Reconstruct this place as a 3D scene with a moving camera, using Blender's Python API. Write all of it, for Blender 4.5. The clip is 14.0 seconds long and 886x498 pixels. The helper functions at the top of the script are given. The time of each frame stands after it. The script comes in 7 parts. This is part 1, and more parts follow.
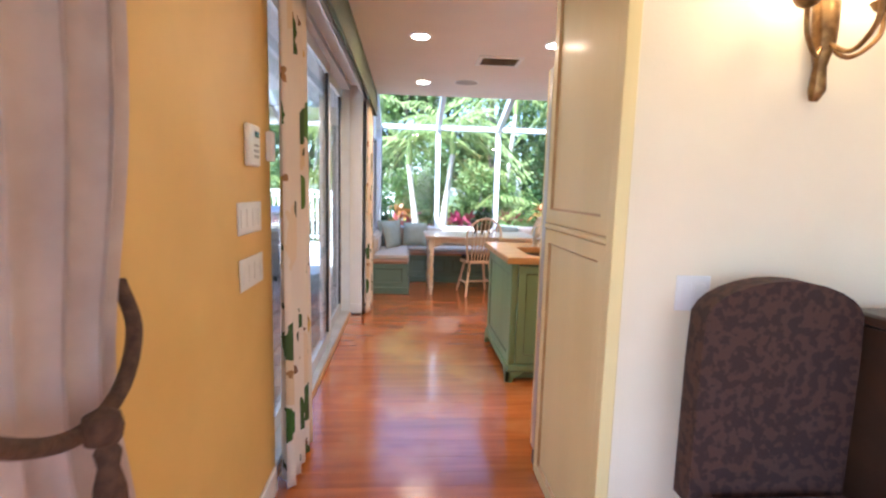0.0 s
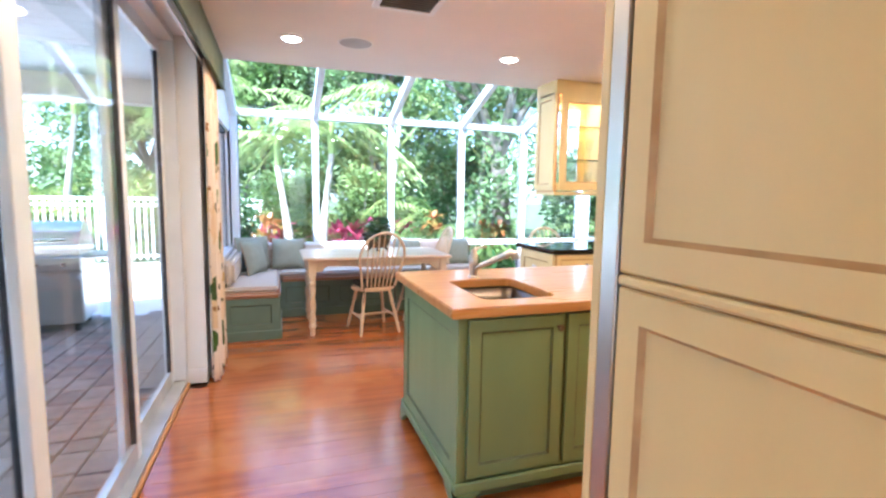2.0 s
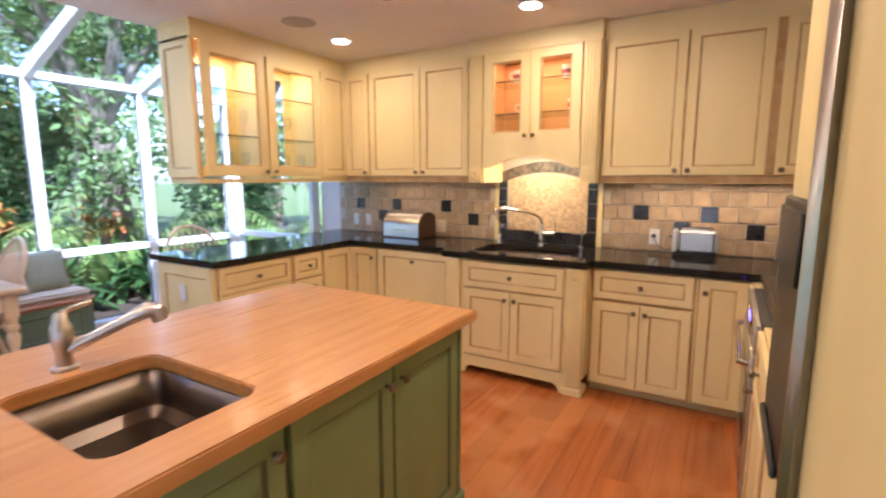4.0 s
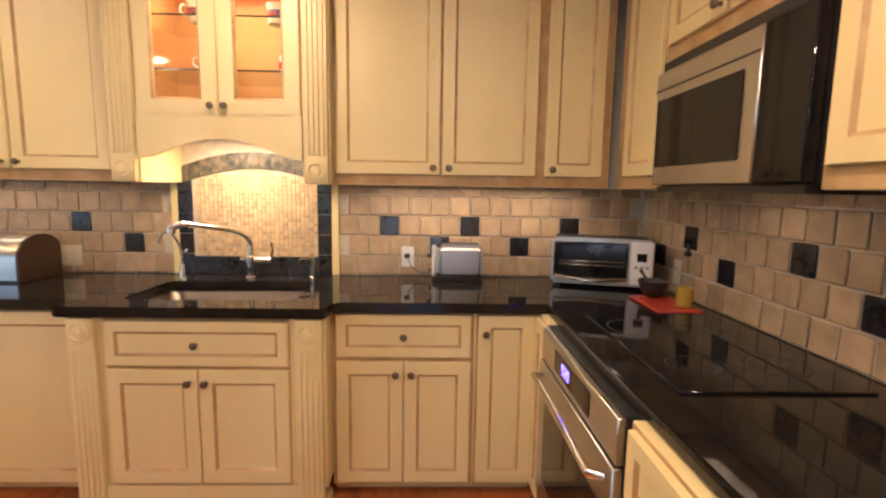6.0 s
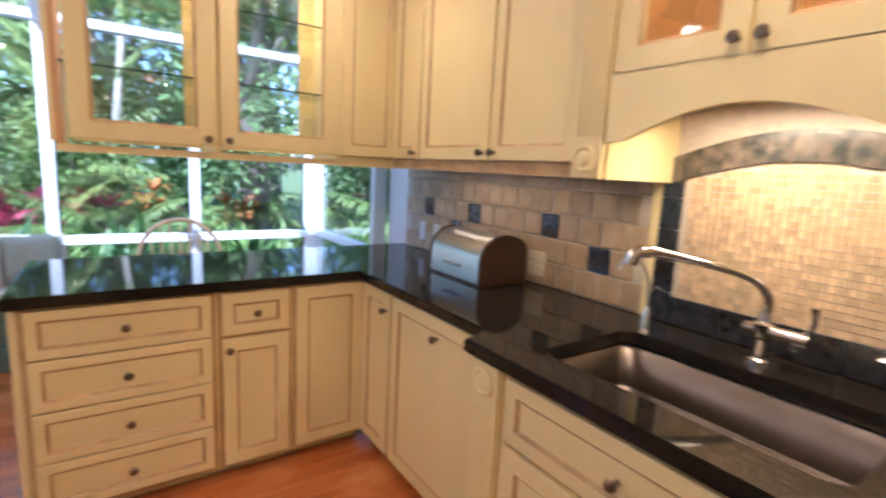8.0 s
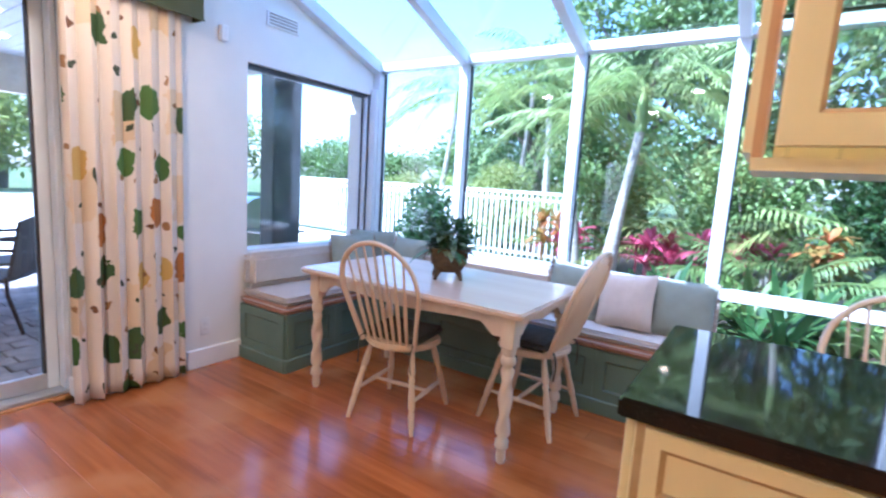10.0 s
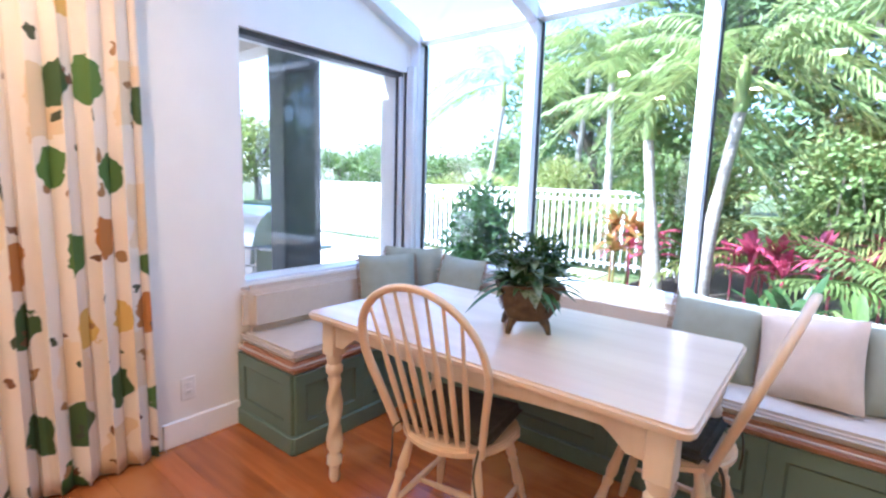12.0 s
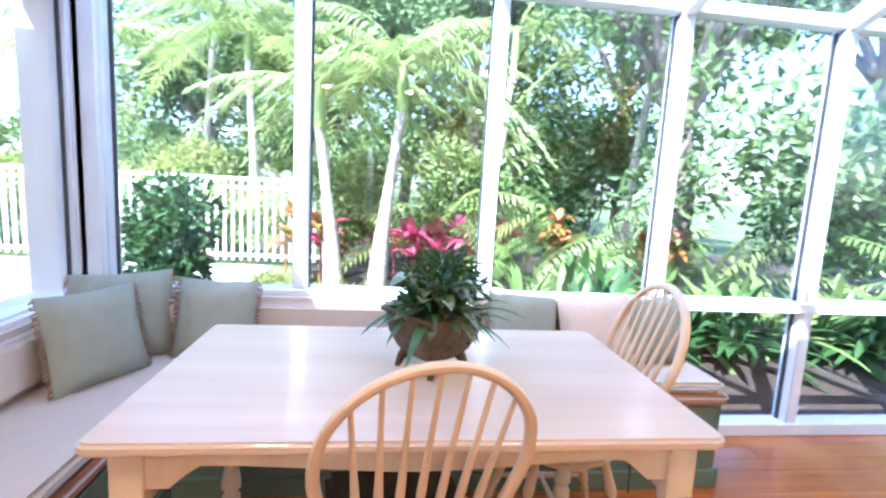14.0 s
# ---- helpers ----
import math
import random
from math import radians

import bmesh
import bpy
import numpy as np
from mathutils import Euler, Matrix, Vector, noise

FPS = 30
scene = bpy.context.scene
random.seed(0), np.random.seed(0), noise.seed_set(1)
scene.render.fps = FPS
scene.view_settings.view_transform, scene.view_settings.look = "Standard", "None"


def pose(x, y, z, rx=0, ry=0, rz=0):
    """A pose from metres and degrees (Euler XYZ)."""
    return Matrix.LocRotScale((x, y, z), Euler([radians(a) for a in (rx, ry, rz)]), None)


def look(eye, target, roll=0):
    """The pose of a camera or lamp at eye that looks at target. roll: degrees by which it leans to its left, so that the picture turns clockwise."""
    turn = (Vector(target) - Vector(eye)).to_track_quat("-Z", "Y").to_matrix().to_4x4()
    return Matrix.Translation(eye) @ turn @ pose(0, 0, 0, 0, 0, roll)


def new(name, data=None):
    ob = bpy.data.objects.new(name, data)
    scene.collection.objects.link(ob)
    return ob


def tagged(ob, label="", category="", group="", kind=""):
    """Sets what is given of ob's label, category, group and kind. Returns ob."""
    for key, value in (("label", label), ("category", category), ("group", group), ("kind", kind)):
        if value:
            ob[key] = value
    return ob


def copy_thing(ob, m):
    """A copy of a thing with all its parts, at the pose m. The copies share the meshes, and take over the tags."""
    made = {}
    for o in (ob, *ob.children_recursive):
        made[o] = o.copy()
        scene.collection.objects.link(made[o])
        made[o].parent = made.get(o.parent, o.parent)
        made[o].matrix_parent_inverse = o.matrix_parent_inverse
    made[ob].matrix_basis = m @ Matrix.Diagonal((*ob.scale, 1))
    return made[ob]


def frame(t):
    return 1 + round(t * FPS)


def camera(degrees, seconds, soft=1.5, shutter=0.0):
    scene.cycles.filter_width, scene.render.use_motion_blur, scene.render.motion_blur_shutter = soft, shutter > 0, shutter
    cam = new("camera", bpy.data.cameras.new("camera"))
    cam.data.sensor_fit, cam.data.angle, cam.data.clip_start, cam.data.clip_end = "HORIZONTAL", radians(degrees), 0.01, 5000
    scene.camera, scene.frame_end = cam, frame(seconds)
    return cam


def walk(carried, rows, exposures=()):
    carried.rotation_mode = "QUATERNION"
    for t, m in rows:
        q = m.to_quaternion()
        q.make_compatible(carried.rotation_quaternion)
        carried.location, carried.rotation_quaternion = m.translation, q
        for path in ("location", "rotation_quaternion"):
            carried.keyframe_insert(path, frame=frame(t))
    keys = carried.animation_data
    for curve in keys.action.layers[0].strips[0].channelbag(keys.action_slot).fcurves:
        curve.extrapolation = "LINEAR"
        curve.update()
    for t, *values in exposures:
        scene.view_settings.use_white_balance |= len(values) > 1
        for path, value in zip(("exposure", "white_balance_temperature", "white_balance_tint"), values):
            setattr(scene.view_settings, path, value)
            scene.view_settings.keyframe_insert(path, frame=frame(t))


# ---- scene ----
cam = camera(85.2, 14.0, 2.3, 0.25)
EXPOSURE = [(0.0, 2.3, 4900, 11), (1.5, 2.65, 4800, 9), (2.5, 2.65, 4750, 9), (3.0, 2.45, 4800, 11), (4.0, 2.0, 4950, 15), (6.5, 2.0, 5050, 16), (7.0, 1.95, 4950, 16), (8.0, 1.8, 4600, 15), (9.0, 1.95, 4200, 15), (11.5, 2.3, 4750, 16), (14.0, 2.6, 4900, 15)]
PATH = [
    (0, (-0.129, -0.136, 1.383), (0.023, 1.843, 1.138), 1.5),
    (0.5, (-0.149, 0.225, 1.379), (0.101, 2.196, 1.146), 1.6),
    (1, (-0.125, 0.603, 1.377), (0.219, 2.561, 1.155), 1.3),
    (1.5, (-0.108, 0.983, 1.38), (0.363, 2.915, 1.164), 1.1),
    (2, (-0.085, 1.334, 1.378), (0.554, 3.217, 1.165), 0.9),
    (2.5, (-0.027, 1.65, 1.377), (0.839, 3.438, 1.151), 0.4),
    (3, (0.057, 1.915, 1.392), (1.202, 3.536, 1.146), -0.1),
    (3.5, (0.192, 2.118, 1.452), (1.64, 3.468, 1.168), 0.1),
    (4, (0.389, 2.301, 1.459), (2.093, 3.305, 1.166), 0.0),
    (4.2, (0.489, 2.353, 1.457), (2.275, 3.204, 1.163), 0.1),
    (6.3, (1.744, 2.638, 1.408), (3.727, 2.564, 1.161), 0.9),
    (6.5, (1.869, 2.644, 1.41), (3.854, 2.666, 1.166), 1.3),
    (7, (2.161, 2.673, 1.415), (4.091, 3.134, 1.162), 2.3),
    (7.5, (2.415, 2.82, 1.418), (4.1, 3.856, 1.121), 2.6),
    (8, (2.589, 3.013, 1.419), (3.717, 4.633, 1.101), 3.0),
    (8.2, (2.653, 3.095, 1.413), (3.459, 4.899, 1.107), 2.6),
    (8.5, (2.705, 3.274, 1.388), (3.069, 5.219, 1.095), 2.5),
    (9, (2.747, 3.564, 1.35), (2.373, 5.512, 1.094), 2.8),
    (9.2, (2.696, 3.669, 1.348), (2.142, 5.574, 1.094), 3.3),
    (11.3, (2.147, 4.655, 1.347), (0.689, 5.995, 1.064), 1.7),
    (11.5, (2.066, 4.716, 1.343), (0.641, 6.09, 1.062), 2.1),
    (12, (1.811, 4.851, 1.339), (0.569, 6.395, 1.065), 1.7),
    (12.5, (1.509, 4.984, 1.341), (0.543, 6.714, 1.067), 2.3),
    (13, (1.243, 5.021, 1.356), (0.637, 6.909, 1.094), 2.2),
    (13.5, (1.002, 5.043, 1.354), (0.809, 7.016, 1.087), 3.0),
    (14, (0.755, 5.024, 1.365), (0.995, 6.99, 1.093), 3.2),
]
walk(cam, [(t, look(eye, target, roll)) for t, eye, target, roll in PATH], EXPOSURE)


# ---- light and exposure ----
def build_world():
    world = bpy.data.worlds.new("sky")
    scene.world = world
    world.use_nodes = True
    nt = world.node_tree
    nt.nodes.clear()
    out = nt.nodes.new("ShaderNodeOutputWorld")
    bg = nt.nodes.new("ShaderNodeBackground")
    sky = nt.nodes.new("ShaderNodeTexSky")
    sky.sky_type = "NISHITA"
    sky.sun_disc = False
    sky.sun_elevation = radians(52)
    sky.sun_rotation = radians(215)
    sky.air_density, sky.dust_density, sky.ozone_density = 1.0, 1.5, 0.6
    bg.inputs["Strength"].default_value = SKY
    nt.links.new(sky.outputs["Color"], bg.inputs["Color"])
    nt.links.new(bg.outputs["Background"], out.inputs["Surface"])


SKY, SUN, CAN, WARM = 0.15, 5.0, 2.8, (1.0, 0.72, 0.42)
build_world()
sun_data = bpy.data.lights.new("sun", "SUN")
sun_data.energy, sun_data.angle, sun_data.color = SUN, radians(0.6), (1.0, 0.95, 0.86)
sun = new("sun", sun_data)
sun.matrix_world = look((-3.6, -5.2, 8.0), (0, 0, 0))


def area_light(name, m, sx, sy, watts, color=WARM, disk=False):
    data = bpy.data.lights.new(name, "AREA")
    data.shape = "DISK" if disk else "RECTANGLE"
    data.size = sx
    if not disk:
        data.size_y = sy
    data.energy, data.color = watts, color
    ob = new(name, data)
    ob.matrix_world = m
    return ob


# ---- materials ----
MATS = {}


def mk(name, c1, c2=None, scale=6.0, rough=0.5, metal=0.0, bump=0.0, bscale=150.0, coat=0.0,
       vary=0.0, stretch=(1, 1, 1), island=False, contrast=(0.35, 0.65), translucent=0.0, rvar=0.08, c3=None, s3=1.5):
    """A painted, wooden, metal or leafy surface: two colours by noise, a broad third one, fine relief, variation per object."""
    m = bpy.data.materials.new(name)
    MATS[name] = m
    m.use_nodes = True
    nt = m.node_tree
    nt.nodes.clear()
    N, L = nt.nodes.new, nt.links.new
    out, bsdf = N("ShaderNodeOutputMaterial"), N("ShaderNodeBsdfPrincipled")
    bsdf.inputs["Roughness"].default_value, bsdf.inputs["Metallic"].default_value = rough, metal
    bsdf.inputs["Coat Weight"].default_value, bsdf.inputs["Coat Roughness"].default_value = coat, 0.12
    geo, mp = N("ShaderNodeNewGeometry"), N("ShaderNodeMapping")
    mp.inputs["Scale"].default_value = stretch
    L(geo.outputs["Position"], mp.inputs["Vector"])
    if vary:
        info = N("ShaderNodeObjectInfo")
        off = N("ShaderNodeVectorMath")
        off.operation = "MULTIPLY_ADD"
        L(info.outputs["Random"], off.inputs[0])
        off.inputs[1].default_value = (37.0, 53.0, 11.0)
        L(geo.outputs["Position"], off.inputs[2])
        L(off.outputs[0], mp.inputs["Vector"])
    n1 = N("ShaderNodeTexNoise")
    n1.inputs["Scale"].default_value, n1.inputs["Detail"].default_value = scale, 4.0
    L(mp.outputs["Vector"], n1.inputs["Vector"])
    ramp = N("ShaderNodeMapRange")
    ramp.inputs[1].default_value, ramp.inputs[2].default_value = contrast
    L(n1.outputs["Fac"], ramp.inputs[0])
    mix = N("ShaderNodeMix")
    mix.data_type = "RGBA"
    c2 = c2 or tuple(c * 0.88 for c in c1)
    mix.inputs[6].default_value, mix.inputs[7].default_value = (*c1, 1), (*c2, 1)
    L(ramp.outputs[0], mix.inputs[0])
    colour = mix.outputs[2]
    if c3:
        n3 = N("ShaderNodeTexNoise")
        n3.inputs["Scale"].default_value, n3.inputs["Detail"].default_value = s3, 3.0
        L(geo.outputs["Position"], n3.inputs["Vector"])
        r3, m3 = N("ShaderNodeMapRange"), N("ShaderNodeMix")
        r3.inputs[1].default_value, r3.inputs[2].default_value = 0.5, 0.62
        m3.data_type = "RGBA"
        L(n3.outputs["Fac"], r3.inputs[0])
        L(r3.outputs[0], m3.inputs[0])
        L(colour, m3.inputs[6])
        m3.inputs[7].default_value = (*c3, 1)
        colour = m3.outputs[2]
    if vary or island:
        hsv, r = N("ShaderNodeHueSaturation"), N("ShaderNodeMapRange")
        v = vary or 0.25
        r.inputs[3].default_value, r.inputs[4].default_value = 1 - v, 1 + v
        L(geo.outputs["Random Per Island"] if island else info.outputs["Random"], r.inputs[0])
        L(r.outputs[0], hsv.inputs["Value"])
        L(colour, hsv.inputs["Color"])
        colour = hsv.outputs["Color"]
    L(colour, bsdf.inputs["Base Color"])
    rr = N("ShaderNodeMapRange")
    rr.inputs[3].default_value, rr.inputs[4].default_value = max(0.0, rough - rvar), min(1.0, rough + rvar)
    L(n1.outputs["Fac"], rr.inputs[0])
    L(rr.outputs[0], bsdf.inputs["Roughness"])
    if bump:
        n2, b = N("ShaderNodeTexNoise"), N("ShaderNodeBump")
        n2.inputs["Scale"].default_value, n2.inputs["Detail"].default_value = bscale, 3.0
        L(mp.outputs["Vector"], n2.inputs["Vector"])
        b.inputs["Strength"].default_value, b.inputs["Distance"].default_value = bump, 0.01
        L(n2.outputs["Fac"], b.inputs["Height"])
        L(b.outputs["Normal"], bsdf.inputs["Normal"])
    if translucent:
        tr, ms = N("ShaderNodeBsdfTranslucent"), N("ShaderNodeMixShader")
        L(colour, tr.inputs["Color"])
        ms.inputs[0].default_value = translucent
        L(bsdf.outputs[0], ms.inputs[1])
        L(tr.outputs[0], ms.inputs[2])
        L(ms.outputs[0], out.inputs["Surface"])
    else:
        L(bsdf.outputs[0], out.inputs["Surface"])
    return m


def mk_glass(name, tint=(1, 1, 1), gloss=0.0, ior=1.45):
    """A clear pane: it lets light straight through and mirrors by Fresnel."""
    m = bpy.data.materials.new(name)
    MATS[name] = m
    m.use_nodes = True
    nt = m.node_tree
    nt.nodes.clear()
    N, L = nt.nodes.new, nt.links.new
    out, tr, gl = N("ShaderNodeOutputMaterial"), N("ShaderNodeBsdfTransparent"), N("ShaderNodeBsdfGlossy")
    lw, po, ms = N("ShaderNodeLayerWeight"), N("ShaderNodeMath"), N("ShaderNodeMixShader")
    ad = N("ShaderNodeMath")
    tr.inputs["Color"].default_value = (*tint, 1)
    gl.inputs["Roughness"].default_value = gloss
    po.operation, ad.operation = "POWER", "MULTIPLY_ADD"
    po.inputs[1].default_value = 4.5
    ad.inputs[1].default_value, ad.inputs[2].default_value = 0.6, ((ior - 1) / (ior + 1)) ** 2
    L(lw.outputs["Facing"], po.inputs[0])
    L(po.outputs[0], ad.inputs[0])
    L(ad.outputs[0], ms.inputs[0])
    L(tr.outputs[0], ms.inputs[1])
    L(gl.outputs[0], ms.inputs[2])
    L(ms.outputs[0], out.inputs["Surface"])
    return m


def mk_glow(name, color, strength):
    m = bpy.data.materials.new(name)
    MATS[name] = m
    m.use_nodes = True
    nt = m.node_tree
    nt.nodes.clear()
    out, em = nt.nodes.new("ShaderNodeOutputMaterial"), nt.nodes.new("ShaderNodeEmission")
    em.inputs["Color"].default_value, em.inputs["Strength"].default_value = (*color, 1), strength
    nt.links.new(em.outputs[0], out.inputs["Surface"])
    return m


def mk_print(name, ground, motifs, scale, size, warp=0.06):
    """Cloth printed with scattered motifs: each motif takes one colour of a set, over a woven ground with tan blocks."""
    m = mk(name, ground, tuple(c * 0.93 for c in ground), scale=3, rough=0.85, bump=0.15, bscale=400)
    nt = m.node_tree
    N, L = nt.nodes.new, nt.links.new
    bsdf = [n for n in nt.nodes if n.type == "BSDF_PRINCIPLED"][0]
    base = bsdf.inputs["Base Color"].links[0].from_socket
    uv, mp, no, ad = N("ShaderNodeUVMap"), N("ShaderNodeMapping"), N("ShaderNodeTexNoise"), N("ShaderNodeVectorMath")
    L(uv.outputs["UV"], mp.inputs["Vector"])
    mp.inputs["Scale"].default_value = (1, 0.8, 1)
    no.inputs["Scale"].default_value, no.inputs["Detail"].default_value = 11.0, 4.0
    L(uv.outputs["UV"], no.inputs["Vector"])
    ad.operation = "MULTIPLY_ADD"
    L(no.outputs["Color"], ad.inputs[0])
    ad.inputs[1].default_value = (warp, warp, 0)
    L(mp.outputs["Vector"], ad.inputs[2])
    for k, (sc, sz, cols) in enumerate(((scale * 0.62, size * 0.92, motifs[0]), (scale, size, motifs[1]), (scale * 2.3, size * 0.5, motifs[2]))):
        vo = N("ShaderNodeTexVoronoi")
        vo.voronoi_dimensions = "2D"
        vo.distance = "CHEBYCHEV" if k == 0 else "EUCLIDEAN"
        vo.inputs["Scale"].default_value, vo.inputs["Randomness"].default_value = sc, 0.75
        L(ad.outputs[0], vo.inputs["Vector"])
        lt = N("ShaderNodeMath")
        lt.operation = "LESS_THAN"
        lt.inputs[1].default_value = sz
        L(vo.outputs["Distance"], lt.inputs[0])
        sep, cr = N("ShaderNodeSeparateColor"), N("ShaderNodeValToRGB")
        L(vo.outputs["Color"], sep.inputs[0])
        L(sep.outputs[0], cr.inputs[0])
        cr.color_ramp.interpolation = "CONSTANT"
        cr.color_ramp.elements[0].color = (*cols[0], 1)
        cr.color_ramp.elements[1].position, cr.color_ramp.elements[1].color = 1.0, (*cols[-1], 1)
        for i, c in enumerate(cols[1:], 1):
            e = cr.color_ramp.elements.new(i / len(cols))
            e.color = (*c, 1)
        on, both = N("ShaderNodeMath"), N("ShaderNodeMath")
        on.operation, both.operation = "LESS_THAN", "MULTIPLY"
        on.inputs[1].default_value = (0.5, 0.62, 0.45)[k]
        L(sep.outputs[1], on.inputs[0])
        L(on.outputs[0], both.inputs[0])
        L(lt.outputs[0], both.inputs[1])
        mix = N("ShaderNodeMix")
        mix.data_type = "RGBA"
        L(both.outputs[0], mix.inputs[0])
        L(base, mix.inputs[6])
        L(cr.outputs[0], mix.inputs[7])
        base = mix.outputs[2]
    L(base, bsdf.inputs["Base Color"])
    return m


mk("wall_white", (0.80, 0.79, 0.76), (0.76, 0.75, 0.72), scale=3, rough=0.75, bump=0.05, bscale=90)
mk("wall_cream", (0.80, 0.72, 0.56), (0.76, 0.68, 0.52), scale=3, rough=0.7, bump=0.06, bscale=90)
mk("wall_yellow", (0.74, 0.49, 0.14), (0.68, 0.44, 0.12), scale=2.5, rough=0.6, bump=0.06, bscale=90)
mk("ceiling_paint", (0.80, 0.75, 0.70), (0.77, 0.72, 0.67), scale=2, rough=0.85, bump=0.06, bscale=120)
mk("trim_white", (0.82, 0.82, 0.82), (0.76, 0.77, 0.78), scale=5, rough=0.35, bump=0.02)
mk("aluminium_white", (0.78, 0.82, 0.86), (0.70, 0.74, 0.78), scale=4, rough=0.35, bump=0.02)
mk("aluminium", (0.62, 0.63, 0.64), (0.50, 0.51, 0.52), scale=5, rough=0.35, metal=0.6, bump=0.02)
mk("gasket", (0.03, 0.03, 0.035), (0.05, 0.05, 0.055), rough=0.6)
mk("cream_paint", (0.79, 0.665, 0.33), (0.74, 0.615, 0.29), scale=4, rough=0.46, bump=0.04, bscale=60, stretch=(1, 1, 0.25), coat=0.04)
# Groove glaze; its brown also colours the boards that shade the door gaps.
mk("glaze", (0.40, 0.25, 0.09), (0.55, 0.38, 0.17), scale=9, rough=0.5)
mk("green_paint", (0.185, 0.27, 0.125), (0.16, 0.24, 0.11), scale=4, rough=0.38, bump=0.04, bscale=60, stretch=(1, 1, 0.25), coat=0.15)
# Dark groove glaze, also put on the island board that shades its gaps.
mk("green_glaze", (0.07, 0.10, 0.05), (0.10, 0.14, 0.07), scale=9, rough=0.5)
mk("bench_green", (0.13, 0.20, 0.155), (0.11, 0.17, 0.13), scale=4, rough=0.4, bump=0.04, bscale=60, coat=0.1)
mk("bench_glaze", (0.07, 0.11, 0.085), (0.09, 0.13, 0.10), scale=9, rough=0.5)
mk("olive_cloth", (0.10, 0.115, 0.055), (0.08, 0.095, 0.045), scale=6, rough=0.8, bump=0.2, bscale=500)
mk("plank", (0.46, 0.140, 0.026), (0.28, 0.074, 0.014), scale=3.2, rough=0.17, bump=0.05, bscale=30, coat=0.5,
   vary=0.16, stretch=(0.5, 7, 1), contrast=(0.3, 0.75), c3=(0.47, 0.175, 0.042), s3=1.7, rvar=0.06)
mk("joint_dark", (0.10, 0.04, 0.015), (0.07, 0.03, 0.01), rough=0.6)
mk("butcher_block", (0.54, 0.275, 0.085), (0.41, 0.18, 0.048), scale=3.0, rough=0.3, bump=0.03, bscale=40, coat=0.2,
   stretch=(0.6, 9, 9), contrast=(0.3, 0.75), vary=0.06)
mk("granite", (0.012, 0.011, 0.010), (0.035, 0.028, 0.022), scale=140, rough=0.05, contrast=(0.55, 0.75), rvar=0.02, c3=(0.018, 0.014, 0.011), s3=9)
mk("tile_travertine", (0.47, 0.35, 0.21), (0.36, 0.26, 0.15), scale=14, rough=0.38, bump=0.12, bscale=60, vary=0.16)
mk("tile_black", (0.012, 0.013, 0.016), (0.03, 0.03, 0.035), scale=40, rough=0.10, bump=0.02, vary=0.2)
mk("arch_stone", (0.035, 0.04, 0.035), (0.16, 0.13, 0.10), scale=22, rough=0.22, bump=0.1, bscale=60, vary=0.25)
mk("mosaic", (0.62, 0.47, 0.28), (0.50, 0.36, 0.2), scale=30, rough=0.4, island=True, vary=0, bump=0.1)
mk("grout", (0.60, 0.54, 0.44), (0.52, 0.46, 0.38), scale=40, rough=0.9, bump=0.2)
mk("steel", (0.56, 0.54, 0.51), (0.51, 0.49, 0.46), scale=5, rough=0.3, metal=1.0, bump=0.01, bscale=300, rvar=0.04)
# Steel with its colour dimmed, so the bowls stay dark inside.
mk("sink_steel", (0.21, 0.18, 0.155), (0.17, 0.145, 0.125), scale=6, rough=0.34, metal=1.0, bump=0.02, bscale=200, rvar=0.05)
mk("chrome", (0.75, 0.72, 0.68), (0.68, 0.65, 0.6), scale=4, rough=0.10, metal=1.0, rvar=0.04)
mk("pewter", (0.26, 0.21, 0.16), (0.14, 0.11, 0.08), scale=60, rough=0.32, metal=1.0, bump=0.05)
mk("black_glass", (0.006, 0.006, 0.007), (0.012, 0.012, 0.013), rough=0.06, rvar=0.02)
mk("black_plastic", (0.015, 0.015, 0.016), (0.025, 0.025, 0.026), rough=0.4, bump=0.03)
mk("white_plastic", (0.80, 0.80, 0.80), (0.74, 0.74, 0.74), scale=8, rough=0.35)
mk("ivory_plastic", (0.72, 0.63, 0.47), (0.68, 0.59, 0.43), scale=8, rough=0.4)
mk("grey_plastic", (0.35, 0.35, 0.36), (0.28, 0.28, 0.29), scale=8, rough=0.4)
mk("porcelain", (0.80, 0.78, 0.74), (0.74, 0.72, 0.68), scale=8, rough=0.15, coat=0.3)
mk("glaze_red", (0.42, 0.08, 0.06), (0.10, 0.10, 0.22), scale=35, rough=0.2, contrast=(0.45, 0.55))
mk("maple_light", (0.70, 0.55, 0.37), (0.61, 0.45, 0.28), scale=3, rough=0.4, bump=0.04, bscale=60, stretch=(1, 1, 0.2), coat=0.1)
mk("table_white", (0.68, 0.55, 0.42), (0.61, 0.475, 0.35), scale=2.2, rough=0.33, bump=0.04, bscale=40, coat=0.25, stretch=(0.35, 5, 2))
mk("whitewash", (0.72, 0.62, 0.48), (0.62, 0.50, 0.36), scale=5, rough=0.45, bump=0.06, bscale=50, stretch=(2, 2, 0.4))
mk("seat_cloth", (0.56, 0.49, 0.405), (0.54, 0.47, 0.385), scale=25, rough=0.9, bump=0.3, bscale=500)
mk("cord_cloth", (0.48, 0.255, 0.165), (0.42, 0.215, 0.135), scale=40, rough=0.9, bump=0.4, bscale=260)
mk("sage_cloth", (0.29, 0.31, 0.25), (0.27, 0.29, 0.23), scale=18, rough=0.85, bump=0.25, bscale=400)
mk("fringe_cloth", (0.20, 0.12, 0.07), (0.30, 0.20, 0.12), scale=90, rough=0.9, bump=0.5, bscale=300)
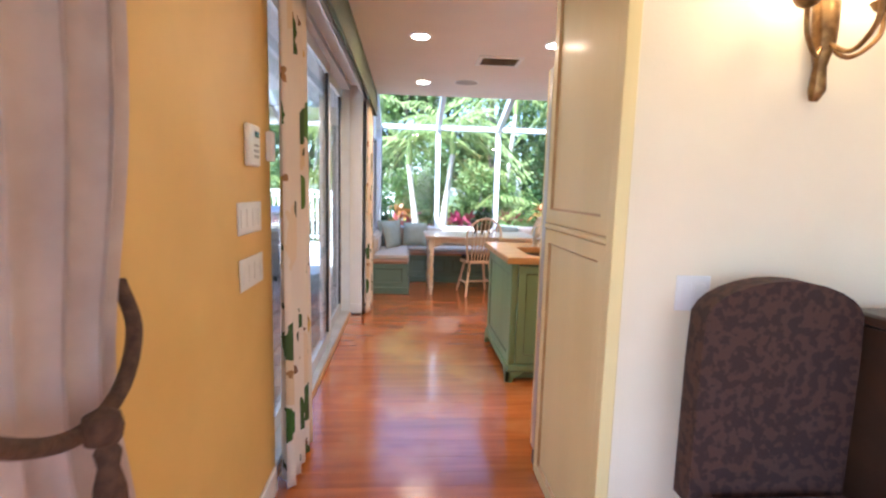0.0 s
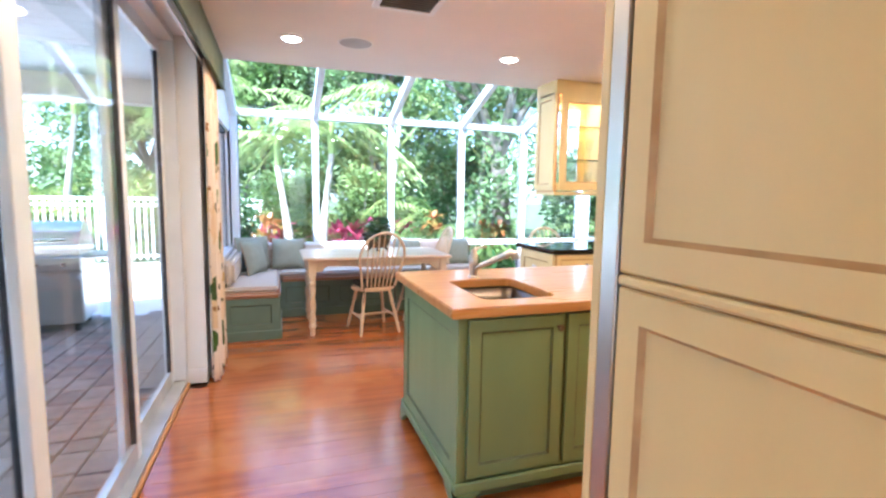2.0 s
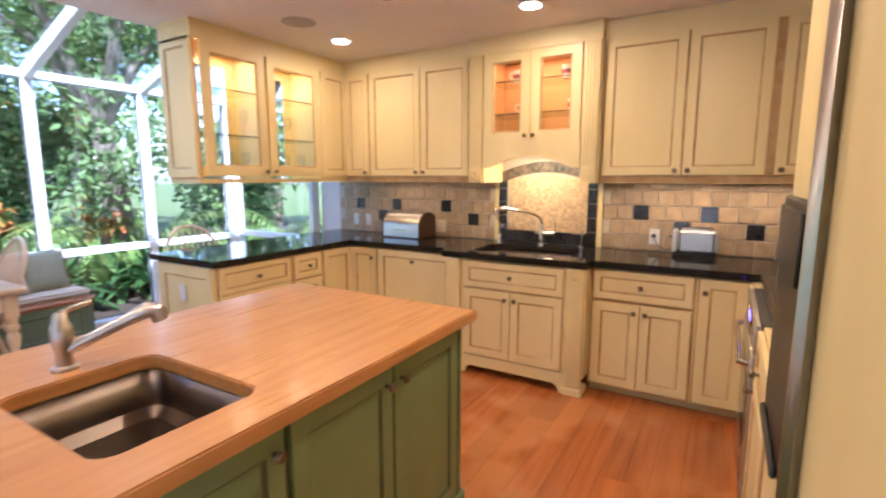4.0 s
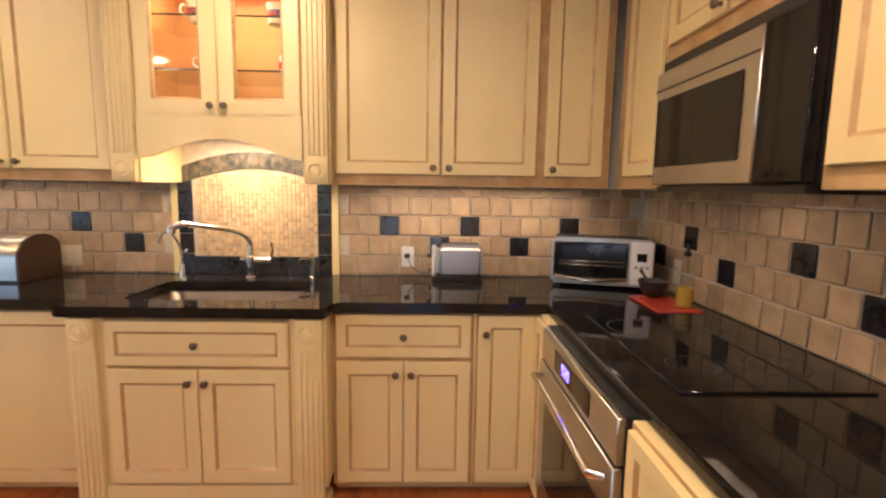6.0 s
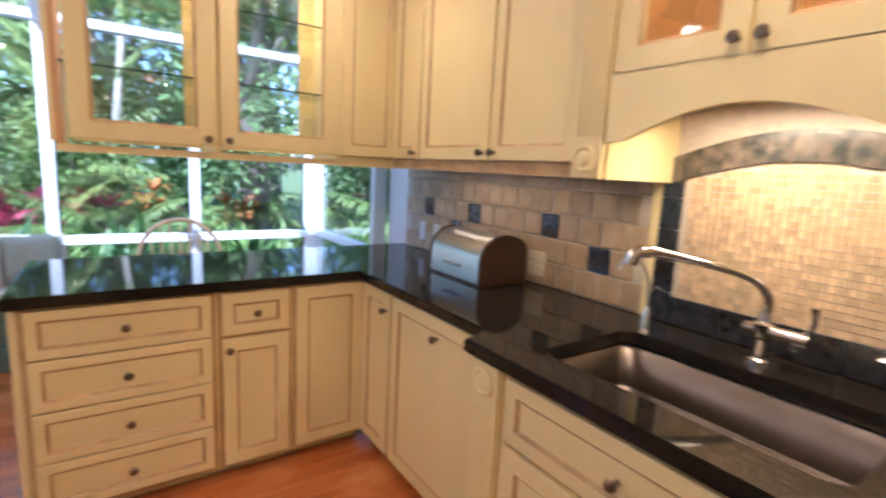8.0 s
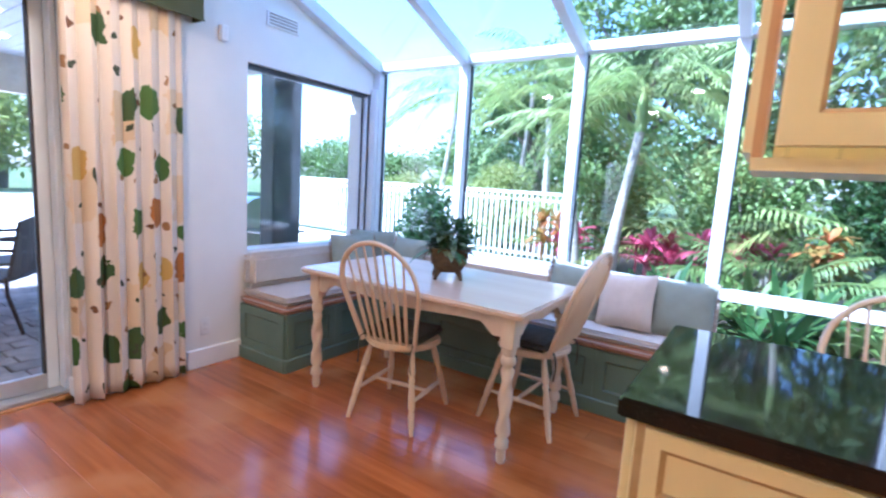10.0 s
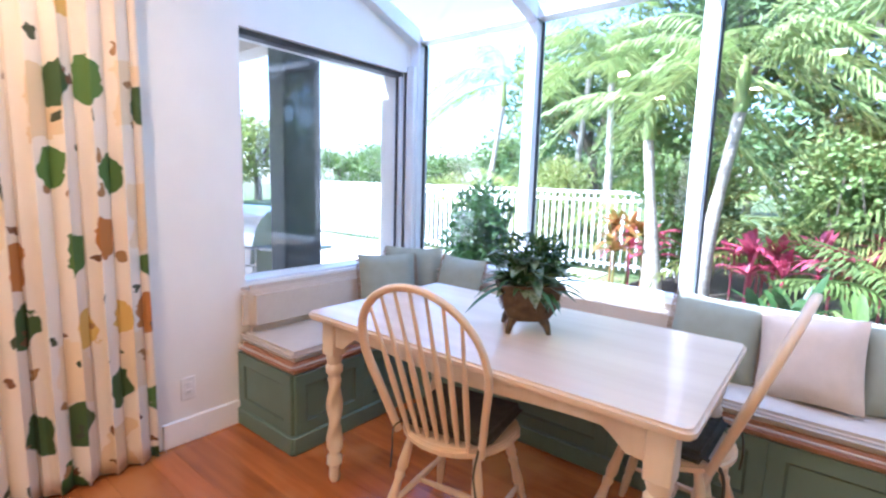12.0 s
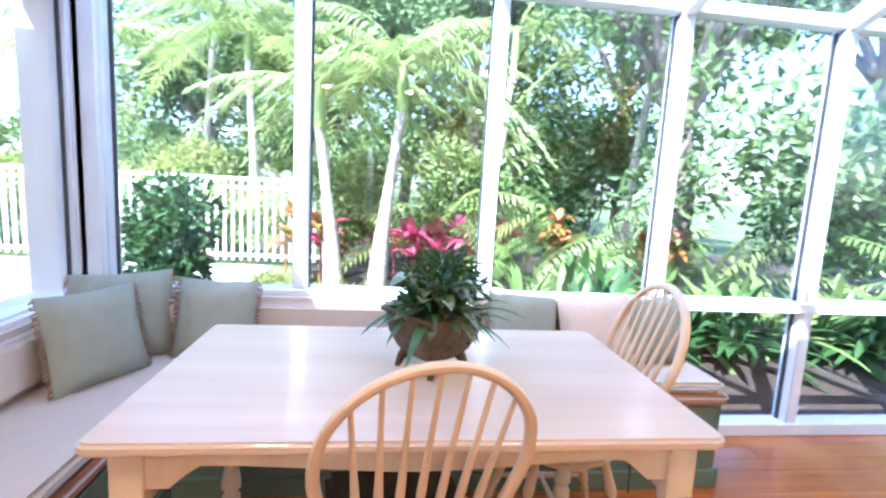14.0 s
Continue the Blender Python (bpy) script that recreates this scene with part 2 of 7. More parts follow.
mk("linen_cloth", (0.62, 0.52, 0.42), (0.59, 0.49, 0.395), scale=25, rough=0.9, bump=0.3, bscale=420)
mk("dark_cloth", (0.055, 0.05, 0.035), (0.04, 0.036, 0.026), scale=30, rough=0.9, bump=0.2, bscale=400)
mk("bronze", (0.085, 0.055, 0.03), (0.15, 0.10, 0.05), scale=26, rough=0.5, metal=0.6, bump=0.25, bscale=90)
mk("brass_old", (0.34, 0.20, 0.075), (0.16, 0.085, 0.03), scale=30, rough=0.38, metal=0.85, bump=0.2, bscale=70)
mk("soil", (0.05, 0.032, 0.02), (0.03, 0.02, 0.012), scale=30, rough=0.95, bump=0.6, bscale=60)
mk("drape", (0.66, 0.55, 0.50), (0.57, 0.46, 0.42), scale=12, rough=0.8, bump=0.15, bscale=400, translucent=0.25)
mk("rope", (0.10, 0.05, 0.03), (0.06, 0.03, 0.02), scale=60, rough=0.85, bump=0.5, bscale=160)
mk("dark_wood", (0.035, 0.018, 0.010), (0.055, 0.028, 0.015), scale=6, rough=0.35, bump=0.05, bscale=60)
mk("damask", (0.026, 0.009, 0.007), (0.060, 0.025, 0.017), scale=36, rough=0.75, bump=0.25, bscale=300, contrast=(0.47, 0.53))
mk("paver_stone", (0.20, 0.175, 0.16), (0.28, 0.24, 0.215), scale=12, rough=0.85, bump=0.5, bscale=45, vary=0.2)
mk("paver_rest", (0.20, 0.175, 0.16), (0.28, 0.24, 0.215), scale=12, rough=0.85, bump=0.5, bscale=45, island=True)
mk("sand", (0.16, 0.14, 0.12), (0.11, 0.10, 0.085), scale=20, rough=0.95, bump=0.3)
mk("deck_stone", (0.74, 0.71, 0.66), (0.64, 0.61, 0.56), scale=5, rough=0.8, bump=0.2, bscale=40)
mk("lawn", (0.075, 0.12, 0.03), (0.05, 0.08, 0.02), scale=6, rough=0.95, bump=0.8, bscale=90, c3=(0.13, 0.14, 0.05))
mk("lanai_board", (0.62, 0.63, 0.64), (0.56, 0.57, 0.58), scale=4, rough=0.6, bump=0.05)
mk("lanai_post", (0.035, 0.045, 0.045), (0.05, 0.06, 0.06), scale=8, rough=0.5, bump=0.05)
mk("stucco", (0.62, 0.55, 0.44), (0.56, 0.49, 0.39), scale=9, rough=0.9, bump=0.4, bscale=60)
mk("wicker", (0.05, 0.035, 0.028), (0.03, 0.02, 0.016), scale=50, rough=0.6, bump=0.4, bscale=160)
mk("iron_brown", (0.035, 0.025, 0.02), (0.05, 0.036, 0.03), scale=20, rough=0.45, metal=0.4)
mk("palm_bark", (0.42, 0.38, 0.31), (0.30, 0.27, 0.22), scale=8, rough=0.85, bump=0.4, bscale=30, stretch=(1, 1, 4))
mk("grey_bark", (0.20, 0.17, 0.13), (0.13, 0.11, 0.085), scale=9, rough=0.9, bump=0.6, bscale=30)
mk("leaf_palm", (0.20, 0.29, 0.08), (0.30, 0.34, 0.11), scale=3, rough=0.5, island=True, translucent=0.35)
mk("leaf_dark", (0.035, 0.085, 0.022), (0.06, 0.12, 0.03), scale=3, rough=0.4, island=True, translucent=0.3)
mk("leaf_mid", (0.12, 0.20, 0.045), (0.18, 0.24, 0.07), scale=1.2, rough=0.5, island=True, translucent=0.3)
mk("leaf_yellow", (0.30, 0.33, 0.09), (0.22, 0.27, 0.07), scale=2, rough=0.5, island=True, translucent=0.35)
mk("leaf_wood", (0.09, 0.16, 0.05), (0.15, 0.21, 0.07), scale=0.5, rough=0.6, island=True, translucent=0.25)
mk("leaf_pink", (0.55, 0.10, 0.18), (0.40, 0.06, 0.11), scale=4, rough=0.45, island=True, translucent=0.35)
mk("leaf_orange", (0.34, 0.11, 0.03), (0.18, 0.16, 0.03), scale=4, rough=0.5, island=True, translucent=0.3)
mk("leaf_pot", (0.05, 0.13, 0.04), (0.09, 0.18, 0.06), scale=25, rough=0.35, island=True, translucent=0.2)
mk("leaf_pale", (0.30, 0.38, 0.26), (0.10, 0.18, 0.08), scale=45, rough=0.4, island=True, translucent=0.2, contrast=(0.45, 0.6))
mk("oil", (0.45, 0.30, 0.04), (0.40, 0.26, 0.03), rough=0.1)
mk("red_trivet", (0.45, 0.05, 0.02), (0.35, 0.04, 0.02), scale=20, rough=0.3)
mk("vent_grey", (0.42, 0.38, 0.35), (0.36, 0.33, 0.30), rough=0.5)
mk("umbrella_green", (0.02, 0.07, 0.055), (0.015, 0.05, 0.04), rough=0.8)
mk("cabinet_inside", (0.62, 0.36, 0.14), (0.55, 0.31, 0.12), scale=4, rough=0.5)
for name in ("granite", "black_glass"):
    for node in MATS[name].node_tree.nodes:
        if node.type == "BSDF_PRINCIPLED":
            node.inputs["Specular IOR Level"].default_value = 0.28
mk("shelf_edge", (0.02, 0.05, 0.04), (0.03, 0.06, 0.05), rough=0.15)
mk_glass("pane")
mk_glass("shelf_glass", tint=(0.92, 0.97, 0.94))
mk_glass("goblet", tint=(0.95, 0.96, 0.97), ior=1.3)
mk_glow("lamp_glow", (1.0, 0.86, 0.66), 14.0)
mk_glow("bulb_glow", (1.0, 0.70, 0.32), 12.0)
mk_glow("blue_digits", (0.16, 0.10, 1.0), 3.0)
mk_print("fruit_print", (0.76, 0.66, 0.54),
         (((0.66, 0.50, 0.30), (0.70, 0.55, 0.36)), ((0.045, 0.11, 0.015), (0.09, 0.17, 0.03), (0.40, 0.16, 0.035), (0.05, 0.09, 0.025), (0.07, 0.14, 0.03), (0.58, 0.38, 0.09)),
          ((0.16, 0.07, 0.03), (0.05, 0.06, 0.03), (0.30, 0.16, 0.06))), 3.7, 0.26, 0.12)


# ---- mesh helpers ----
def box(bm, x0, x1, y0, y1, z0, z1, bevel=0.0, m=None, seg=1):
    c = Vector(((x0 + x1) / 2, (y0 + y1) / 2, (z0 + z1) / 2))
    s = Matrix.Diagonal((abs(x1 - x0), abs(y1 - y0), abs(z1 - z0), 1))
    mm = Matrix.Translation(c) @ s
    res = bmesh.ops.create_cube(bm, size=1.0, matrix=(m @ mm) if m else mm)
    if bevel:
        edges = list({e for v in res["verts"] for e in v.link_edges})
        bmesh.ops.bevel(bm, geom=edges, offset=bevel, segments=seg, affect="EDGES", clamp_overlap=True)
    return bm


def prism(bm, outer, holes, place, d0, d1):
    """A flat outline with holes, from depth d0 to d1; place(u, v, d) gives the point."""
    from mathutils.geometry import tessellate_polygon
    loops = [outer, *holes]
    flat = [p for lp in loops for p in lp]
    tris = tessellate_polygon([[Vector((u, v, 0)) for u, v in lp] for lp in loops])
    a = [bm.verts.new(place(u, v, d0)) for u, v in flat]
    b = [bm.verts.new(place(u, v, d1)) for u, v in flat]
    for i, j, k in tris:
        bm.faces.new((a[i], a[k], a[j]))
        bm.faces.new((b[i], b[j], b[k]))
    n = 0
    for lp in loops:
        for i in range(len(lp)):
            p, q = n + i, n + (i + 1) % len(lp)
            bm.faces.new((a[p], a[q], b[q], b[p]))
        n += len(lp)
    bmesh.ops.recalc_face_normals(bm, faces=bm.faces)
    return bm


def rounded(u0, u1, v0, v1, r, n=5):
    pts = []
    for cu, cv, a0 in ((u1 - r, v1 - r, 0), (u0 + r, v1 - r, 90), (u0 + r, v0 + r, 180), (u1 - r, v0 + r, 270)):
        for i in range(n + 1):
            a = radians(a0 + 90 * i / n)
            pts.append((cu + r * math.cos(a), cv + r * math.sin(a)))
    return pts


def lathe(bm, profile, seg=16, m=None, twist=0.0, lobes=0, lobe=0.0, zone=(0, 0), square=0.0):
    """Turned work: rings of (radius, z); lobes and twist cut a rope spiral between two heights."""
    m = m or Matrix()
    rings = []
    for r, z in profile:
        ring = []
        for i in range(seg):
            a = 2 * math.pi * i / seg
            rr = r
            if lobes and zone[0] <= z <= zone[1]:
                rr = r * (1 + lobe * math.cos(lobes * a - twist * (z - zone[0])))
            if square:
                rr = r / max(abs(math.cos(a)), abs(math.sin(a))) ** square
            ring.append(bm.verts.new(m @ Vector((rr * math.cos(a), rr * math.sin(a), z))))
        rings.append(ring)
    for a, b in zip(rings, rings[1:]):
        for i in range(seg):
            bm.faces.new((a[i], a[(i + 1) % seg], b[(i + 1) % seg], b[i]))
    bm.faces.new(rings[0][::-1])
    bm.faces.new(rings[-1])
    return bm


def tube(bm, pts, radius, seg=8, flat=1.0):
    """A bar along points; radius is one number or one for each point."""
    pts = [Vector(p) for p in pts]
    rad = radius if isinstance(radius, (list, tuple)) else [radius] * len(pts)
    rings = []
    side = None
    for i, p in enumerate(pts):
        d = (pts[min(i + 1, len(pts) - 1)] - pts[max(i - 1, 0)]).normalized()
        if side is None:
            side = d.orthogonal().normalized()
        side = (side - d * side.dot(d)).normalized()
        up = d.cross(side)
        rings.append([bm.verts.new(p + rad[i] * (math.cos(2 * math.pi * k / seg) * side + flat * math.sin(2 * math.pi * k / seg) * up)) for k in range(seg)])
    for a, b in zip(rings, rings[1:]):
        for k in range(seg):
            bm.faces.new((a[k], a[(k + 1) % seg], b[(k + 1) % seg], b[k]))
    bm.faces.new(rings[0][::-1])
    bm.faces.new(rings[-1])
    return bm


def bez(points, n=12):
    """Points along a smooth curve through the given ones."""
    p = [Vector(q) for q in points]
    p = [2 * p[0] - p[1]] + p + [2 * p[-1] - p[-2]]
    out = []
    for i in range(1, len(p) - 2):
        for k in range(n):
            t = k / n
            out.append(0.5 * ((2 * p[i]) + (p[i + 1] - p[i - 1]) * t + (2 * p[i - 1] - 5 * p[i] + 4 * p[i + 1] - p[i + 2]) * t * t
                              + (3 * p[i] - p[i - 1] - 3 * p[i + 1] + p[i + 2]) * t ** 3))
    return out + [p[-2]]


def finish(me, mats, smooth):
    for k in mats:
        me.materials.append(MATS[k])
    if smooth:
        me.polygons.foreach_set("use_smooth", [True] * len(me.polygons))
        me.set_sharp_from_angle(angle=radians(38))


def mesh_of(name, bm, mats, smooth=True):
    me = bpy.data.meshes.new(name)
    bmesh.ops.recalc_face_normals(bm, faces=bm.faces)
    bm.to_mesh(me)
    bm.free()
    finish(me, mats if isinstance(mats, (list, tuple)) else [mats], smooth)
    return me


def part(name, bm, material, parent=None, label="", m=None, smooth=True):
    """Links a bmesh (or a finished mesh) as one object under a thing."""
    me = bm if isinstance(bm, bpy.types.Mesh) else mesh_of(name, bm, material, smooth)
    ob = new(name, me)
    if parent:
        ob.parent = parent
    if m is not None:
        ob.matrix_basis = m
    if label:
        tagged(ob, label)
    return ob


def thing(name, m, label, category, group="", kind=""):
    ob = new(name)
    ob.empty_display_size = 0.1
    ob.matrix_basis = m
    return tagged(ob, label, category, group, kind)


def solo(name, bm, material, label, category, group="", m=None, kind="", smooth=True):
    ob = part(name, bm, material, None, "", m, smooth)
    return tagged(ob, label, category, group, kind)


def B():
    return bmesh.new()


def slab(x0, x1, y0, y1, z0, z1, bevel=0.0):
    return box(B(), x0, x1, y0, y1, z0, z1, bevel)


def sheet(x0, x1, y, z0, z1):
    """One thin upright sheet of glass."""
    bm = bmesh.new()
    bm.faces.new([bm.verts.new(v) for v in ((x0, y, z0), (x1, y, z0), (x1, y, z1), (x0, y, z1))])
    return bm


# ---- large structure ----
CEIL, WX, EX, NY, HY = 2.50, -0.61, 4.244, 7.49, 1.36
HX = -0.71  # hall wall plane
MULL = (-0.575, 0.34, 1.28, 2.24, 3.17, 4.13)
SILL, EAVE, SLOPE, LIP = 0.80, 2.32, 0.355, 5.86


def structure(name, bm, material, label, category, smooth=False):
    return solo(name, bm, material, label, category, kind="structure", smooth=smooth)


def wall_with(name, outer, holes, place, d0, d1, material, label):
    return structure(name, prism(B(), outer, holes, place, d0, d1), material, label, "wall")


def on_x(u, v, d):
    return Vector((d, u, v))


def on_y(u, v, d):
    return Vector((u, d, v))


def rect(u0, u1, v0, v1):
    return [(u0, v0), (u1, v0), (u1, v1), (u0, v1)]


# west side: yellow stretch, sliding-door opening, white pier and sunroom stretch
wall_with("wall_west", rect(-3.2, 1.98, 0, CEIL), [rect(-1.75, 0.45, 0.3, 2.1)], on_x, HX, HX - 0.25, "wall_yellow", "yellow painted wall with a curtained window")
wall_with("wall_slider_head", rect(1.98, 5.13, 2.44, CEIL), [], on_x, WX - 0.02, WX - 0.3, "wall_white", "white wall above the sliding glass door")
wall_with("wall_pier", [(5.13, 0), (NY + 0.06, 0), (NY + 0.06, EAVE), (LIP, EAVE + SLOPE * (NY - LIP)), (5.13, 2.9)], [rect(6.17, 7.40, SILL - 0.035, 2.09)],
          on_x, WX, WX - 0.25, "wall_white", "white painted wall with a fixed window beside the bench")
wall_with("wall_dining_north", rect(0.567, 3.7, 0, CEIL), [], on_y, HY, HY - 0.02, "wall_cream", "cream painted dining room wall")
structure("wall_dining_east", slab(3.7, 3.85, -3.2, HY, 0, CEIL), "wall_cream", "cream painted dining room wall", "wall")
# The opening in this unseen wall is added to let light in.
wall_with("wall_dining_south", rect(-0.91, 3.85, 0, CEIL), [rect(0.2, 3.0, 0.35, 2.25)], on_y, -3.2, -3.35, "wall_cream", "cream painted dining room wall with an unseen opening added for light")
# Added area lamp in the enlarged, unseen window opening; lights the refrigerator case.
area_light("hall_fill_light", look((HX - 0.06, -0.65, 1.2), (2.0, -0.2, 1.1)), 2.1, 1.7, 5.5, (0.97, 0.97, 1.0))
# Added lamp in the south opening; brightens the dining side.
area_light("south_fill_light", look((1.6, -3.18, 1.3), (1.6, 0, 1.2)), 2.7, 1.8, 1, (0.92, 0.96, 1.0))
structure("wall_kitchen_south", slab(0.568, EX, HY + 0.004, HY + 0.06, 0, CEIL), "wall_cream", "cream wall behind the cooktop", "wall")
structure("wall_kitchen_east", slab(EX, EX + 0.2, 1.2, 6.10, 0, 2.9), "wall_white", "white kitchen wall behind the tiles", "wall")
structure("ceiling", slab(-0.91, EX + 0.2, -3.35, LIP, CEIL, CEIL + 0.5), "ceiling_paint", "plain warm white painted ceiling", "ceiling")
structure("subfloor", slab(-0.9, EX + 0.2, -3.35, NY + 0.1, -0.12, -0.021), "joint_dark", "dark subfloor under the planks", "floor")
structure("baseboard", slab(WX, WX + 0.018, 5.72, 6.12, 0, 0.13, 0.004), "trim_white", "white moulded baseboard", "baseboard")
structure("baseboard_pier", slab(-0.75, WX - 0.0, 5.115, 5.13, 0, 0.11, 0.004), "trim_white", "white moulded baseboard", "baseboard")
structure("baseboard_dining", slab(0.61, 3.7, HY - 0.035, HY - 0.02, 0, 0.12, 0.004), "trim_white", "white moulded baseboard", "baseboard")
structure("baseboard_hall", slab(HX, HX + 0.015, -3.2, 1.96, 0, 0.12, 0.004), "trim_white", "white moulded baseboard", "baseboard")
structure("threshold", slab(-0.90, -0.725, 1.99, 5.12, -0.02, 0.012, 0.006), "butcher_block", "honey wooden threshold of the sliding door", "threshold")


# sunroom glazing: one wall of tall panes, knee panes, a sloped glass roof
def glazing():
    win = tagged(thing("window_1", Matrix(), "white aluminium sunroom glazing with tall clear panes", "window"), kind="structure")
    for i, x in enumerate(MULL):
        w = 0.045 if 0 < i < 5 else 0.06
        z0 = 0.06 if i > 2 else SILL
        part("mullion", slab(x - w / 2 - 0.012, x + w / 2 + 0.012, NY - 0.05, NY + 0.06, z0, EAVE - 0.03, 0.006), "aluminium_white", win)
        part("gasket", slab(x - w / 2 - 0.02, x + w / 2 + 0.02, NY + 0.006, NY + 0.03, z0, EAVE - 0.04), "gasket", win)
        run = NY - LIP
        ang = math.degrees(math.atan(SLOPE))
        rafter = box(B(), -w / 2 - 0.012, w / 2 + 0.012, -math.hypot(run, run * SLOPE), 0.03, -0.06, 0.04, 0.006, pose(x, NY, EAVE, -ang))
        part("rafter", rafter, "aluminium_white", win)
    part("eave_rail", slab(MULL[0], MULL[-1], NY - 0.045, NY + 0.05, EAVE - 0.03, EAVE + 0.035, 0.006), "aluminium_white", win)
    part("sill_rail", slab(MULL[0] - 0.03, 2.20, NY - 0.06, NY + 0.06, SILL - 0.05, SILL, 0.006), "aluminium_white", win)
    part("knee_rail", slab(2.20, MULL[-1], NY - 0.06, NY + 0.06, SILL - 0.06, SILL, 0.006), "aluminium_white", win)
    part("bottom_rail", slab(2.30, MULL[-1] + 0.03, NY - 0.06, NY + 0.06, 0.0, 0.075, 0.006), "aluminium_white", win)
    part("roof_rail", slab(MULL[0], MULL[-1] + 0.07, LIP, LIP + 0.06, EAVE + SLOPE * (NY - LIP) - 0.08, EAVE + SLOPE * (NY - LIP) + 0.05), "aluminium_white", win)
    for a, b in zip(MULL, MULL[1:]):
        part("pane", slab(a + 0.03, b - 0.03, NY + 0.014, NY + 0.02, SILL, EAVE - 0.03), "pane", win)
        if a > 2:
            part("pane", slab(a + 0.03, b - 0.03, NY + 0.014, NY + 0.02, 0.075, SILL - 0.06), "pane", win)
        q = B()
        vs = [q.verts.new(v) for v in ((a + .03, NY, EAVE + .02), (b - .03, NY, EAVE + .02), (b - .03, LIP + .03, EAVE + .02 + SLOPE * (NY - LIP)), (a + .03, LIP + .03, EAVE + .02 + SLOPE * (NY - LIP)))]
        q.faces.new(vs)
        part("roof_pane", q, "pane", win)


glazing()


def side_window():
    win = tagged(thing("window_2", Matrix(), "fixed side window with a slim dark-edged white frame", "window"), kind="structure")
    for n, b in (("jamb", (6.17, 6.185, SILL - 0.02, 2.09)), ("jamb", (7.37, 7.40, SILL - 0.02, 2.09)), ("head", (6.17, 7.40, 2.06, 2.09)), ("sill", (6.17, 7.40, SILL - 0.035, SILL - 0.02))):
        part(n, slab(WX - 0.1, WX - 0.03, b[0], b[1], b[2], b[3], 0.003), "aluminium_white" if n != "head" else "gasket", win)
    part("pane", slab(WX - 0.07, WX - 0.064, 6.185, 7.37, SILL - 0.02, 2.06), "pane", win)
    part("gasket", slab(WX - 0.062, WX - 0.05, 7.355, 7.372, SILL - 0.02, 2.06), "gasket", win)
    part("corner_post", slab(WX - 0.03, WX + 0.07, 7.40, NY - 0.052, SILL - 0.02, 2.13, 0.006), "aluminium_white", win)
    east = tagged(thing("window_3", Matrix(), "sunroom side glazing with white bars", "window"), kind="structure")
    for y in (6.13, NY - 0.09):
        part("mullion", slab(4.14, 4.24, y, y + 0.06, 0.0, 2.85 if y < 7 else EAVE, 0.006), "aluminium_white", east)
    for z in (0.03, SILL - 0.03, EAVE - 0.05):
        part("rail", slab(4.15, 4.23, 6.19, NY - 0.09, z, z + 0.06, 0.006), "aluminium_white", east)
    part("pane", slab(4.19, 4.196, 6.19, NY - 0.09, SILL + 0.03, EAVE - 0.05), "pane", east)
    part("pane", slab(4.19, 4.196, 6.19, NY - 0.09, 0.09, SILL - 0.03), "pane", east)
    q = B()
    q.faces.new([q.verts.new(v) for v in ((4.19, 6.19, EAVE + .01), (4.19, NY, EAVE + .01), (4.19, 6.19, EAVE + SLOPE * (NY - 6.19)))])
    part("gable_pane", q, "pane", east)


side_window()
structure("knee_wall", slab(WX, 2.30, NY - 0.04, NY + 0.05, 0, SILL - 0.051), "wall_white", "low white wall behind the bench", "wall")
structure("sunroom_lip", slab(-0.62, EX, LIP + 0.001, LIP + 0.012, CEIL, 2.95), "ceiling_paint", "white drop edge of the ceiling", "trim")


def sliding_door():
    d = tagged(thing("door_1", Matrix(), "white aluminium sliding glass door with three panels", "sliding door"), kind="structure")
    x = -0.81
    part("track", slab(x - 0.07, x + 0.07, 1.99, 5.12, 0.012, 0.035, 0.004), "aluminium", d)
    part("head_rail", slab(x - 0.07, x + 0.07, 1.99, 5.12, 2.39, 2.44, 0.004), "aluminium_white", d)
    part("jamb", slab(x - 0.07, x + 0.07, 5.10, 5.128, 0.035, 2.39, 0.004), "aluminium_white", d)
    part("jamb", slab(x - 0.07, x + 0.07, 1.984, 2.03, 0.035, 2.39, 0.004), "aluminium_white", d)
    for k, (a, b, dx) in enumerate(((2.03, 3.10, -0.03), (2.98, 4.06, 0.012), (3.96, 5.10, -0.03))):
        p = part("door_panel", slab(x + dx - 0.016, x + dx + 0.016, a, a + 0.10, 0.036, 2.385, 0.004), "aluminium_white", d)
        part("stile", slab(x + dx - 0.016, x + dx + 0.016, b - 0.06, b, 0.036, 2.385, 0.004), "aluminium_white", p)
        part("bottom_rail", slab(x + dx - 0.015, x + dx + 0.015, a + 0.10, b - 0.06, 0.036, 0.13, 0.004), "aluminium", p)
        part("top_rail", slab(x + dx - 0.015, x + dx + 0.015, a + 0.10, b - 0.06, 2.30, 2.385, 0.004), "aluminium_white", p)
        part("seal", slab(x + dx - 0.012, x + dx + 0.012, b - 0.075, b - 0.0605, 0.13, 2.30), "gasket", p)
        part("glass", slab(x + dx - 0.003, x + dx + 0.003, a + 0.10, b - 0.075, 0.13, 2.30), "pane", p)


sliding_door()


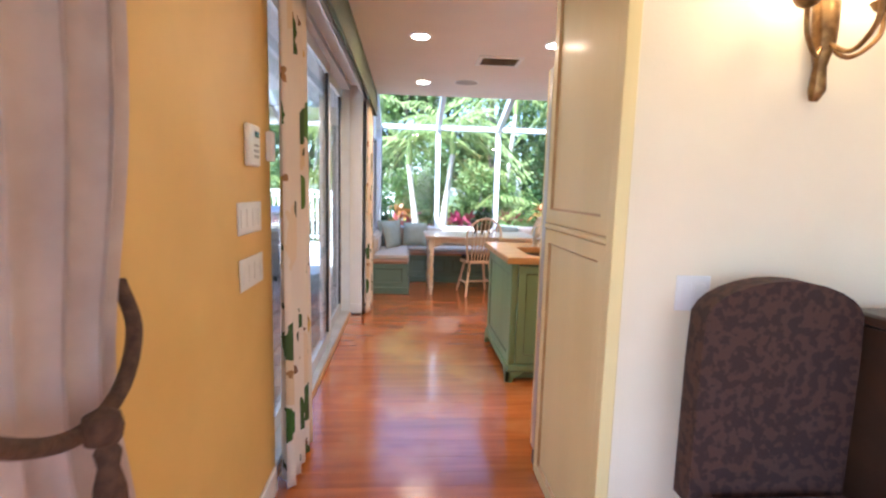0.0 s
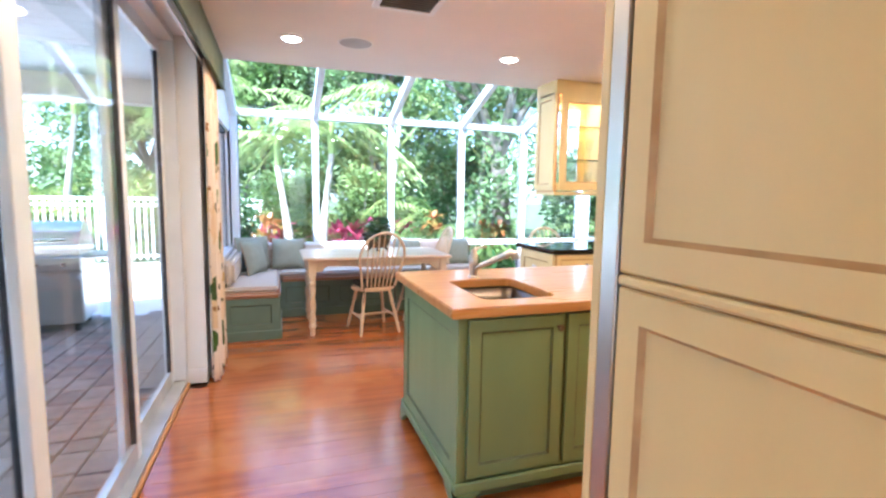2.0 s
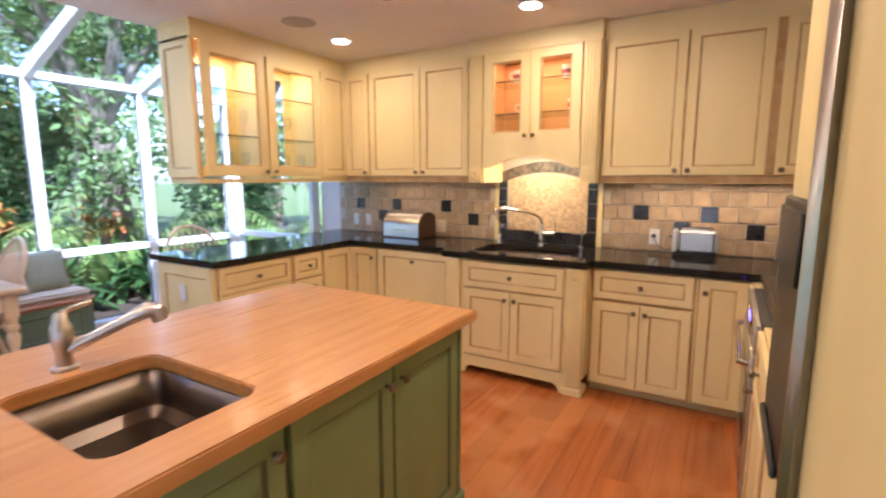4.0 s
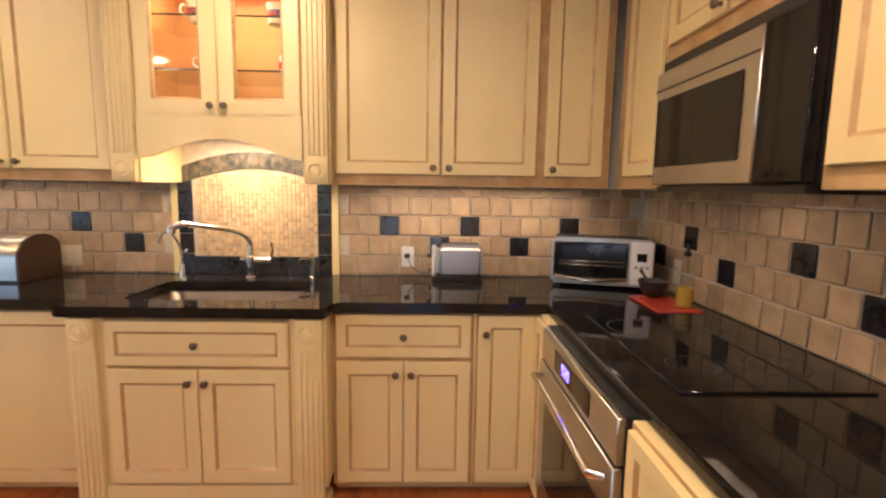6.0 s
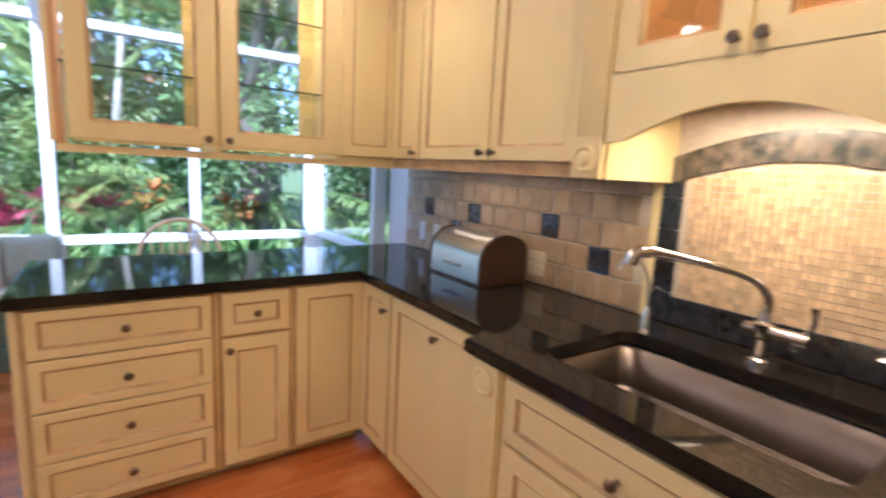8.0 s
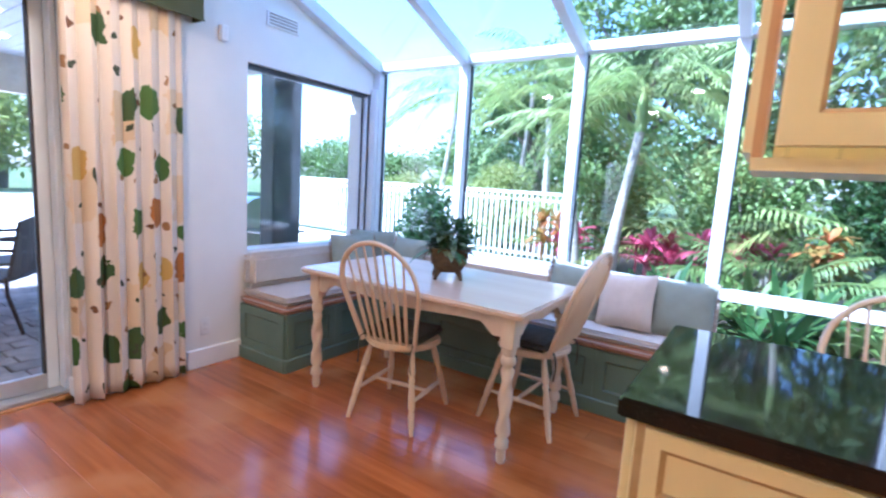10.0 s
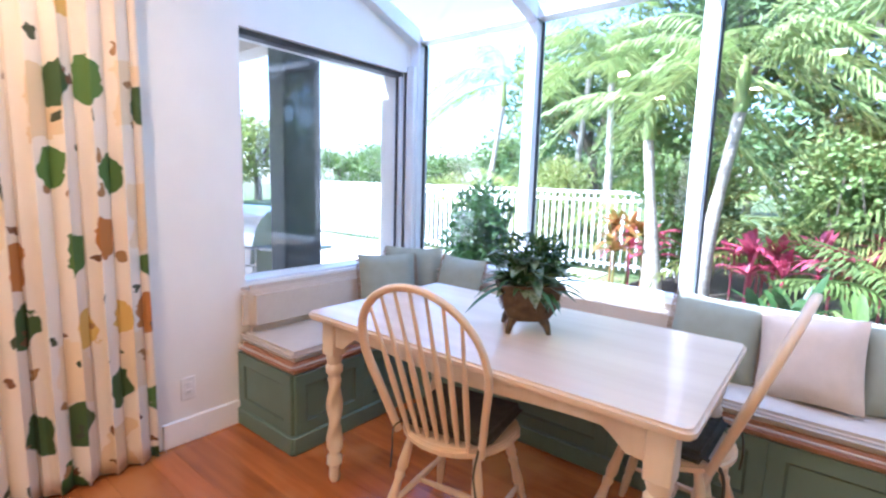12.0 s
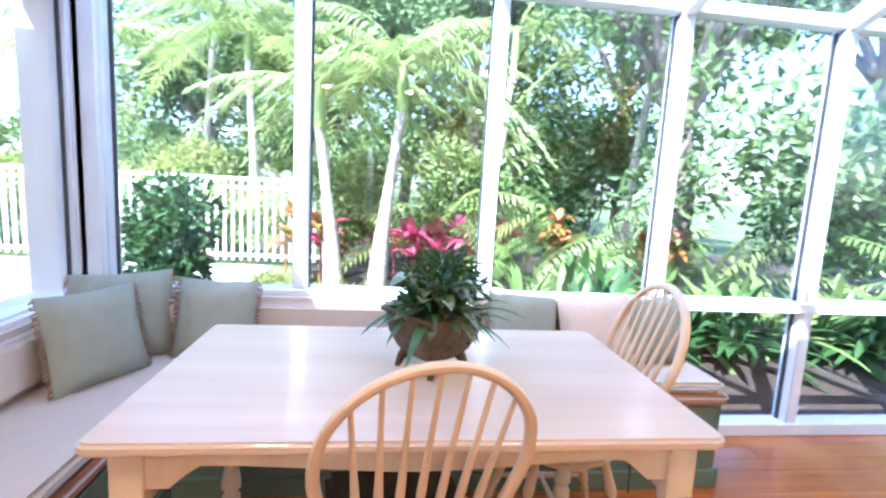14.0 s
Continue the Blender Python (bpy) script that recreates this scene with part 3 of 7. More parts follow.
# ceiling fittings
def can_light(x, y, watts):
    t = thing("recessed_light", pose(x, y, CEIL), "round white recessed ceiling light, switched on", "ceiling light", "recessed ceiling lights")
    ring = B()
    lathe(ring, [(0.085, 0.0), (0.088, -0.006), (0.066, -0.010), (0.062, -0.004)], 28)
    part("trim_ring", ring, "trim_white", t)
    part("lamp", lathe(B(), [(0.060, -0.0115), (0.060, -0.0105)], 24), "lamp_glow", t)
    area_light("can_lamp", pose(x, y, CEIL - 0.03), 0.12, 0.12, watts, (1.0, 0.62, 0.30), True)


# Last one is added out of view, strong, to brighten the right wall cabinets.
for cx, cy, cw in ((-0.05, 3.57, CAN), (0.98, 3.63, CAN), (0.02, 5.10, CAN), (1.70, 5.0, 2.2), (3.34, 4.95, 1.9), (3.34, 3.42, 2.6), (2.1, 2.5, 5.5)):
    can_light(cx, cy, cw)


def ceiling_speaker(x, y):
    t = thing("ceiling_speaker", pose(x, y, CEIL), "round white speaker grille flush in the ceiling", "speaker", "ceiling speakers")
    part("grille", lathe(B(), [(0.115, 0), (0.118, -0.004), (0.10, -0.008)], 32), "vent_grey", t)
    part("rim", lathe(B(), [(0.128, 0), (0.128, -0.003)], 32), "trim_white", t)


ceiling_speaker(0.47, 5.05)
ceiling_speaker(2.86, 4.89)


def ceiling_vent(x, y):
    t = thing("ceiling_vent", pose(x, y, CEIL), "grey metal air vent with slats in the ceiling", "air vent", "ceiling vents")
    f = B()
    prism(f, rect(-0.19, 0.19, -0.15, 0.15), [rect(-0.155, 0.155, -0.115, 0.115)], lambda u, v, d: Vector((u, v, d)), 0, -0.012)
    part("vent_rim", f, "trim_white", t, smooth=False)
    part("backing", slab(-0.155, 0.155, -0.115, 0.115, -0.004, -0.002), "gasket", t)
    for k in range(7):
        part("slat", box(B(), -0.155, 0.155, -0.014, 0.014, -0.001, 0.001, 0, pose(0, -0.096 + 0.032 * k, -0.009, 32)), "vent_grey", t)


ceiling_vent(0.645, 4.16)
ceiling_vent(2.67, 4.02)


# ---- cabinets ----
def door_mesh(w, h, t=0.02, fw=0.055, dep=0.009, hole=False, bead=0.011):
    """A framed door, lower left front corner at the origin, facing -y; the groove round the panel carries the glaze."""
    bm = B()
    r = 0.003

    def ring(i, y):
        return [bm.verts.new((x, y, z)) for x, z in ((i, i), (w - i, i), (w - i, h - i), (i, h - i))]
    loops = [ring(0, t), ring(0, r), ring(r, 0), ring(fw, 0), ring(fw + bead, dep)]
    for j, (a, b) in enumerate(zip(loops, loops[1:])):
        for i in range(4):
            f = bm.faces.new((a[i], a[(i + 1) % 4], b[(i + 1) % 4], b[i]))
            f.material_index = 1 if j == 3 else 0
    if hole:
        back = ring(fw + bead, t)
        for i in range(4):
            bm.faces.new((loops[-1][i], loops[-1][(i + 1) % 4], back[(i + 1) % 4], back[i]))
            bm.faces.new((back[i], back[(i + 1) % 4], loops[0][(i + 1) % 4], loops[0][i]))
    else:
        bm.faces.new(loops[-1])
        bm.faces.new(loops[0][::-1])
    return bm


KNOB = lathe(B(), [(0.008, 0), (0.006, 0.012), (0.013, 0.018), (0.0165, 0.024), (0.013, 0.031), (0.004, 0.034)], 14, pose(0, 0, 0, 90))
KNOB_MESH = mesh_of("knob", KNOB, "pewter")


def door(parent, x, z, w, h, knob=None, mats=("cream_paint", "glaze"), name="door", y=-0.02, hole=False, fw=0.055, label=""):
    gap = 0.0035
    d = part(name, door_mesh(w - 2 * gap, h - 2 * gap, fw=min(fw, h * 0.3), hole=hole), mats, parent, label, pose(x + gap, y, z + gap), smooth=False)
    if knob:
        part("knob", KNOB_MESH, None, d, "dark pewter knob", pose(knob[0] - x - gap, 0, knob[1] - z - gap))
    if hole:
        part("glass", sheet(fw, w - 2 * gap - fw, 0.013, fw, h - 2 * gap - fw), "pane", d)
    return d


def carcass(parent, w, depth, z0, z1, mat="cream_paint", lip=0.0, edge="glaze"):
    part("body", slab(0, w, 0.0, depth, z0, z1, 0.002), mat, parent)
    # Dark board behind the doors puts shade into the gaps between them.
    part("gap_shade_board", slab(0.004, w - 0.004, -0.0015, 0.004, z0 + 0.004, z1 - 0.004), edge, parent)


def plinth(parent, w, depth, mat="cream_paint"):
    part("plinth", slab(0, w, 0.07, depth, 0, 0.06), mat, parent)


def base_unit(m, w, kind, depth=0.60, label="cream glazed base cabinet with framed doors", mats=("cream_paint", "glaze")):
    t = thing("base_cabinet", m, label, "cabinet", "kitchen base cabinets")
    carcass(t, w, depth, 0.06, 0.875, mats[0])
    plinth(t, w, depth, mats[0])
    top, bot = 0.865, 0.075
    if kind == "drawers":
        hs = (0.185, 0.20, 0.20, 0.20)
        z = top
        for h in hs:
            z -= h
            door(t, 0.02, z, w - 0.04, h, (w / 2, z + h / 2), mats, "drawer", fw=0.035)
    elif kind == "drawer2":
        door(t, 0.015, top - 0.20, w - 0.03, 0.20, (w / 2, top - 0.10), mats, "drawer", fw=0.045)
        door(t, 0.015, bot, w / 2 - 0.015, top - 0.215 - bot, (w / 2 - 0.035, top - 0.27), mats)
        door(t, w / 2, bot, w / 2 - 0.015, top - 0.215 - bot, (w / 2 + 0.035, top - 0.27), mats)
    elif kind == "drawer1":
        door(t, 0.015, top - 0.19, w - 0.03, 0.19, (w / 2, top - 0.095), mats, "drawer", fw=0.045)
        door(t, 0.015, bot, w - 0.03, top - 0.20 - bot, (0.045, top - 0.25), mats)
    elif kind == "left" or kind == "right" or kind == "mid":
        kx = {"left": 0.045, "right": w - 0.045, "mid": w / 2}[kind]
        door(t, 0.01, bot, w - 0.02, top - bot, (kx, top - 0.085), mats)
    else:
        door(t, 0.01, bot, w - 0.02, top - bot, None, mats)
    return t


WEST = -90  # turn of units that face west


def fluted(parent, x, w, z0, z1, rosette, y=-0.028):
    """A fluted pilaster with a turned rosette."""
    part("pilaster", slab(x, x + w, y, 0.0, z0, z1, 0.003), "cream_paint", parent)
    n = 4
    for k in range(n):
        c = x + w * (k + 0.9) / (n + 0.8)
        part("flute", slab(c - 0.006, c + 0.006, y - 0.006, y - 0.0, z0 + (0.03 if rosette > z0 + 0.2 else 0.13), z1 - (0.13 if rosette > z0 + 0.2 else 0.02), 0.0028), "cream_paint", parent)
    ro = lathe(B(), [(0.044, 0), (0.044, 0.010), (0.034, 0.012), (0.029, 0.006), (0.022, 0.007), (0.018, 0.014), (0.004, 0.017)], 22, pose(x + w / 2, y, rosette, 90))
    part("rosette", ro, "cream_paint", parent)


# run along the east wall
base_unit(pose(3.62, 5.15, 0, 0, 0, WEST), 0.30, "right", label="narrow cream base cabinet with one knob")
base_unit(pose(3.62, 4.85, 0, 0, 0, WEST), 0.75, "mid", label="wide cream panel front with a single knob")
base_unit(pose(3.62, 3.05, 0, 0, 0, WEST), 0.63, "drawer2", label="cream base cabinet with drawer and two doors")
base_unit(pose(3.62, 2.42, 0, 0, 0, WEST), 0.275, "left", label="narrow cream base cabinet with one knob")


def sink_unit():
    w = 1.05
    t = thing("sink_cabinet", pose(3.50, 4.10, 0, 0, 0, WEST), "cream sink cabinet with fluted pilasters and shaped feet", "cabinet", "kitchen base cabinets")
    part("body", slab(0, w, 0, 0.72, 0.12, 0.66, 0.002), "cream_paint", t)
    part("front_rail", slab(0, w, 0, 0.025, 0.661, 0.875), "cream_paint", t)
    for x in (0.0, w - 0.02):
        part("side_rail", slab(x, x + 0.02, 0.026, 0.70, 0.661, 0.875), "cream_paint", t)
    # Dark board whose colour stands for shade between drawer and doors.
    part("gap_shade_board", slab(0.15, w - 0.15, -0.0015, 0.003, 0.14, 0.872), "glaze", t)
    door(t, 0.15, 0.665, 0.75, 0.195, (w / 2, 0.762), name="drawer", fw=0.042)
    door(t, 0.15, 0.15, 0.375, 0.505, (0.49, 0.60))
    door(t, 0.525, 0.15, 0.375, 0.505, (0.56, 0.60))
    for x in (0.012, w - 0.122):
        fluted(t, x, 0.11, 0.03, 0.87, 0.815)
        part("foot", slab(x - 0.008, x + 0.118, -0.035, 0.12, 0, 0.05, 0.004), "cream_paint", t)
    arc = [(0.122, 0.14), (w - 0.122, 0.14), (w - 0.122, 0.0), (w - 0.16, 0.0)] + [(w - 0.16 - 0.05 * (1 - math.cos(a)), 0.06 * math.sin(a)) for a in (0.5, 1.0, 1.57)] + \
          [(0.16 + 0.05 * (1 - math.cos(a)), 0.06 * math.sin(a)) for a in (1.57, 1.0, 0.5)] + [(0.16, 0.0), (0.122, 0.0)]
    part("apron", prism(B(), arc, [], lambda u, v, d: Vector((u, d, v)), -0.014, 0.02), "cream_paint", t, smooth=False)


sink_unit()
# peninsula, facing south
base_unit(pose(2.295, 5.155, 0), 0.64, "drawers", 0.62, "cream cabinet with a stack of four drawers")
base_unit(pose(2.935, 5.155, 0), 0.32, "drawer1", 0.62, "cream base cabinet with drawer over door")
base_unit(pose(3.255, 5.155, 0), 0.36, "plain", 0.62, "plain cream corner panel cabinet")
end = thing("end_panel", pose(2.293, 5.78, 0, 0, 0, WEST), "cream framed end panel of the peninsula", "cabinet panel")
door(end, 0.0, 0.02, 0.62, 0.855, y=-0.02, fw=0.075, name="panel")
plate = part("outlet", slab(0.26, 0.33, -0.028, -0.0205, 0.62, 0.735, 0.004), "white_plastic", end, "white outlet plate")
# run along the south wall
base_unit(pose(2.62, 2.14, 0, 0, 0, 180), 0.55, "drawer1", 0.715, "cream base cabinet beside the oven")
base_unit(pose(2.07, 2.14, 0, 0, 0, 180), 0.24, "plain", 0.715, "cream base cabinet beside the refrigerator")
base_unit(pose(3.615, 2.14, 0, 0, 0, 180), 0.19, "plain", 0.715, "narrow cream filler cabinet in the corner")


def worktop():
    x0, xf, xs = EX - 0.004, 3.575, 3.46
    pts = [(x0, HY + 0.064), (x0, 5.86), (2.262, 5.86), (2.262, 5.12), (xf, 5.12), (xf, 4.17), (xf - 0.05, 4.145), (xs, 4.125), (xs, 3.045), (xf - 0.03, 3.03), (xf, 3.0),
           (xf, 2.115), (1.825, 2.115), (1.825, HY + 0.064)]
    bm = prism(B(), pts[::-1], [rounded(3.60, 4.02, 3.22, 3.94, 0.05)], lambda u, v, d: Vector((u, v, d)), 0.876, 0.92)
    rim = [e for e in bm.edges if abs(e.verts[0].co.z - e.verts[1].co.z) < 1e-5 and len(e.link_faces) == 2 and abs(e.link_faces[0].normal.z - e.link_faces[1].normal.z) > 0.5]
    bmesh.ops.bevel(bm, geom=rim, offset=0.006, segments=2, affect="EDGES")
    solo("worktop", bm, "granite", "polished black granite worktop around the kitchen", "worktop")


worktop()


def basin(name, x0, x1, y0, y1, depth, label, r=0.05, top=0.915):
    """An undermounted steel bowl with rounded corners and a drain."""
    t = thing(name, pose((x0 + x1) / 2, (y0 + y1) / 2, 0), label, "sink")
    hx, hy = (x1 - x0) / 2, (y1 - y0) / 2
    bm = B()
    rings = []
    for s, z in ((0.006, top - 0.045), (0.006, top - depth + 0.03), (-0.02, top - depth), (-0.5 * hx, top - depth - 0.004)):
        rings.append([bm.verts.new((u, v, z)) for u, v in rounded(-hx - s, hx + s, -hy - s, hy + s, max(0.02, r + s))])
    for a, b in zip(rings, rings[1:]):
        for i in range(len(a)):
            bm.faces.new((a[i], a[(i + 1) % len(a)], b[(i + 1) % len(a)], b[i]))
    bm.faces.new(rings[-1])
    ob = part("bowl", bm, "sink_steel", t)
    md = ob.modifiers.new("wall", "SOLIDIFY")
    md.thickness, md.offset = 0.002, 1
    part("drain", lathe(B(), [(0.045, top - depth - 0.003), (0.045, top - depth + 0.001), (0.03, top - depth + 0.0), (0.01, top - depth - 0.0025)], 20), "chrome", t)
    return t


def kitchen_sink():
    t = basin("kitchen_sink", 3.60, 4.02, 3.22, 3.94, 0.22, "undermounted stainless steel sink in black granite")
    g = B()
    for k in range(7):
        tube(g, [(-0.12 + 0.05 * k, -0.30, 0.725), (-0.12 + 0.05 * k, -0.02, 0.725)], 0.003, 6)
    for y in (-0.30, -0.02):
        tube(g, [(-0.12, y, 0.722), (0.18, y, 0.722)], 0.004, 6)
    part("rack", g, "chrome", t)


kitchen_sink()


def bridge_faucet():
    t = thing("kitchen_faucet", pose(4.12, 3.58, 0.92), "brushed nickel faucet with a long pull-out spout", "faucet")
    part("stem", lathe(B(), [(0.030, 0), (0.030, 0.008), (0.019, 0.014), (0.018, 0.07), (0.026, 0.078), (0.026, 0.115), (0.018, 0.122), (0.016, 0.15)], 20), "chrome", t)
    part("spout", tube(B(), bez([(0, 0, 0.14), (-0.005, 0.0, 0.20), (-0.06, 0.05, 0.255), (-0.20, 0.20, 0.295), (-0.24, 0.245, 0.30)], 6), 0.0135, 12), "chrome", t)
    part("spray_head", tube(B(), [(-0.215, 0.22, 0.298), (-0.25, 0.255, 0.297), (-0.262, 0.27, 0.280), (-0.264, 0.272, 0.255)], [0.017, 0.021, 0.022, 0.019], 12), "chrome", t)
    part("cross_bar", tube(B(), [(0, 0.05, 0.095), (0, -0.11, 0.095)], [0.016, 0.020], 12), "chrome", t)
    part("lever", tube(B(), [(0, -0.105, 0.10), (0.0, -0.118, 0.15), (0.0, -0.115, 0.19)], [0.010, 0.007, 0.010], 10), "chrome", t)


bridge_faucet()
ff = thing("filter_faucet", pose(4.10, 3.93, 0.92), "slim nickel drinking water tap with a hooked neck", "faucet")
part("base", lathe(B(), [(0.022, 0), (0.018, 0.03), (0.012, 0.06), (0.007, 0.075)], 16), "chrome", ff)
part("neck", tube(B(), bez([(0, 0, 0.07), (0, 0.01, 0.17), (-0.02, 0.04, 0.235), (-0.04, 0.075, 0.235), (-0.05, 0.09, 0.19)], 6), 0.006, 10), "chrome", ff)
part("lever", tube(B(), [(0, -0.01, 0.13), (0, -0.03, 0.15)], [0.004, 0.008], 8), "chrome", ff)
sd = thing("soap_dispenser", pose(4.14, 3.26, 0.92), "nickel soap dispenser pump on the granite", "soap dispenser")
part("base", lathe(B(), [(0.021, 0), (0.021, 0.006), (0.011, 0.012), (0.011, 0.085), (0.016, 0.09), (0.016, 0.11), (0.006, 0.115)], 16), "chrome", sd)
part("nozzle", tube(B(), [(0, 0, 0.10), (-0.03, 0.05, 0.105), (-0.035, 0.06, 0.098)], 0.0055, 8), "chrome", sd)


# ---- wall cabinets ----
UB, UT = 1.42, 2.40


def upper_unit(m, w, cuts, depth=0.335, label="cream glazed wall cabinet with framed doors", z0=UB, z1=UT):
    t = thing("wall_cabinet", m, label, "cabinet", "kitchen wall cabinets")
    carcass(t, w, depth, z0, z1)
    for a, b, k in cuts:
        door(t, a, z0 + 0.05, b - a, z1 - z0 - 0.07, (k, z0 + 0.085) if k else None)
    return t


upper_unit(pose(3.905, 5.43, 0, 0, 0, WEST), 1.325, ((0.02, 0.285, 0.25), (0.30, 0.84, 0.805), (0.845, 1.305, 0.88)), label="cream wall cabinet with three framed doors")
upper_unit(pose(3.905, 3.09, 0, 0, 0, WEST), 1.33, ((0.01, 0.51, 0.475), (0.515, 0.97, 0.55), (1.01, 1.29, 1.045)), label="tall cream wall cabinet with three framed doors")
upper_unit(pose(3.86, 1.735, 0, 0, 0, 180), 0.44, ((0.10, 0.42, None),), 0.30, "cream corner wall cabinet beside the microwave")
upper_unit(pose(3.41, 1.735, 0, 0, 0, 180), 0.76, ((0.01, 0.38, 0.345), (0.38, 0.75, 0.415)), 0.31, "short cream wall cabinet above the microwave", 1.89)
upper_unit(pose(2.64, 1.735, 0, 0, 0, 180), 0.81, ((0.02, 0.40, 0.365), (0.41, 0.79, 0.445)), 0.31, "cream wall cabinet with two framed doors")


def hood_unit():
    """The bridge over the sink: two lit glass doors above an arched valance, between fluted pilasters."""
    w, d = 1.01, 0.385
    t = thing("glass_cabinet", pose(3.852, 4.10, 0, 0, 0, WEST), "cream cabinet with two lit glass doors over an arched valance", "cabinet", "kitchen wall cabinets")
    for x in (0.13, w - 0.138):
        part("side", slab(x, x + 0.008, 0.0, d, UB + 0.26, UT), "cabinet_inside", t)
    part("back", slab(0.138, w - 0.138, d - 0.012, d, UB + 0.26, UT), "cabinet_inside", t)
    part("bottom", slab(0.138, w - 0.138, 0.0, d - 0.012, UB + 0.255, UB + 0.275), "cabinet_inside", t)
    part("top", slab(0.138, w - 0.138, 0.0, d - 0.012, UT - 0.03, UT - 0.008), "cabinet_inside", t)
    for z in (1.93, 2.17):
        sh = part("shelf", slab(0.14, w - 0.14, 0.03, d - 0.015, z, z + 0.008), "shelf_glass", t)
        part("shelf_edge", slab(0.14, w - 0.14, 0.0275, 0.0295, z, z + 0.008), "shelf_edge", sh, "dark green glass edge")
    for x, k in ((0.132, 0.475), (0.505, 0.537)):
        door(t, x, 1.72, 0.373, UT - 1.74, (k, 1.765), hole=True, fw=0.07)
    arch = [(0.13, UB + 0.31), (w - 0.13, UB + 0.31), (w - 0.13, UB + 0.11)] + [(w - 0.19 - (w - 0.38) * k / 14, UB + 0.115 + 0.085 * math.sin(math.pi * k / 14)) for k in range(15)] + [(0.13, UB + 0.11)]
    part("arched_valance", prism(B(), arch, [], lambda u, v, dd: Vector((u, dd, v)), -0.02, 0.0), "cream_paint", t, smooth=False)
    for x in (0.0, w - 0.13):
        part("side_case", slab(x, x + 0.13, 0.0, d, UB, UT), "cream_paint", t)
        fluted(t, x + 0.01, 0.11, UB + 0.0, UT, UB + 0.06)
    area_light("cabinet_lamp", pose(3.99, 3.59, UT - 0.035), 0.08, 0.5, 2.0, (1.0, 0.52, 0.20))
    area_light("sink_lamp", look((3.98, 3.59, UB + 0.20), (4.10, 3.59, 0.9)), 0.45, 0.06, 2.6, (1.0, 0.66, 0.30))


hood_unit()


def mug_mesh():
    bm = lathe(B(), [(0.034, 0), (0.038, 0.004), (0.040, 0.05), (0.043, 0.095), (0.040, 0.095), (0.037, 0.05), (0.034, 0.010)], 20)
    return bm


MUG, = (mesh_of("cup", mug_mesh(), "porcelain"),)
MUG_BAND = mesh_of("painted_band", lathe(B(), [(0.0402, 0.03), (0.0412, 0.032), (0.0425, 0.062), (0.0418, 0.064)], 20), "glaze_red")
MUG_HANDLE = mesh_of("handle", tube(B(), bez([(0, 0.040, 0.075), (0, 0.062, 0.078), (0, 0.070, 0.05), (0, 0.040, 0.025)], 5), 0.005, 8), "porcelain")
for z in (1.695, 1.938, 2.178):
    for y, turn in ((3.74, 20), (3.36, -150), (3.30, -60)):
        if y == 3.30 and z > 1.7:
            continue
        mug = thing("mug", pose(4.02, y + 0.03 * math.sin(z * 9), z, 0, 0, turn), "white mug painted with red and blue figures", "mug", "mugs in the glass cabinet")
        part("cup", MUG, None, mug)
        part("painted_band", MUG_BAND, None, mug)
        part("handle", MUG_HANDLE, None, mug)


def peninsula_cabinet():
    """The double-sided glass cabinet hung over the peninsula."""
    x0, x1, y0, y1 = 2.425, 3.905, 5.43, 5.78
    w = x1 - x0
    t = thing("display_cabinet", pose(x0, y0, 0), "cream display cabinet with glass on both sides, full of stemware", "cabinet", "kitchen wall cabinets")
    d = y1 - y0
    part("floor_board", slab(0, w, 0, d, UB, UB + 0.03), "cream_paint", t)
    part("top_board", slab(0, w, 0, d, UT - 0.02, UT), "cabinet_inside", t)
    part("end_board", slab(0, 0.02, 0, d, UB + 0.03, UT - 0.02), "cabinet_inside", t)
    part("divider", slab(0.565, 0.59, 0.0, d, UB + 0.03, UT - 0.02), "cream_paint", t)
    part("solid_end", slab(1.14, w, 0.0, d, UB + 0.03, UT - 0.02), "cream_paint", t)
    for a, b, k in ((0.04, 0.57, 0.535), (0.585, 1.14, 0.62)):
        door(t, a, UB + 0.05, b - a, UT - UB - 0.07, (k, UB + 0.085), hole=True, fw=0.07)
        bk = part("back_door", door_mesh(b - a, UT - UB - 0.07, hole=True, fw=0.07), ("cream_paint", "glaze"), t, "", pose(b, d + 0.02, UB + 0.05, 0, 0, 180), smooth=False)
        part("glass", sheet(0.07, b - a - 0.07, 0.013, 0.07, UT - UB - 0.14), "pane", bk)
    door(t, 1.16, UB + 0.05, 0.32, UT - UB - 0.07)
    side = part("side_panel", door_mesh(d, UT - UB - 0.05, fw=0.06), ("cream_paint", "glaze"), t, "", pose(-0.0, d, UB + 0.04, 0, 0, -90), smooth=False)
    side.location.x = -0.02
    for z in (1.76, 2.08):
        for a, b in ((0.022, 0.563), (0.592, 1.138)):
            sh = part("shelf", slab(a, b, 0.024, d - 0.024, z, z + 0.008), "shelf_glass", t)
            part("shelf_edge", slab(a, b, 0.0215, 0.0235, z, z + 0.008), "shelf_edge", sh, "dark green glass edge")
    area_light("display_lamp", pose(x0 + 0.30, 5.63, UT - 0.03), 0.3, 0.05, 1.6, (1.0, 0.60, 0.26))
    area_light("display_lamp", pose(x0 + 0.86, 5.63, UT - 0.03), 0.3, 0.05, 1.6, (1.0, 0.60, 0.26))


peninsula_cabinet()
GOB = mesh_of("bowl", lathe(B(), [(0.032, 0), (0.030, 0.004), (0.005, 0.010), (0.004, 0.085), (0.020, 0.10), (0.036, 0.135), (0.037, 0.165), (0.032, 0.20)], 16), "goblet")
rg = random.Random(4)
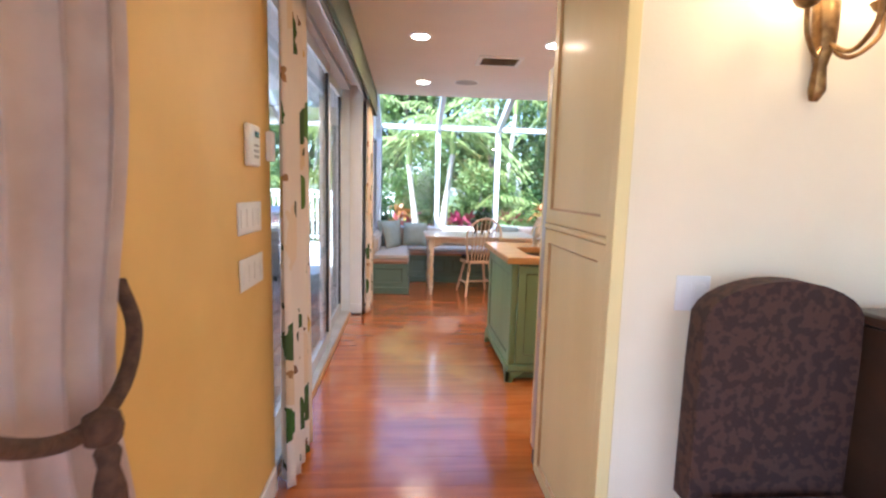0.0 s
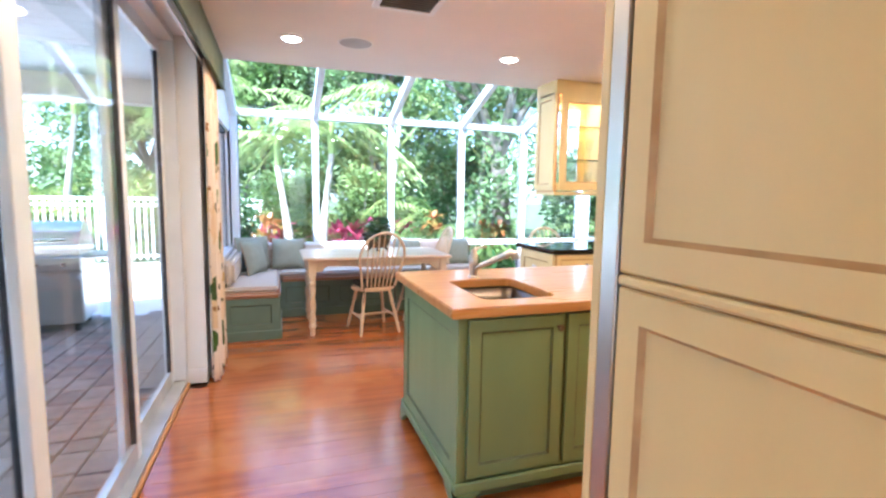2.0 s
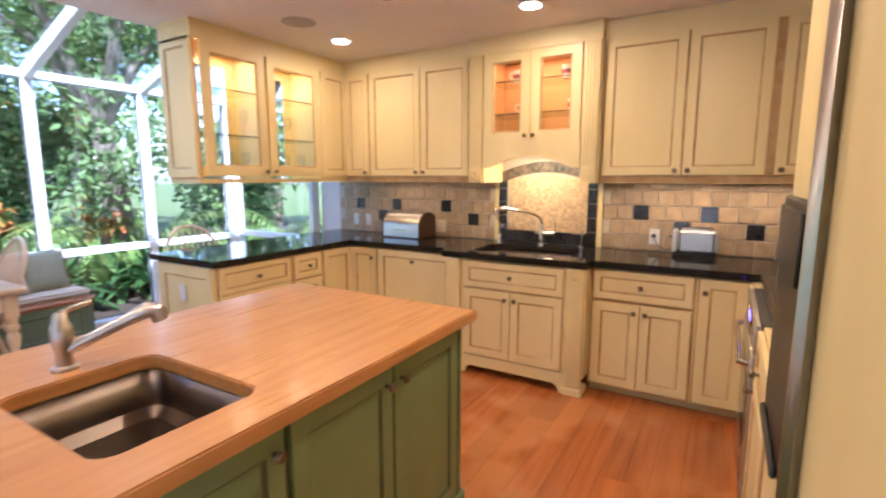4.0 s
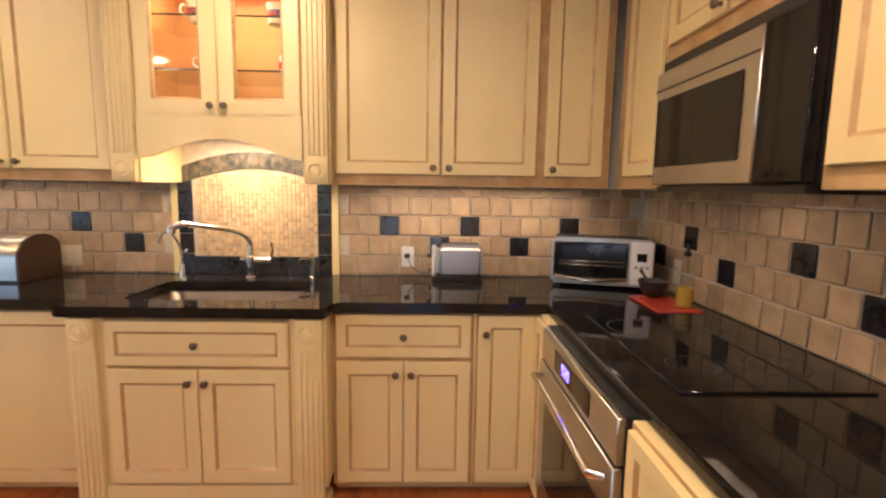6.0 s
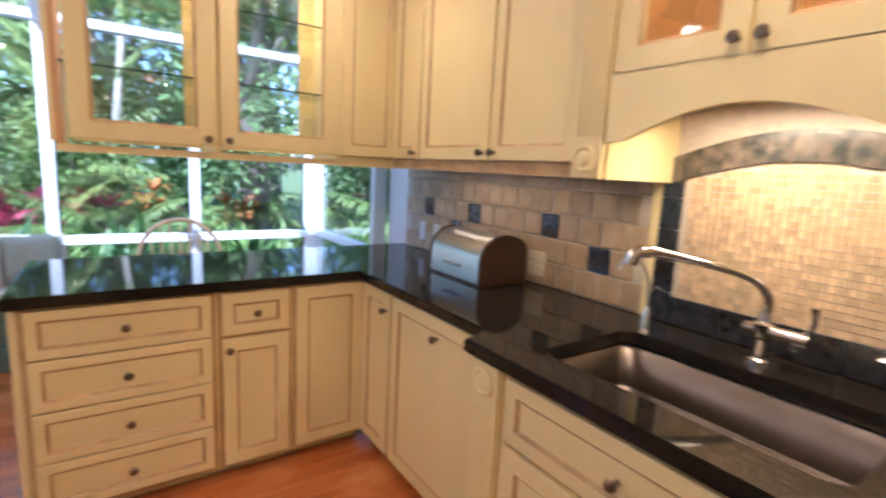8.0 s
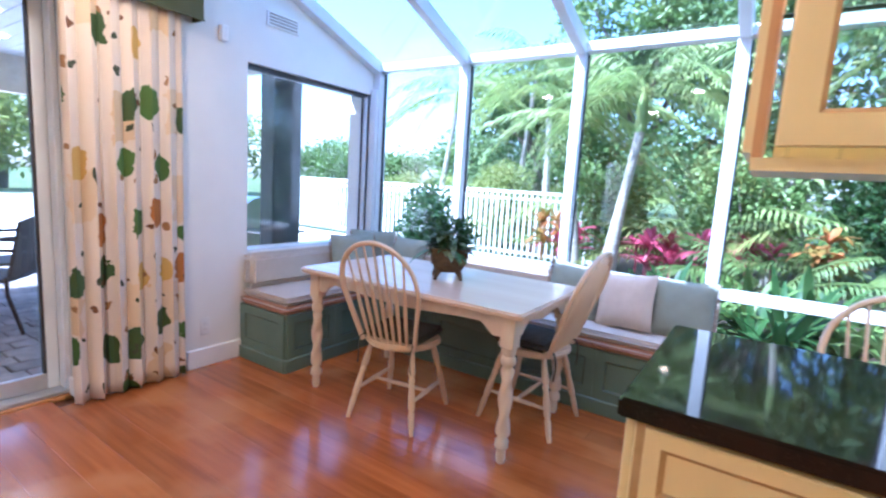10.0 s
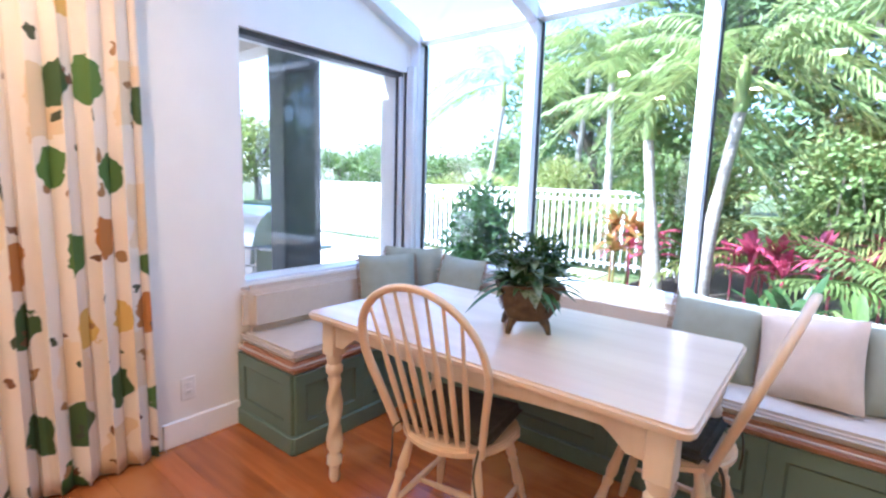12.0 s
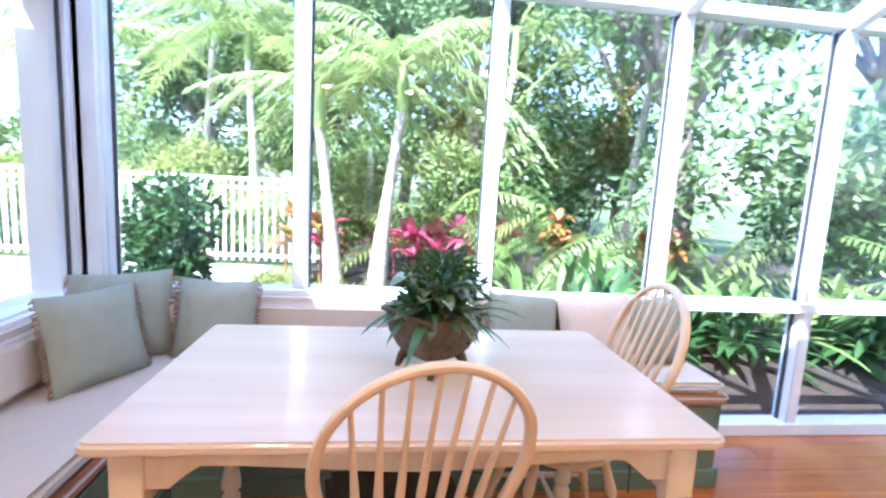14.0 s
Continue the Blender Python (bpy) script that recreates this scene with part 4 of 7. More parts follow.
for z in (1.452, 1.770, 2.090):
    for x in (2.50, 2.60, 2.70, 2.80, 2.90, 3.07, 3.17, 3.27, 3.37, 3.47):
        gl = thing("wine_glass", pose(x + rg.uniform(-.01, .01), 5.60 + rg.uniform(-.06, .08), z), "clear stemmed wine glass on a cabinet shelf", "wine glass", "glasses in the display cabinet")
        part("glass", GOB, None, gl)


def crown(name, path, label):
    """A stepped crown moulding swept along corner points of a plan; out is to the right of the way."""
    prof = ((0.0, -0.13), (0.012, -0.128), (0.012, -0.10), (0.022, -0.095), (0.03, -0.06), (0.062, -0.025), (0.068, -0.012), (0.08, -0.010), (0.08, 0.0), (0.0, 0.0))
    bm = B()
    n = len(path)
    rings = []
    for i, p in enumerate(path):
        p = Vector(p)
        a = (Vector(path[i]) - Vector(path[i - 1])).normalized() if i else None
        b = (Vector(path[i + 1]) - p).normalized() if i < n - 1 else None
        na = Vector((a.y, -a.x)) if a else Vector((b.y, -b.x))
        nb = Vector((b.y, -b.x)) if b else na
        mit = (na + nb) / max(0.3, 1 + na.dot(nb))
        rings.append([bm.verts.new((p.x + mit.x * o, p.y + mit.y * o, CEIL - 0.002 + h)) for o, h in prof])
    for a, b in zip(rings, rings[1:]):
        for k in range(len(prof)):
            bm.faces.new((a[k], a[(k + 1) % len(prof)], b[(k + 1) % len(prof)], b[k]))
    bm.faces.new(rings[0])
    bm.faces.new(rings[-1][::-1])
    solo(name, bm, "cream_paint", label, "moulding", kind="structure", smooth=False)


crown("trim", ((2.405, 5.78), (2.405, 5.41), (3.885, 5.41), (3.885, 4.10), (3.82, 4.10), (3.82, 3.09), (3.885, 3.09), (3.885, 1.755), (1.83, 1.755))[::-1], "cream crown moulding on the wall cabinets")
for i, b in enumerate(((3.89, 4.24, 4.101, 5.43), (3.84, 4.24, 3.09, 4.10), (3.89, 4.24, 1.755, 3.089), (1.83, 3.889, 1.43, 1.75), (2.415, 3.889, 5.42, 5.78))):
    solo("frieze", slab(b[0], b[1], b[2], b[3], UT + 0.001, CEIL - 0.001), "cream_paint", "cream frieze board above the wall cabinets", "moulding", kind="structure")
for y, ln in ((2.4, 1.1), (4.75, 1.0)):
    area_light("under_cabinet_lamp", pose(4.08, y, UB - 0.012), 0.05, ln, 1.1 if y < 3 else 0.35, (1.0, 0.66, 0.34))
area_light("microwave_lamp", pose(3.05, 1.6, 1.41), 0.3, 0.1, 0.8, (1.0, 0.62, 0.30))


# ---- island ----
def island():
    G = ("green_paint", "green_glaze")
    x0, x1, y0, y1 = 0.625, 2.075, 3.205, 4.15
    t = thing("kitchen_island", pose(x0, y0, 0), "sage green kitchen island with framed doors and bracket feet", "kitchen island")
    w, d = x1 - x0, y1 - y0
    part("body", slab(0.012, w - 0.012, 0.012, d - 0.012, 0.10, 0.69, 0.002), "green_paint", t)
    part("front_rail", slab(0.012, w - 0.012, 0.0125, 0.04, 0.691, 0.874), "green_paint", t)
    # Dark green board gives the island door gaps their shade by colour.
    part("gap_shade_board", slab(0.05, w - 0.05, 0.009, 0.014, 0.13, 0.868), "green_glaze", t)
    for a, b, k in ((0.045, 0.52, 0.485), (0.535, 0.965, 0.93), (0.97, 1.405, 1.01)):
        door(t, a, 0.135, b - a, 0.725, (k, 0.80), G, y=-0.008)
    for m, ww in ((pose(0.012, d, 0, 0, 0, -90), d), (pose(w - 0.012, 0, 0, 0, 0, 90), d), (pose(w, d - 0.012, 0, 0, 0, 180), w)):
        p = part("side_panel", door_mesh(ww, 0.77, fw=0.085), G, t, "", m @ pose(0, -0.012, 0.10), smooth=False)
    for a, b, c, e in ((-0.012, w + 0.012, -0.016, 0.0), (-0.012, w + 0.012, d, d + 0.016), (-0.016, 0.0, 0.0, d), (w, w + 0.016, 0.0, d)):
        part("base_moulding", slab(a, b, c, e, 0.075, 0.125, 0.006), "green_paint", t)
    for cx in (0, 1):
        for cy in (0, 1):
            fx, fy = (-0.016, w + 0.016)[cx], (-0.016, d + 0.016)[cy]
            sx, sy = (1, -1)[cx], (1, -1)[cy]
            prof = [(0, 0), (0.045, 0), (0.06, 0.03), (0.10, 0.05), (0.13, 0.075), (0, 0.075)]
            f = prism(B(), prof, [], lambda u, v, q: Vector((fx + sx * u, fy + sy * q, v)), 0.0, 0.022)
            part("bracket_foot", f, "green_paint", t, smooth=False)
            f = prism(B(), prof, [], lambda u, v, q: Vector((fx + sx * q, fy + sy * u, v)), 0.0, 0.022)
            part("bracket_foot", f, "green_paint", t, smooth=False)
    part("recess", slab(0.05, w - 0.05, 0.06, d - 0.06, 0, 0.10), "green_glaze", t)


island()


def island_top():
    x0, x1, y0, y1 = 0.58, 2.12, 3.16, 4.195
    t = thing("island_worktop", pose(0, 0, 0), "honey butcher block worktop with worn edges", "worktop")
    bm = prism(B(), rect(x0, x1, y0, y1), [rounded(0.785, 1.165, 3.30, 3.81, 0.05)], lambda u, v, d: Vector((u, v, d)), 0.875, 0.92)
    rim = [e for e in bm.edges if abs(e.verts[0].co.z - e.verts[1].co.z) < 1e-5 and len(e.link_faces) == 2 and abs(e.link_faces[0].normal.z - e.link_faces[1].normal.z) > 0.5]
    bmesh.ops.bevel(bm, geom=rim, offset=0.005, segments=2, affect="EDGES")
    part("top_board", bm, "butcher_block", t)


island_top()
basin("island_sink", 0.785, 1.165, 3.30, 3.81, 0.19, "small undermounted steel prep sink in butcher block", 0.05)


def island_faucet():
    t = thing("island_faucet", pose(0.97, 3.89, 0.92), "brushed nickel single lever faucet", "faucet")
    part("stem", lathe(B(), [(0.034, 0), (0.034, 0.008), (0.024, 0.014), (0.022, 0.06), (0.027, 0.075), (0.027, 0.125), (0.020, 0.135), (0.017, 0.160), (0.012, 0.165)], 20), "steel", t)
    part("spout", tube(B(), [(0, 0, 0.05), (0.07, -0.06, 0.095), (0.14, -0.12, 0.14)], [0.016, 0.017, 0.019], 14), "steel", t)
    part("spray_head", tube(B(), [(0.13, -0.112, 0.133), (0.165, -0.14, 0.155), (0.182, -0.155, 0.15), (0.188, -0.16, 0.12)], [0.020, 0.024, 0.026, 0.022], 14), "steel", t)
    part("lever", tube(B(), [(0, 0, 0.16), (0.03, 0.01, 0.168), (0.085, 0.02, 0.176)], [0.012, 0.007, 0.009], 10), "steel", t)


island_faucet()


# ---- refrigerator in its cream case ----
def fridge():
    case = thing("refrigerator_case", pose(0.53, HY, 0), "tall cream glazed case beside the refrigerator with framed side panels", "cabinet")
    part("side_board", slab(0.012, 0.035, 0.0, 0.725, 0, CEIL - 0.003), "cream_paint", case)
    part("top_case", slab(0.036, 1.30, 0.01, 0.70, 1.98, CEIL - 0.003), "cream_paint", case)
    m = pose(0.012, 0.722, 0, 0, 0, -90)
    part("edge_post", slab(-0.010, 0.036, -0.027, 0.026, 0, CEIL - 0.003, 0.003), "cream_paint", case)
    for z, h in ((0.0, 1.214), (1.244, 1.25)):
        part("side_panel", door_mesh(0.695, h, fw=0.06, bead=0.009, dep=0.011), ("cream_paint", "glaze"), case, "", m @ pose(0, -0.02, z), smooth=False)
    part("rail", slab(-0.013, 0.012, 0.03, 0.722, 1.219, 1.239, 0.005), "cream_paint", case)
    # Glaze strips that double as painted shadow lines beside the rail.
    for z in (1.2145, 1.2395):
        part("glaze_shadow_line", slab(-0.002, 0.004, 0.03, 0.72, z, z + 0.004), "glaze", case)
    t = thing("refrigerator", pose(0.525, 2.086, 0), "built-in refrigerator with cream panels, steel trim and black dispenser", "refrigerator")
    part("body", slab(0.022, 1.28, -0.66, 0.0, 0.02, 1.95), "black_plastic", t)
    for a, b in ((-0.002, 0.79), (0.795, 1.28)):
        dr = part("door", slab(a, b, 0.006, 0.054, 0.10, 1.95, 0.003), "steel", t, "brushed steel door edge")
        part("cream_panel", slab(a + 0.002, b - 0.004, 0.055, 0.084, 0.10, 1.95, 0.003), "cream_paint", dr)
    part("handle", slab(0.745, 0.78, 0.085, 0.112, 0.25, 1.90, 0.016), "steel", t)
    part("dispenser", slab(0.84, 1.24, 0.085, 0.10, 0.90, 1.42, 0.006), "black_plastic", t)
    part("drip_tray", slab(0.88, 1.20, 0.1005, 0.112, 0.905, 0.925, 0.004), "black_plastic", t)
    part("dispenser_bezel", slab(0.86, 1.22, 0.1005, 0.108, 1.27, 1.40, 0.003), "black_plastic", t)
    part("grille", slab(0.0, 1.28, 0.0, 0.04, 0.02, 0.09), "black_plastic", t)


fridge()


# ---- backsplash ----
def backsplash():
    P = 0.112
    z0 = 0.924
    boards = []
    for nm, b in (("backsplash_east", (EX - 0.006, EX - 0.0005, HY + 0.06, 5.83, 0.9205, UB)), ("backsplash_south", (1.835, EX - 0.0065, HY + 0.0605, HY + 0.066, 0.9205, UB))):
        boards.append(structure(nm, slab(*b), "grout", "tumbled travertine backsplash with black accent tiles", "backsplash"))
    rt = random.Random(11)

    def tile(h):
        w = P - 0.006
        bm = slab(-w / 2, w / 2, -0.008, 0.0, 0, h, 0.004)
        return bm
    full = [mesh_of("tile", tile(P - 0.006), m) for m in ("tile_travertine", "tile_black")]
    part_h = UB - z0 - 4 * P - 0.004
    short = mesh_of("tile", tile(part_h), "tile_travertine")
    black = {(1, 4.52), (1, 2.892), (1, 2.364), (1, 1.858), (1, 5.59), (1, 5.07), (2, 4.24), (2, 2.625), (2, 2.109), (2, 5.30)}
    black_south = {(2, 3.969), (1, 3.696), (2, 3.414), (1, 3.10), (2, 2.80)}
    for k in range(5):
        off = 0.5 * P * (k % 2)
        y = 5.82 - P / 2 - off
        z = z0 + k * P
        while y > HY + 0.12:
            if not 3.10 < y < 4.06:
                row = 3 - k
                isb = any(r == row and abs(y - by) < P / 2 for r, by in black)
                me = short if k == 4 else full[1 if isb else 0]
                ob = part("tile", me, None, boards[0], "", pose(EX - 0.006, y, z, 0, 0, -90))
                ob.location.x += rt.uniform(-0.0012, 0.0012)
            y -= P
        x = EX - 0.02 - P / 2 - off
        while x > 2.2:
            isb = any(r == 3 - k and abs(x - bx) < P / 2 for r, bx in black_south)
            part("tile", short if k == 4 else full[1 if isb else 0], None, boards[1], "", pose(x, HY + 0.066, z, 0, 0, 180))
            x -= P
    # framed mosaic under the arch
    fr = thing("mosaic_niche", pose(EX - 0.006, 3.585, 0), "arched mosaic panel with a black stone frame behind the sink", "tile panel")
    hw, hi = 0.415, 0.34
    zb, zs, rise = 1.022, 1.42, 0.135

    def at(u, v, d):
        return Vector((d, u, v))
    part("grout_bed", slab(-0.004, 0.0, -hw, hw, 0.921, 1.70), "grout", fr)
    for s in (-1, 1):
        for k in range(5):
            a, b = 0.922 + k * 0.112, 0.922 + (k + 1) * 0.112 - 0.003
            part("stone", slab(-0.016, -0.004, min(s * hi, s * hw), max(s * hi, s * hw), a, b, 0.002), "tile_black", fr)
    for k in range(4):
        u0 = -hi + k * hi / 2
        part("stone", slab(-0.016, -0.004, u0 + 0.0015, u0 + hi / 2 - 0.0015, 0.922, zb - 0.003, 0.002), "tile_black", fr)

    def arch_z(u, extra):
        return zs - 0.02 + extra + (rise) * math.cos(u / hw * 1.25)
    n = 13
    for k in range(n):
        ua, ub = -hw + 2 * hw * k / n + 0.001, -hw + 2 * hw * (k + 1) / n - 0.001
        pts = [(ua, arch_z(ua, -0.035)), (ub, arch_z(ub, -0.035)), (ub, arch_z(ub, 0.055)), (ua, arch_z(ua, 0.055))]
        part("arch_stone", prism(B(), pts, [], at, -0.02, -0.004), "arch_stone", fr, smooth=False)
    bm = B()
    q = 0.0235
    for i in range(int(2 * hi / q)):
        for j in range(30):
            u, v = -hi + (i + 0.5) * q, zb + (j + 0.5) * q
            if v + q / 2 < arch_z(u, -0.036):
                box(bm, -0.011 + rt.uniform(-.001, .001), -0.004, u - q / 2 + 0.0016, u + q / 2 - 0.0016, v - q / 2 + 0.0016, v + q / 2 - 0.0016)
    tagged(part("mosaic_chips", bm, "mosaic", fr, "small cream mosaic chips", smooth=False), kind="stuff")
    for s in (-1, 1):
        part("edge_strip", slab(-0.014, 0.0, s * (hw + 0.02) - 0.018, s * (hw + 0.02) + 0.018, 0.921, UB), "cream_paint", fr)


def outlet_plate(m, label, mat="white_plastic", gangs=1, toggles=False):
    t = thing("wall_plate", m, label, "wall plate", "wall plates")
    pitch = 0.064 if gangs > 2 else 0.046
    w = 0.07 + pitch * (gangs - 1)
    part("plate", slab(-w / 2, w / 2, -0.006, 0, -0.058, 0.058, 0.003), mat, t)
    for g in range(gangs):
        c = -w / 2 + 0.035 + pitch * g
        if toggles:
            part("rocker", slab(c - 0.016, c + 0.016, -0.0095, -0.0062, -0.033, 0.033, 0.002), mat, t)
        else:
            for z in (-0.02, 0.02):
                part("socket", slab(c - 0.017, c + 0.017, -0.009, -0.0062, z - 0.014, z + 0.014, 0.003), mat, t)
                for dx in (-0.006, 0.006):
                    part("slot", slab(c + dx - 0.001, c + dx + 0.001, -0.0094, -0.0091, z - 0.005, z + 0.005), "gasket", t)
    return t


outlet_plate(pose(EX - 0.016, 2.749, 1.028, 0, 0, -90), "white electric outlet on the tiles")
outlet_plate(pose(EX - 0.016, 4.59, 1.015, 0, 0, -90), "ivory double switch plate on the tiles", "ivory_plastic", 2)
outlet_plate(pose(EX - 0.016, 5.60, 1.04, 0, 0, -90), "white switch plate on the tiles", "white_plastic", 1, True)
outlet_plate(pose(EX - 0.016, 5.44, 1.04, 0, 0, -90), "white switch plate on the tiles", "white_plastic", 1, True)
outlet_plate(pose(3.80, HY + 0.078, 1.03, 0, 0, 180), "ivory outlet on the tiles", "ivory_plastic")
outlet_plate(pose(WX + 0.001, 5.85, 0.28, 0, 0, 90), "white electric outlet above the baseboard")
outlet_plate(pose(HX + 0.001, 1.69, 1.262, 0, 0, 90), "white plate with four rocker switches", "white_plastic", 4, True)
outlet_plate(pose(HX + 0.001, 1.70, 1.06, 0, 0, 90), "white plate with four rocker switches", "white_plastic", 4, True)
outlet_plate(pose(0.80, HY - 0.021, 1.07), "white dimmer switch plate", "white_plastic", 2, True)


# ---- worktop appliances ----
def toaster():
    t = thing("toaster", pose(4.14, 2.475, 0.92), "brushed steel toaster with its cord plugged in", "toaster")
    part("body", box(B(), -0.085, 0.085, -0.135, 0.115, 0.015, 0.195, 0.028, seg=3), "steel", t)
    part("end_cap", box(B(), -0.083, 0.083, 0.115, 0.14, 0.012, 0.19, 0.02, seg=3), "white_plastic", t)
    part("base", slab(-0.08, 0.08, -0.125, 0.135, 0, 0.03, 0.004), "black_plastic", t)
    for x in (-0.03, 0.03):
        part("slot", slab(x - 0.014, x + 0.014, -0.11, 0.09, 0.1945, 0.1965), "gasket", t)
    part("lever", slab(-0.02, 0.02, 0.14, 0.165, 0.12, 0.135, 0.003), "black_plastic", t)
    part("dial", lathe(B(), [(0.016, 0), (0.014, 0.014)], 16, pose(0, 0.139, 0.06, -90)), "chrome", t)
    part("cord", tube(B(), bez([(0, 0.138, 0.04), (0.03, 0.2, 0.03), (0.04, 0.25, 0.06), (0.05, 0.275, 0.115)], 6), 0.003, 6), "black_plastic", t)
    part("plug", slab(0.035, 0.057, 0.26, 0.29, 0.105, 0.13, 0.004), "black_plastic", t)


toaster()


def toaster_oven():
    t = thing("toaster_oven", pose(3.93, 1.765, 0.92, 0, 0, -108), "silver and black toaster oven with a curved glass door", "toaster oven")
    part("body", box(B(), -0.24, 0.24, 0.0, 0.26, 0.02, 0.25, 0.012, seg=2), "black_plastic", t)
    part("front_shell", box(B(), -0.245, 0.245, -0.02, 0.03, 0.018, 0.255, 0.014, seg=2), "steel", t)
    part("glass_door", box(B(), -0.23, 0.125, -0.033, -0.021, 0.055, 0.235, 0.005), "black_glass", t)
    part("handle", tube(B(), bez([(-0.22, -0.04, 0.06), (-0.05, -0.062, 0.048), (0.12, -0.04, 0.06)], 6), 0.010, 10), "chrome", t)
    part("rack", tube(B(), [(-0.20, -0.0345, 0.12), (0.11, -0.0345, 0.12)], 0.003, 6), "chrome", t)
    part("rack", tube(B(), [(-0.20, -0.0345, 0.14), (0.11, -0.0345, 0.14)], 0.003, 6), "chrome", t)
    part("control_panel", box(B(), 0.135, 0.24, -0.034, -0.021, 0.03, 0.245, 0.005), "white_plastic", t)
    part("display", slab(0.165, 0.21, -0.037, -0.0345, 0.15, 0.19), "black_glass", t)
    for k in range(3):
        part("button", slab(0.155 + 0.025 * k, 0.172 + 0.025 * k, -0.037, -0.0345, 0.115, 0.128), "grey_plastic", t)
    part("badge", lathe(B(), [(0.014, 0), (0.012, 0.002)], 16, pose(0.187, -0.0345, 0.06, 90)), "grey_plastic", t)
    for x in (-0.21, 0.21):
        for y in (0.02, 0.23):
            part("foot", lathe(B(), [(0.014, 0), (0.014, 0.021)], 10, pose(x, y, 0)), "black_plastic", t)


toaster_oven()


def breadbox():
    t = thing("bread_box", pose(4.06, 4.82, 0.92, 0, 0, -90), "stainless roll-top bread box with dark wooden ends", "bread box")
    arc = [(-0.15, 0.012), (0.12, 0.012), (0.12, 0.15)] + [(0.12 - 0.135 * (1 - math.cos(a)), 0.15 + 0.075 * math.sin(a)) for a in (0.4, 0.8, 1.2, 1.57)] + \
          [(-0.015 - 0.135 * math.sin(a), 0.11 + 0.115 * math.cos(a)) for a in (0.3, 0.6, 0.9, 1.2, 1.5)]
    part("shell", prism(B(), arc, [], lambda u, v, d: Vector((d, u, v)), -0.19, 0.19), "steel", t)
    for x in (-0.205, 0.191):
        part("end_cheek", prism(B(), [(u * 1.02, v * 1.02) for u, v in arc], [], lambda u, v, d: Vector((d, u, v)), x, x + 0.014), "dark_wood", t, "dark wooden end")
    part("handle", tube(B(), [(-0.06, -0.152, 0.075), (-0.055, -0.165, 0.075), (0.055, -0.165, 0.075), (0.06, -0.152, 0.075)], 0.005, 8), "chrome", t)
    part("base", slab(-0.20, 0.20, -0.15, 0.12, 0, 0.012), "dark_wood", t)


breadbox()


def microwave():
    t = thing("microwave", pose(3.41, 1.755, 0, 0, 0, 180), "over-the-range stainless microwave with a dark glass door", "microwave")
    part("body", slab(0, 0.76, 0.02, 0.32, 1.43, 1.885), "black_plastic", t)
    part("top_grille", slab(0.0, 0.76, 0.0, 0.02, 1.85, 1.885, 0.003), "black_plastic", t)
    part("door", slab(0.0, 0.58, -0.02, 0.019, 1.435, 1.845, 0.004), "steel", t)
    part("window", slab(0.02, 0.52, -0.024, -0.0205, 1.50, 1.745, 0.002), "black_glass", t)
    part("crease", slab(0.0, 0.58, -0.0215, -0.0205, 1.775, 1.782), "gasket", t)
    part("control_panel", slab(0.585, 0.76, -0.02, 0.019, 1.435, 1.845, 0.004), "black_glass", t)
    part("base_plate", slab(0.01, 0.75, 0.0, 0.30, 1.41, 1.4295), "black_plastic", t)


microwave()


def oven():
    t = thing("oven", pose(3.42, 2.145, 0, 0, 0, 180), "built-under steel oven with a black control display", "oven")
    part("body", slab(0.0, 0.78, 0.0, 0.60, 0.10, 0.873), "black_plastic", t)
    part("control_panel", slab(0.0, 0.78, -0.022, -0.001, 0.745, 0.868, 0.003), "steel", t)
    part("display", slab(0.20, 0.58, -0.0245, -0.0225, 0.768, 0.845, 0.001), "black_glass", t)
    dr = part("door", slab(0.0, 0.78, -0.028, -0.001, 0.19, 0.738, 0.004), "steel", t)
    part("window", slab(0.10, 0.68, -0.031, -0.0285, 0.28, 0.60, 0.002), "black_glass", dr)
    part("handle", tube(B(), [(0.05, -0.03, 0.69), (0.06, -0.066, 0.69), (0.72, -0.066, 0.69), (0.73, -0.03, 0.69)], 0.012, 10), "chrome", dr)
    part("drawer", slab(0.0, 0.78, -0.02, -0.001, 0.06, 0.183, 0.003), "steel", t)
    dg = B()
    for k, s in enumerate(((0.30, 0.82), (0.33, 0.82), (0.36, 0.82))):
        for a, b, c, d in ((0, 0.016, 0.0, 0.004), (0, 0.016, -0.018, -0.014), (0.0, 0.004, -0.018, 0.004), (0.013, 0.017, -0.03, 0.004), (0, 0.016, -0.032, -0.028)):
            if not (k == 1 and a == 0.0 and b == 0.004):
                box(dg, s[0] + a, s[0] + b, -0.0256, -0.0248, s[1] + c, s[1] + d)
    part("digits", dg, "blue_digits", t, "glowing blue clock digits")


oven()


def cooktop():
    t = thing("cooktop", pose(3.03, 1.76, 0.92), "black glass cooktop flush in the granite", "cooktop")
    part("glass_plate", slab(-0.37, 0.37, -0.25, 0.25, 0.0005, 0.008, 0.003), "black_glass", t)
    for x, y, r in ((-0.19, -0.11, 0.09), (-0.19, 0.12, 0.075), (0.18, -0.11, 0.075), (0.18, 0.12, 0.105)):
        bm = B()
        prism(bm, [(r * math.cos(a * .2618), r * math.sin(a * .2618)) for a in range(24)], [[((r - .004) * math.cos(a * .2618), (r - .004) * math.sin(a * .2618)) for a in range(24)]],
              lambda u, v, d: Vector((x + u, y + v, d)), 0.0081, 0.0085)
        part("burner_ring", bm, "black_plastic", t, smooth=False)


cooktop()
tv = thing("trivet", pose(3.60, 1.60, 0.92), "red glass trivet tray on the worktop", "trivet")
part("tray", box(B(), -0.17, 0.13, -0.09, 0.10, 0.0, 0.012, 0.005), "red_trivet", tv)
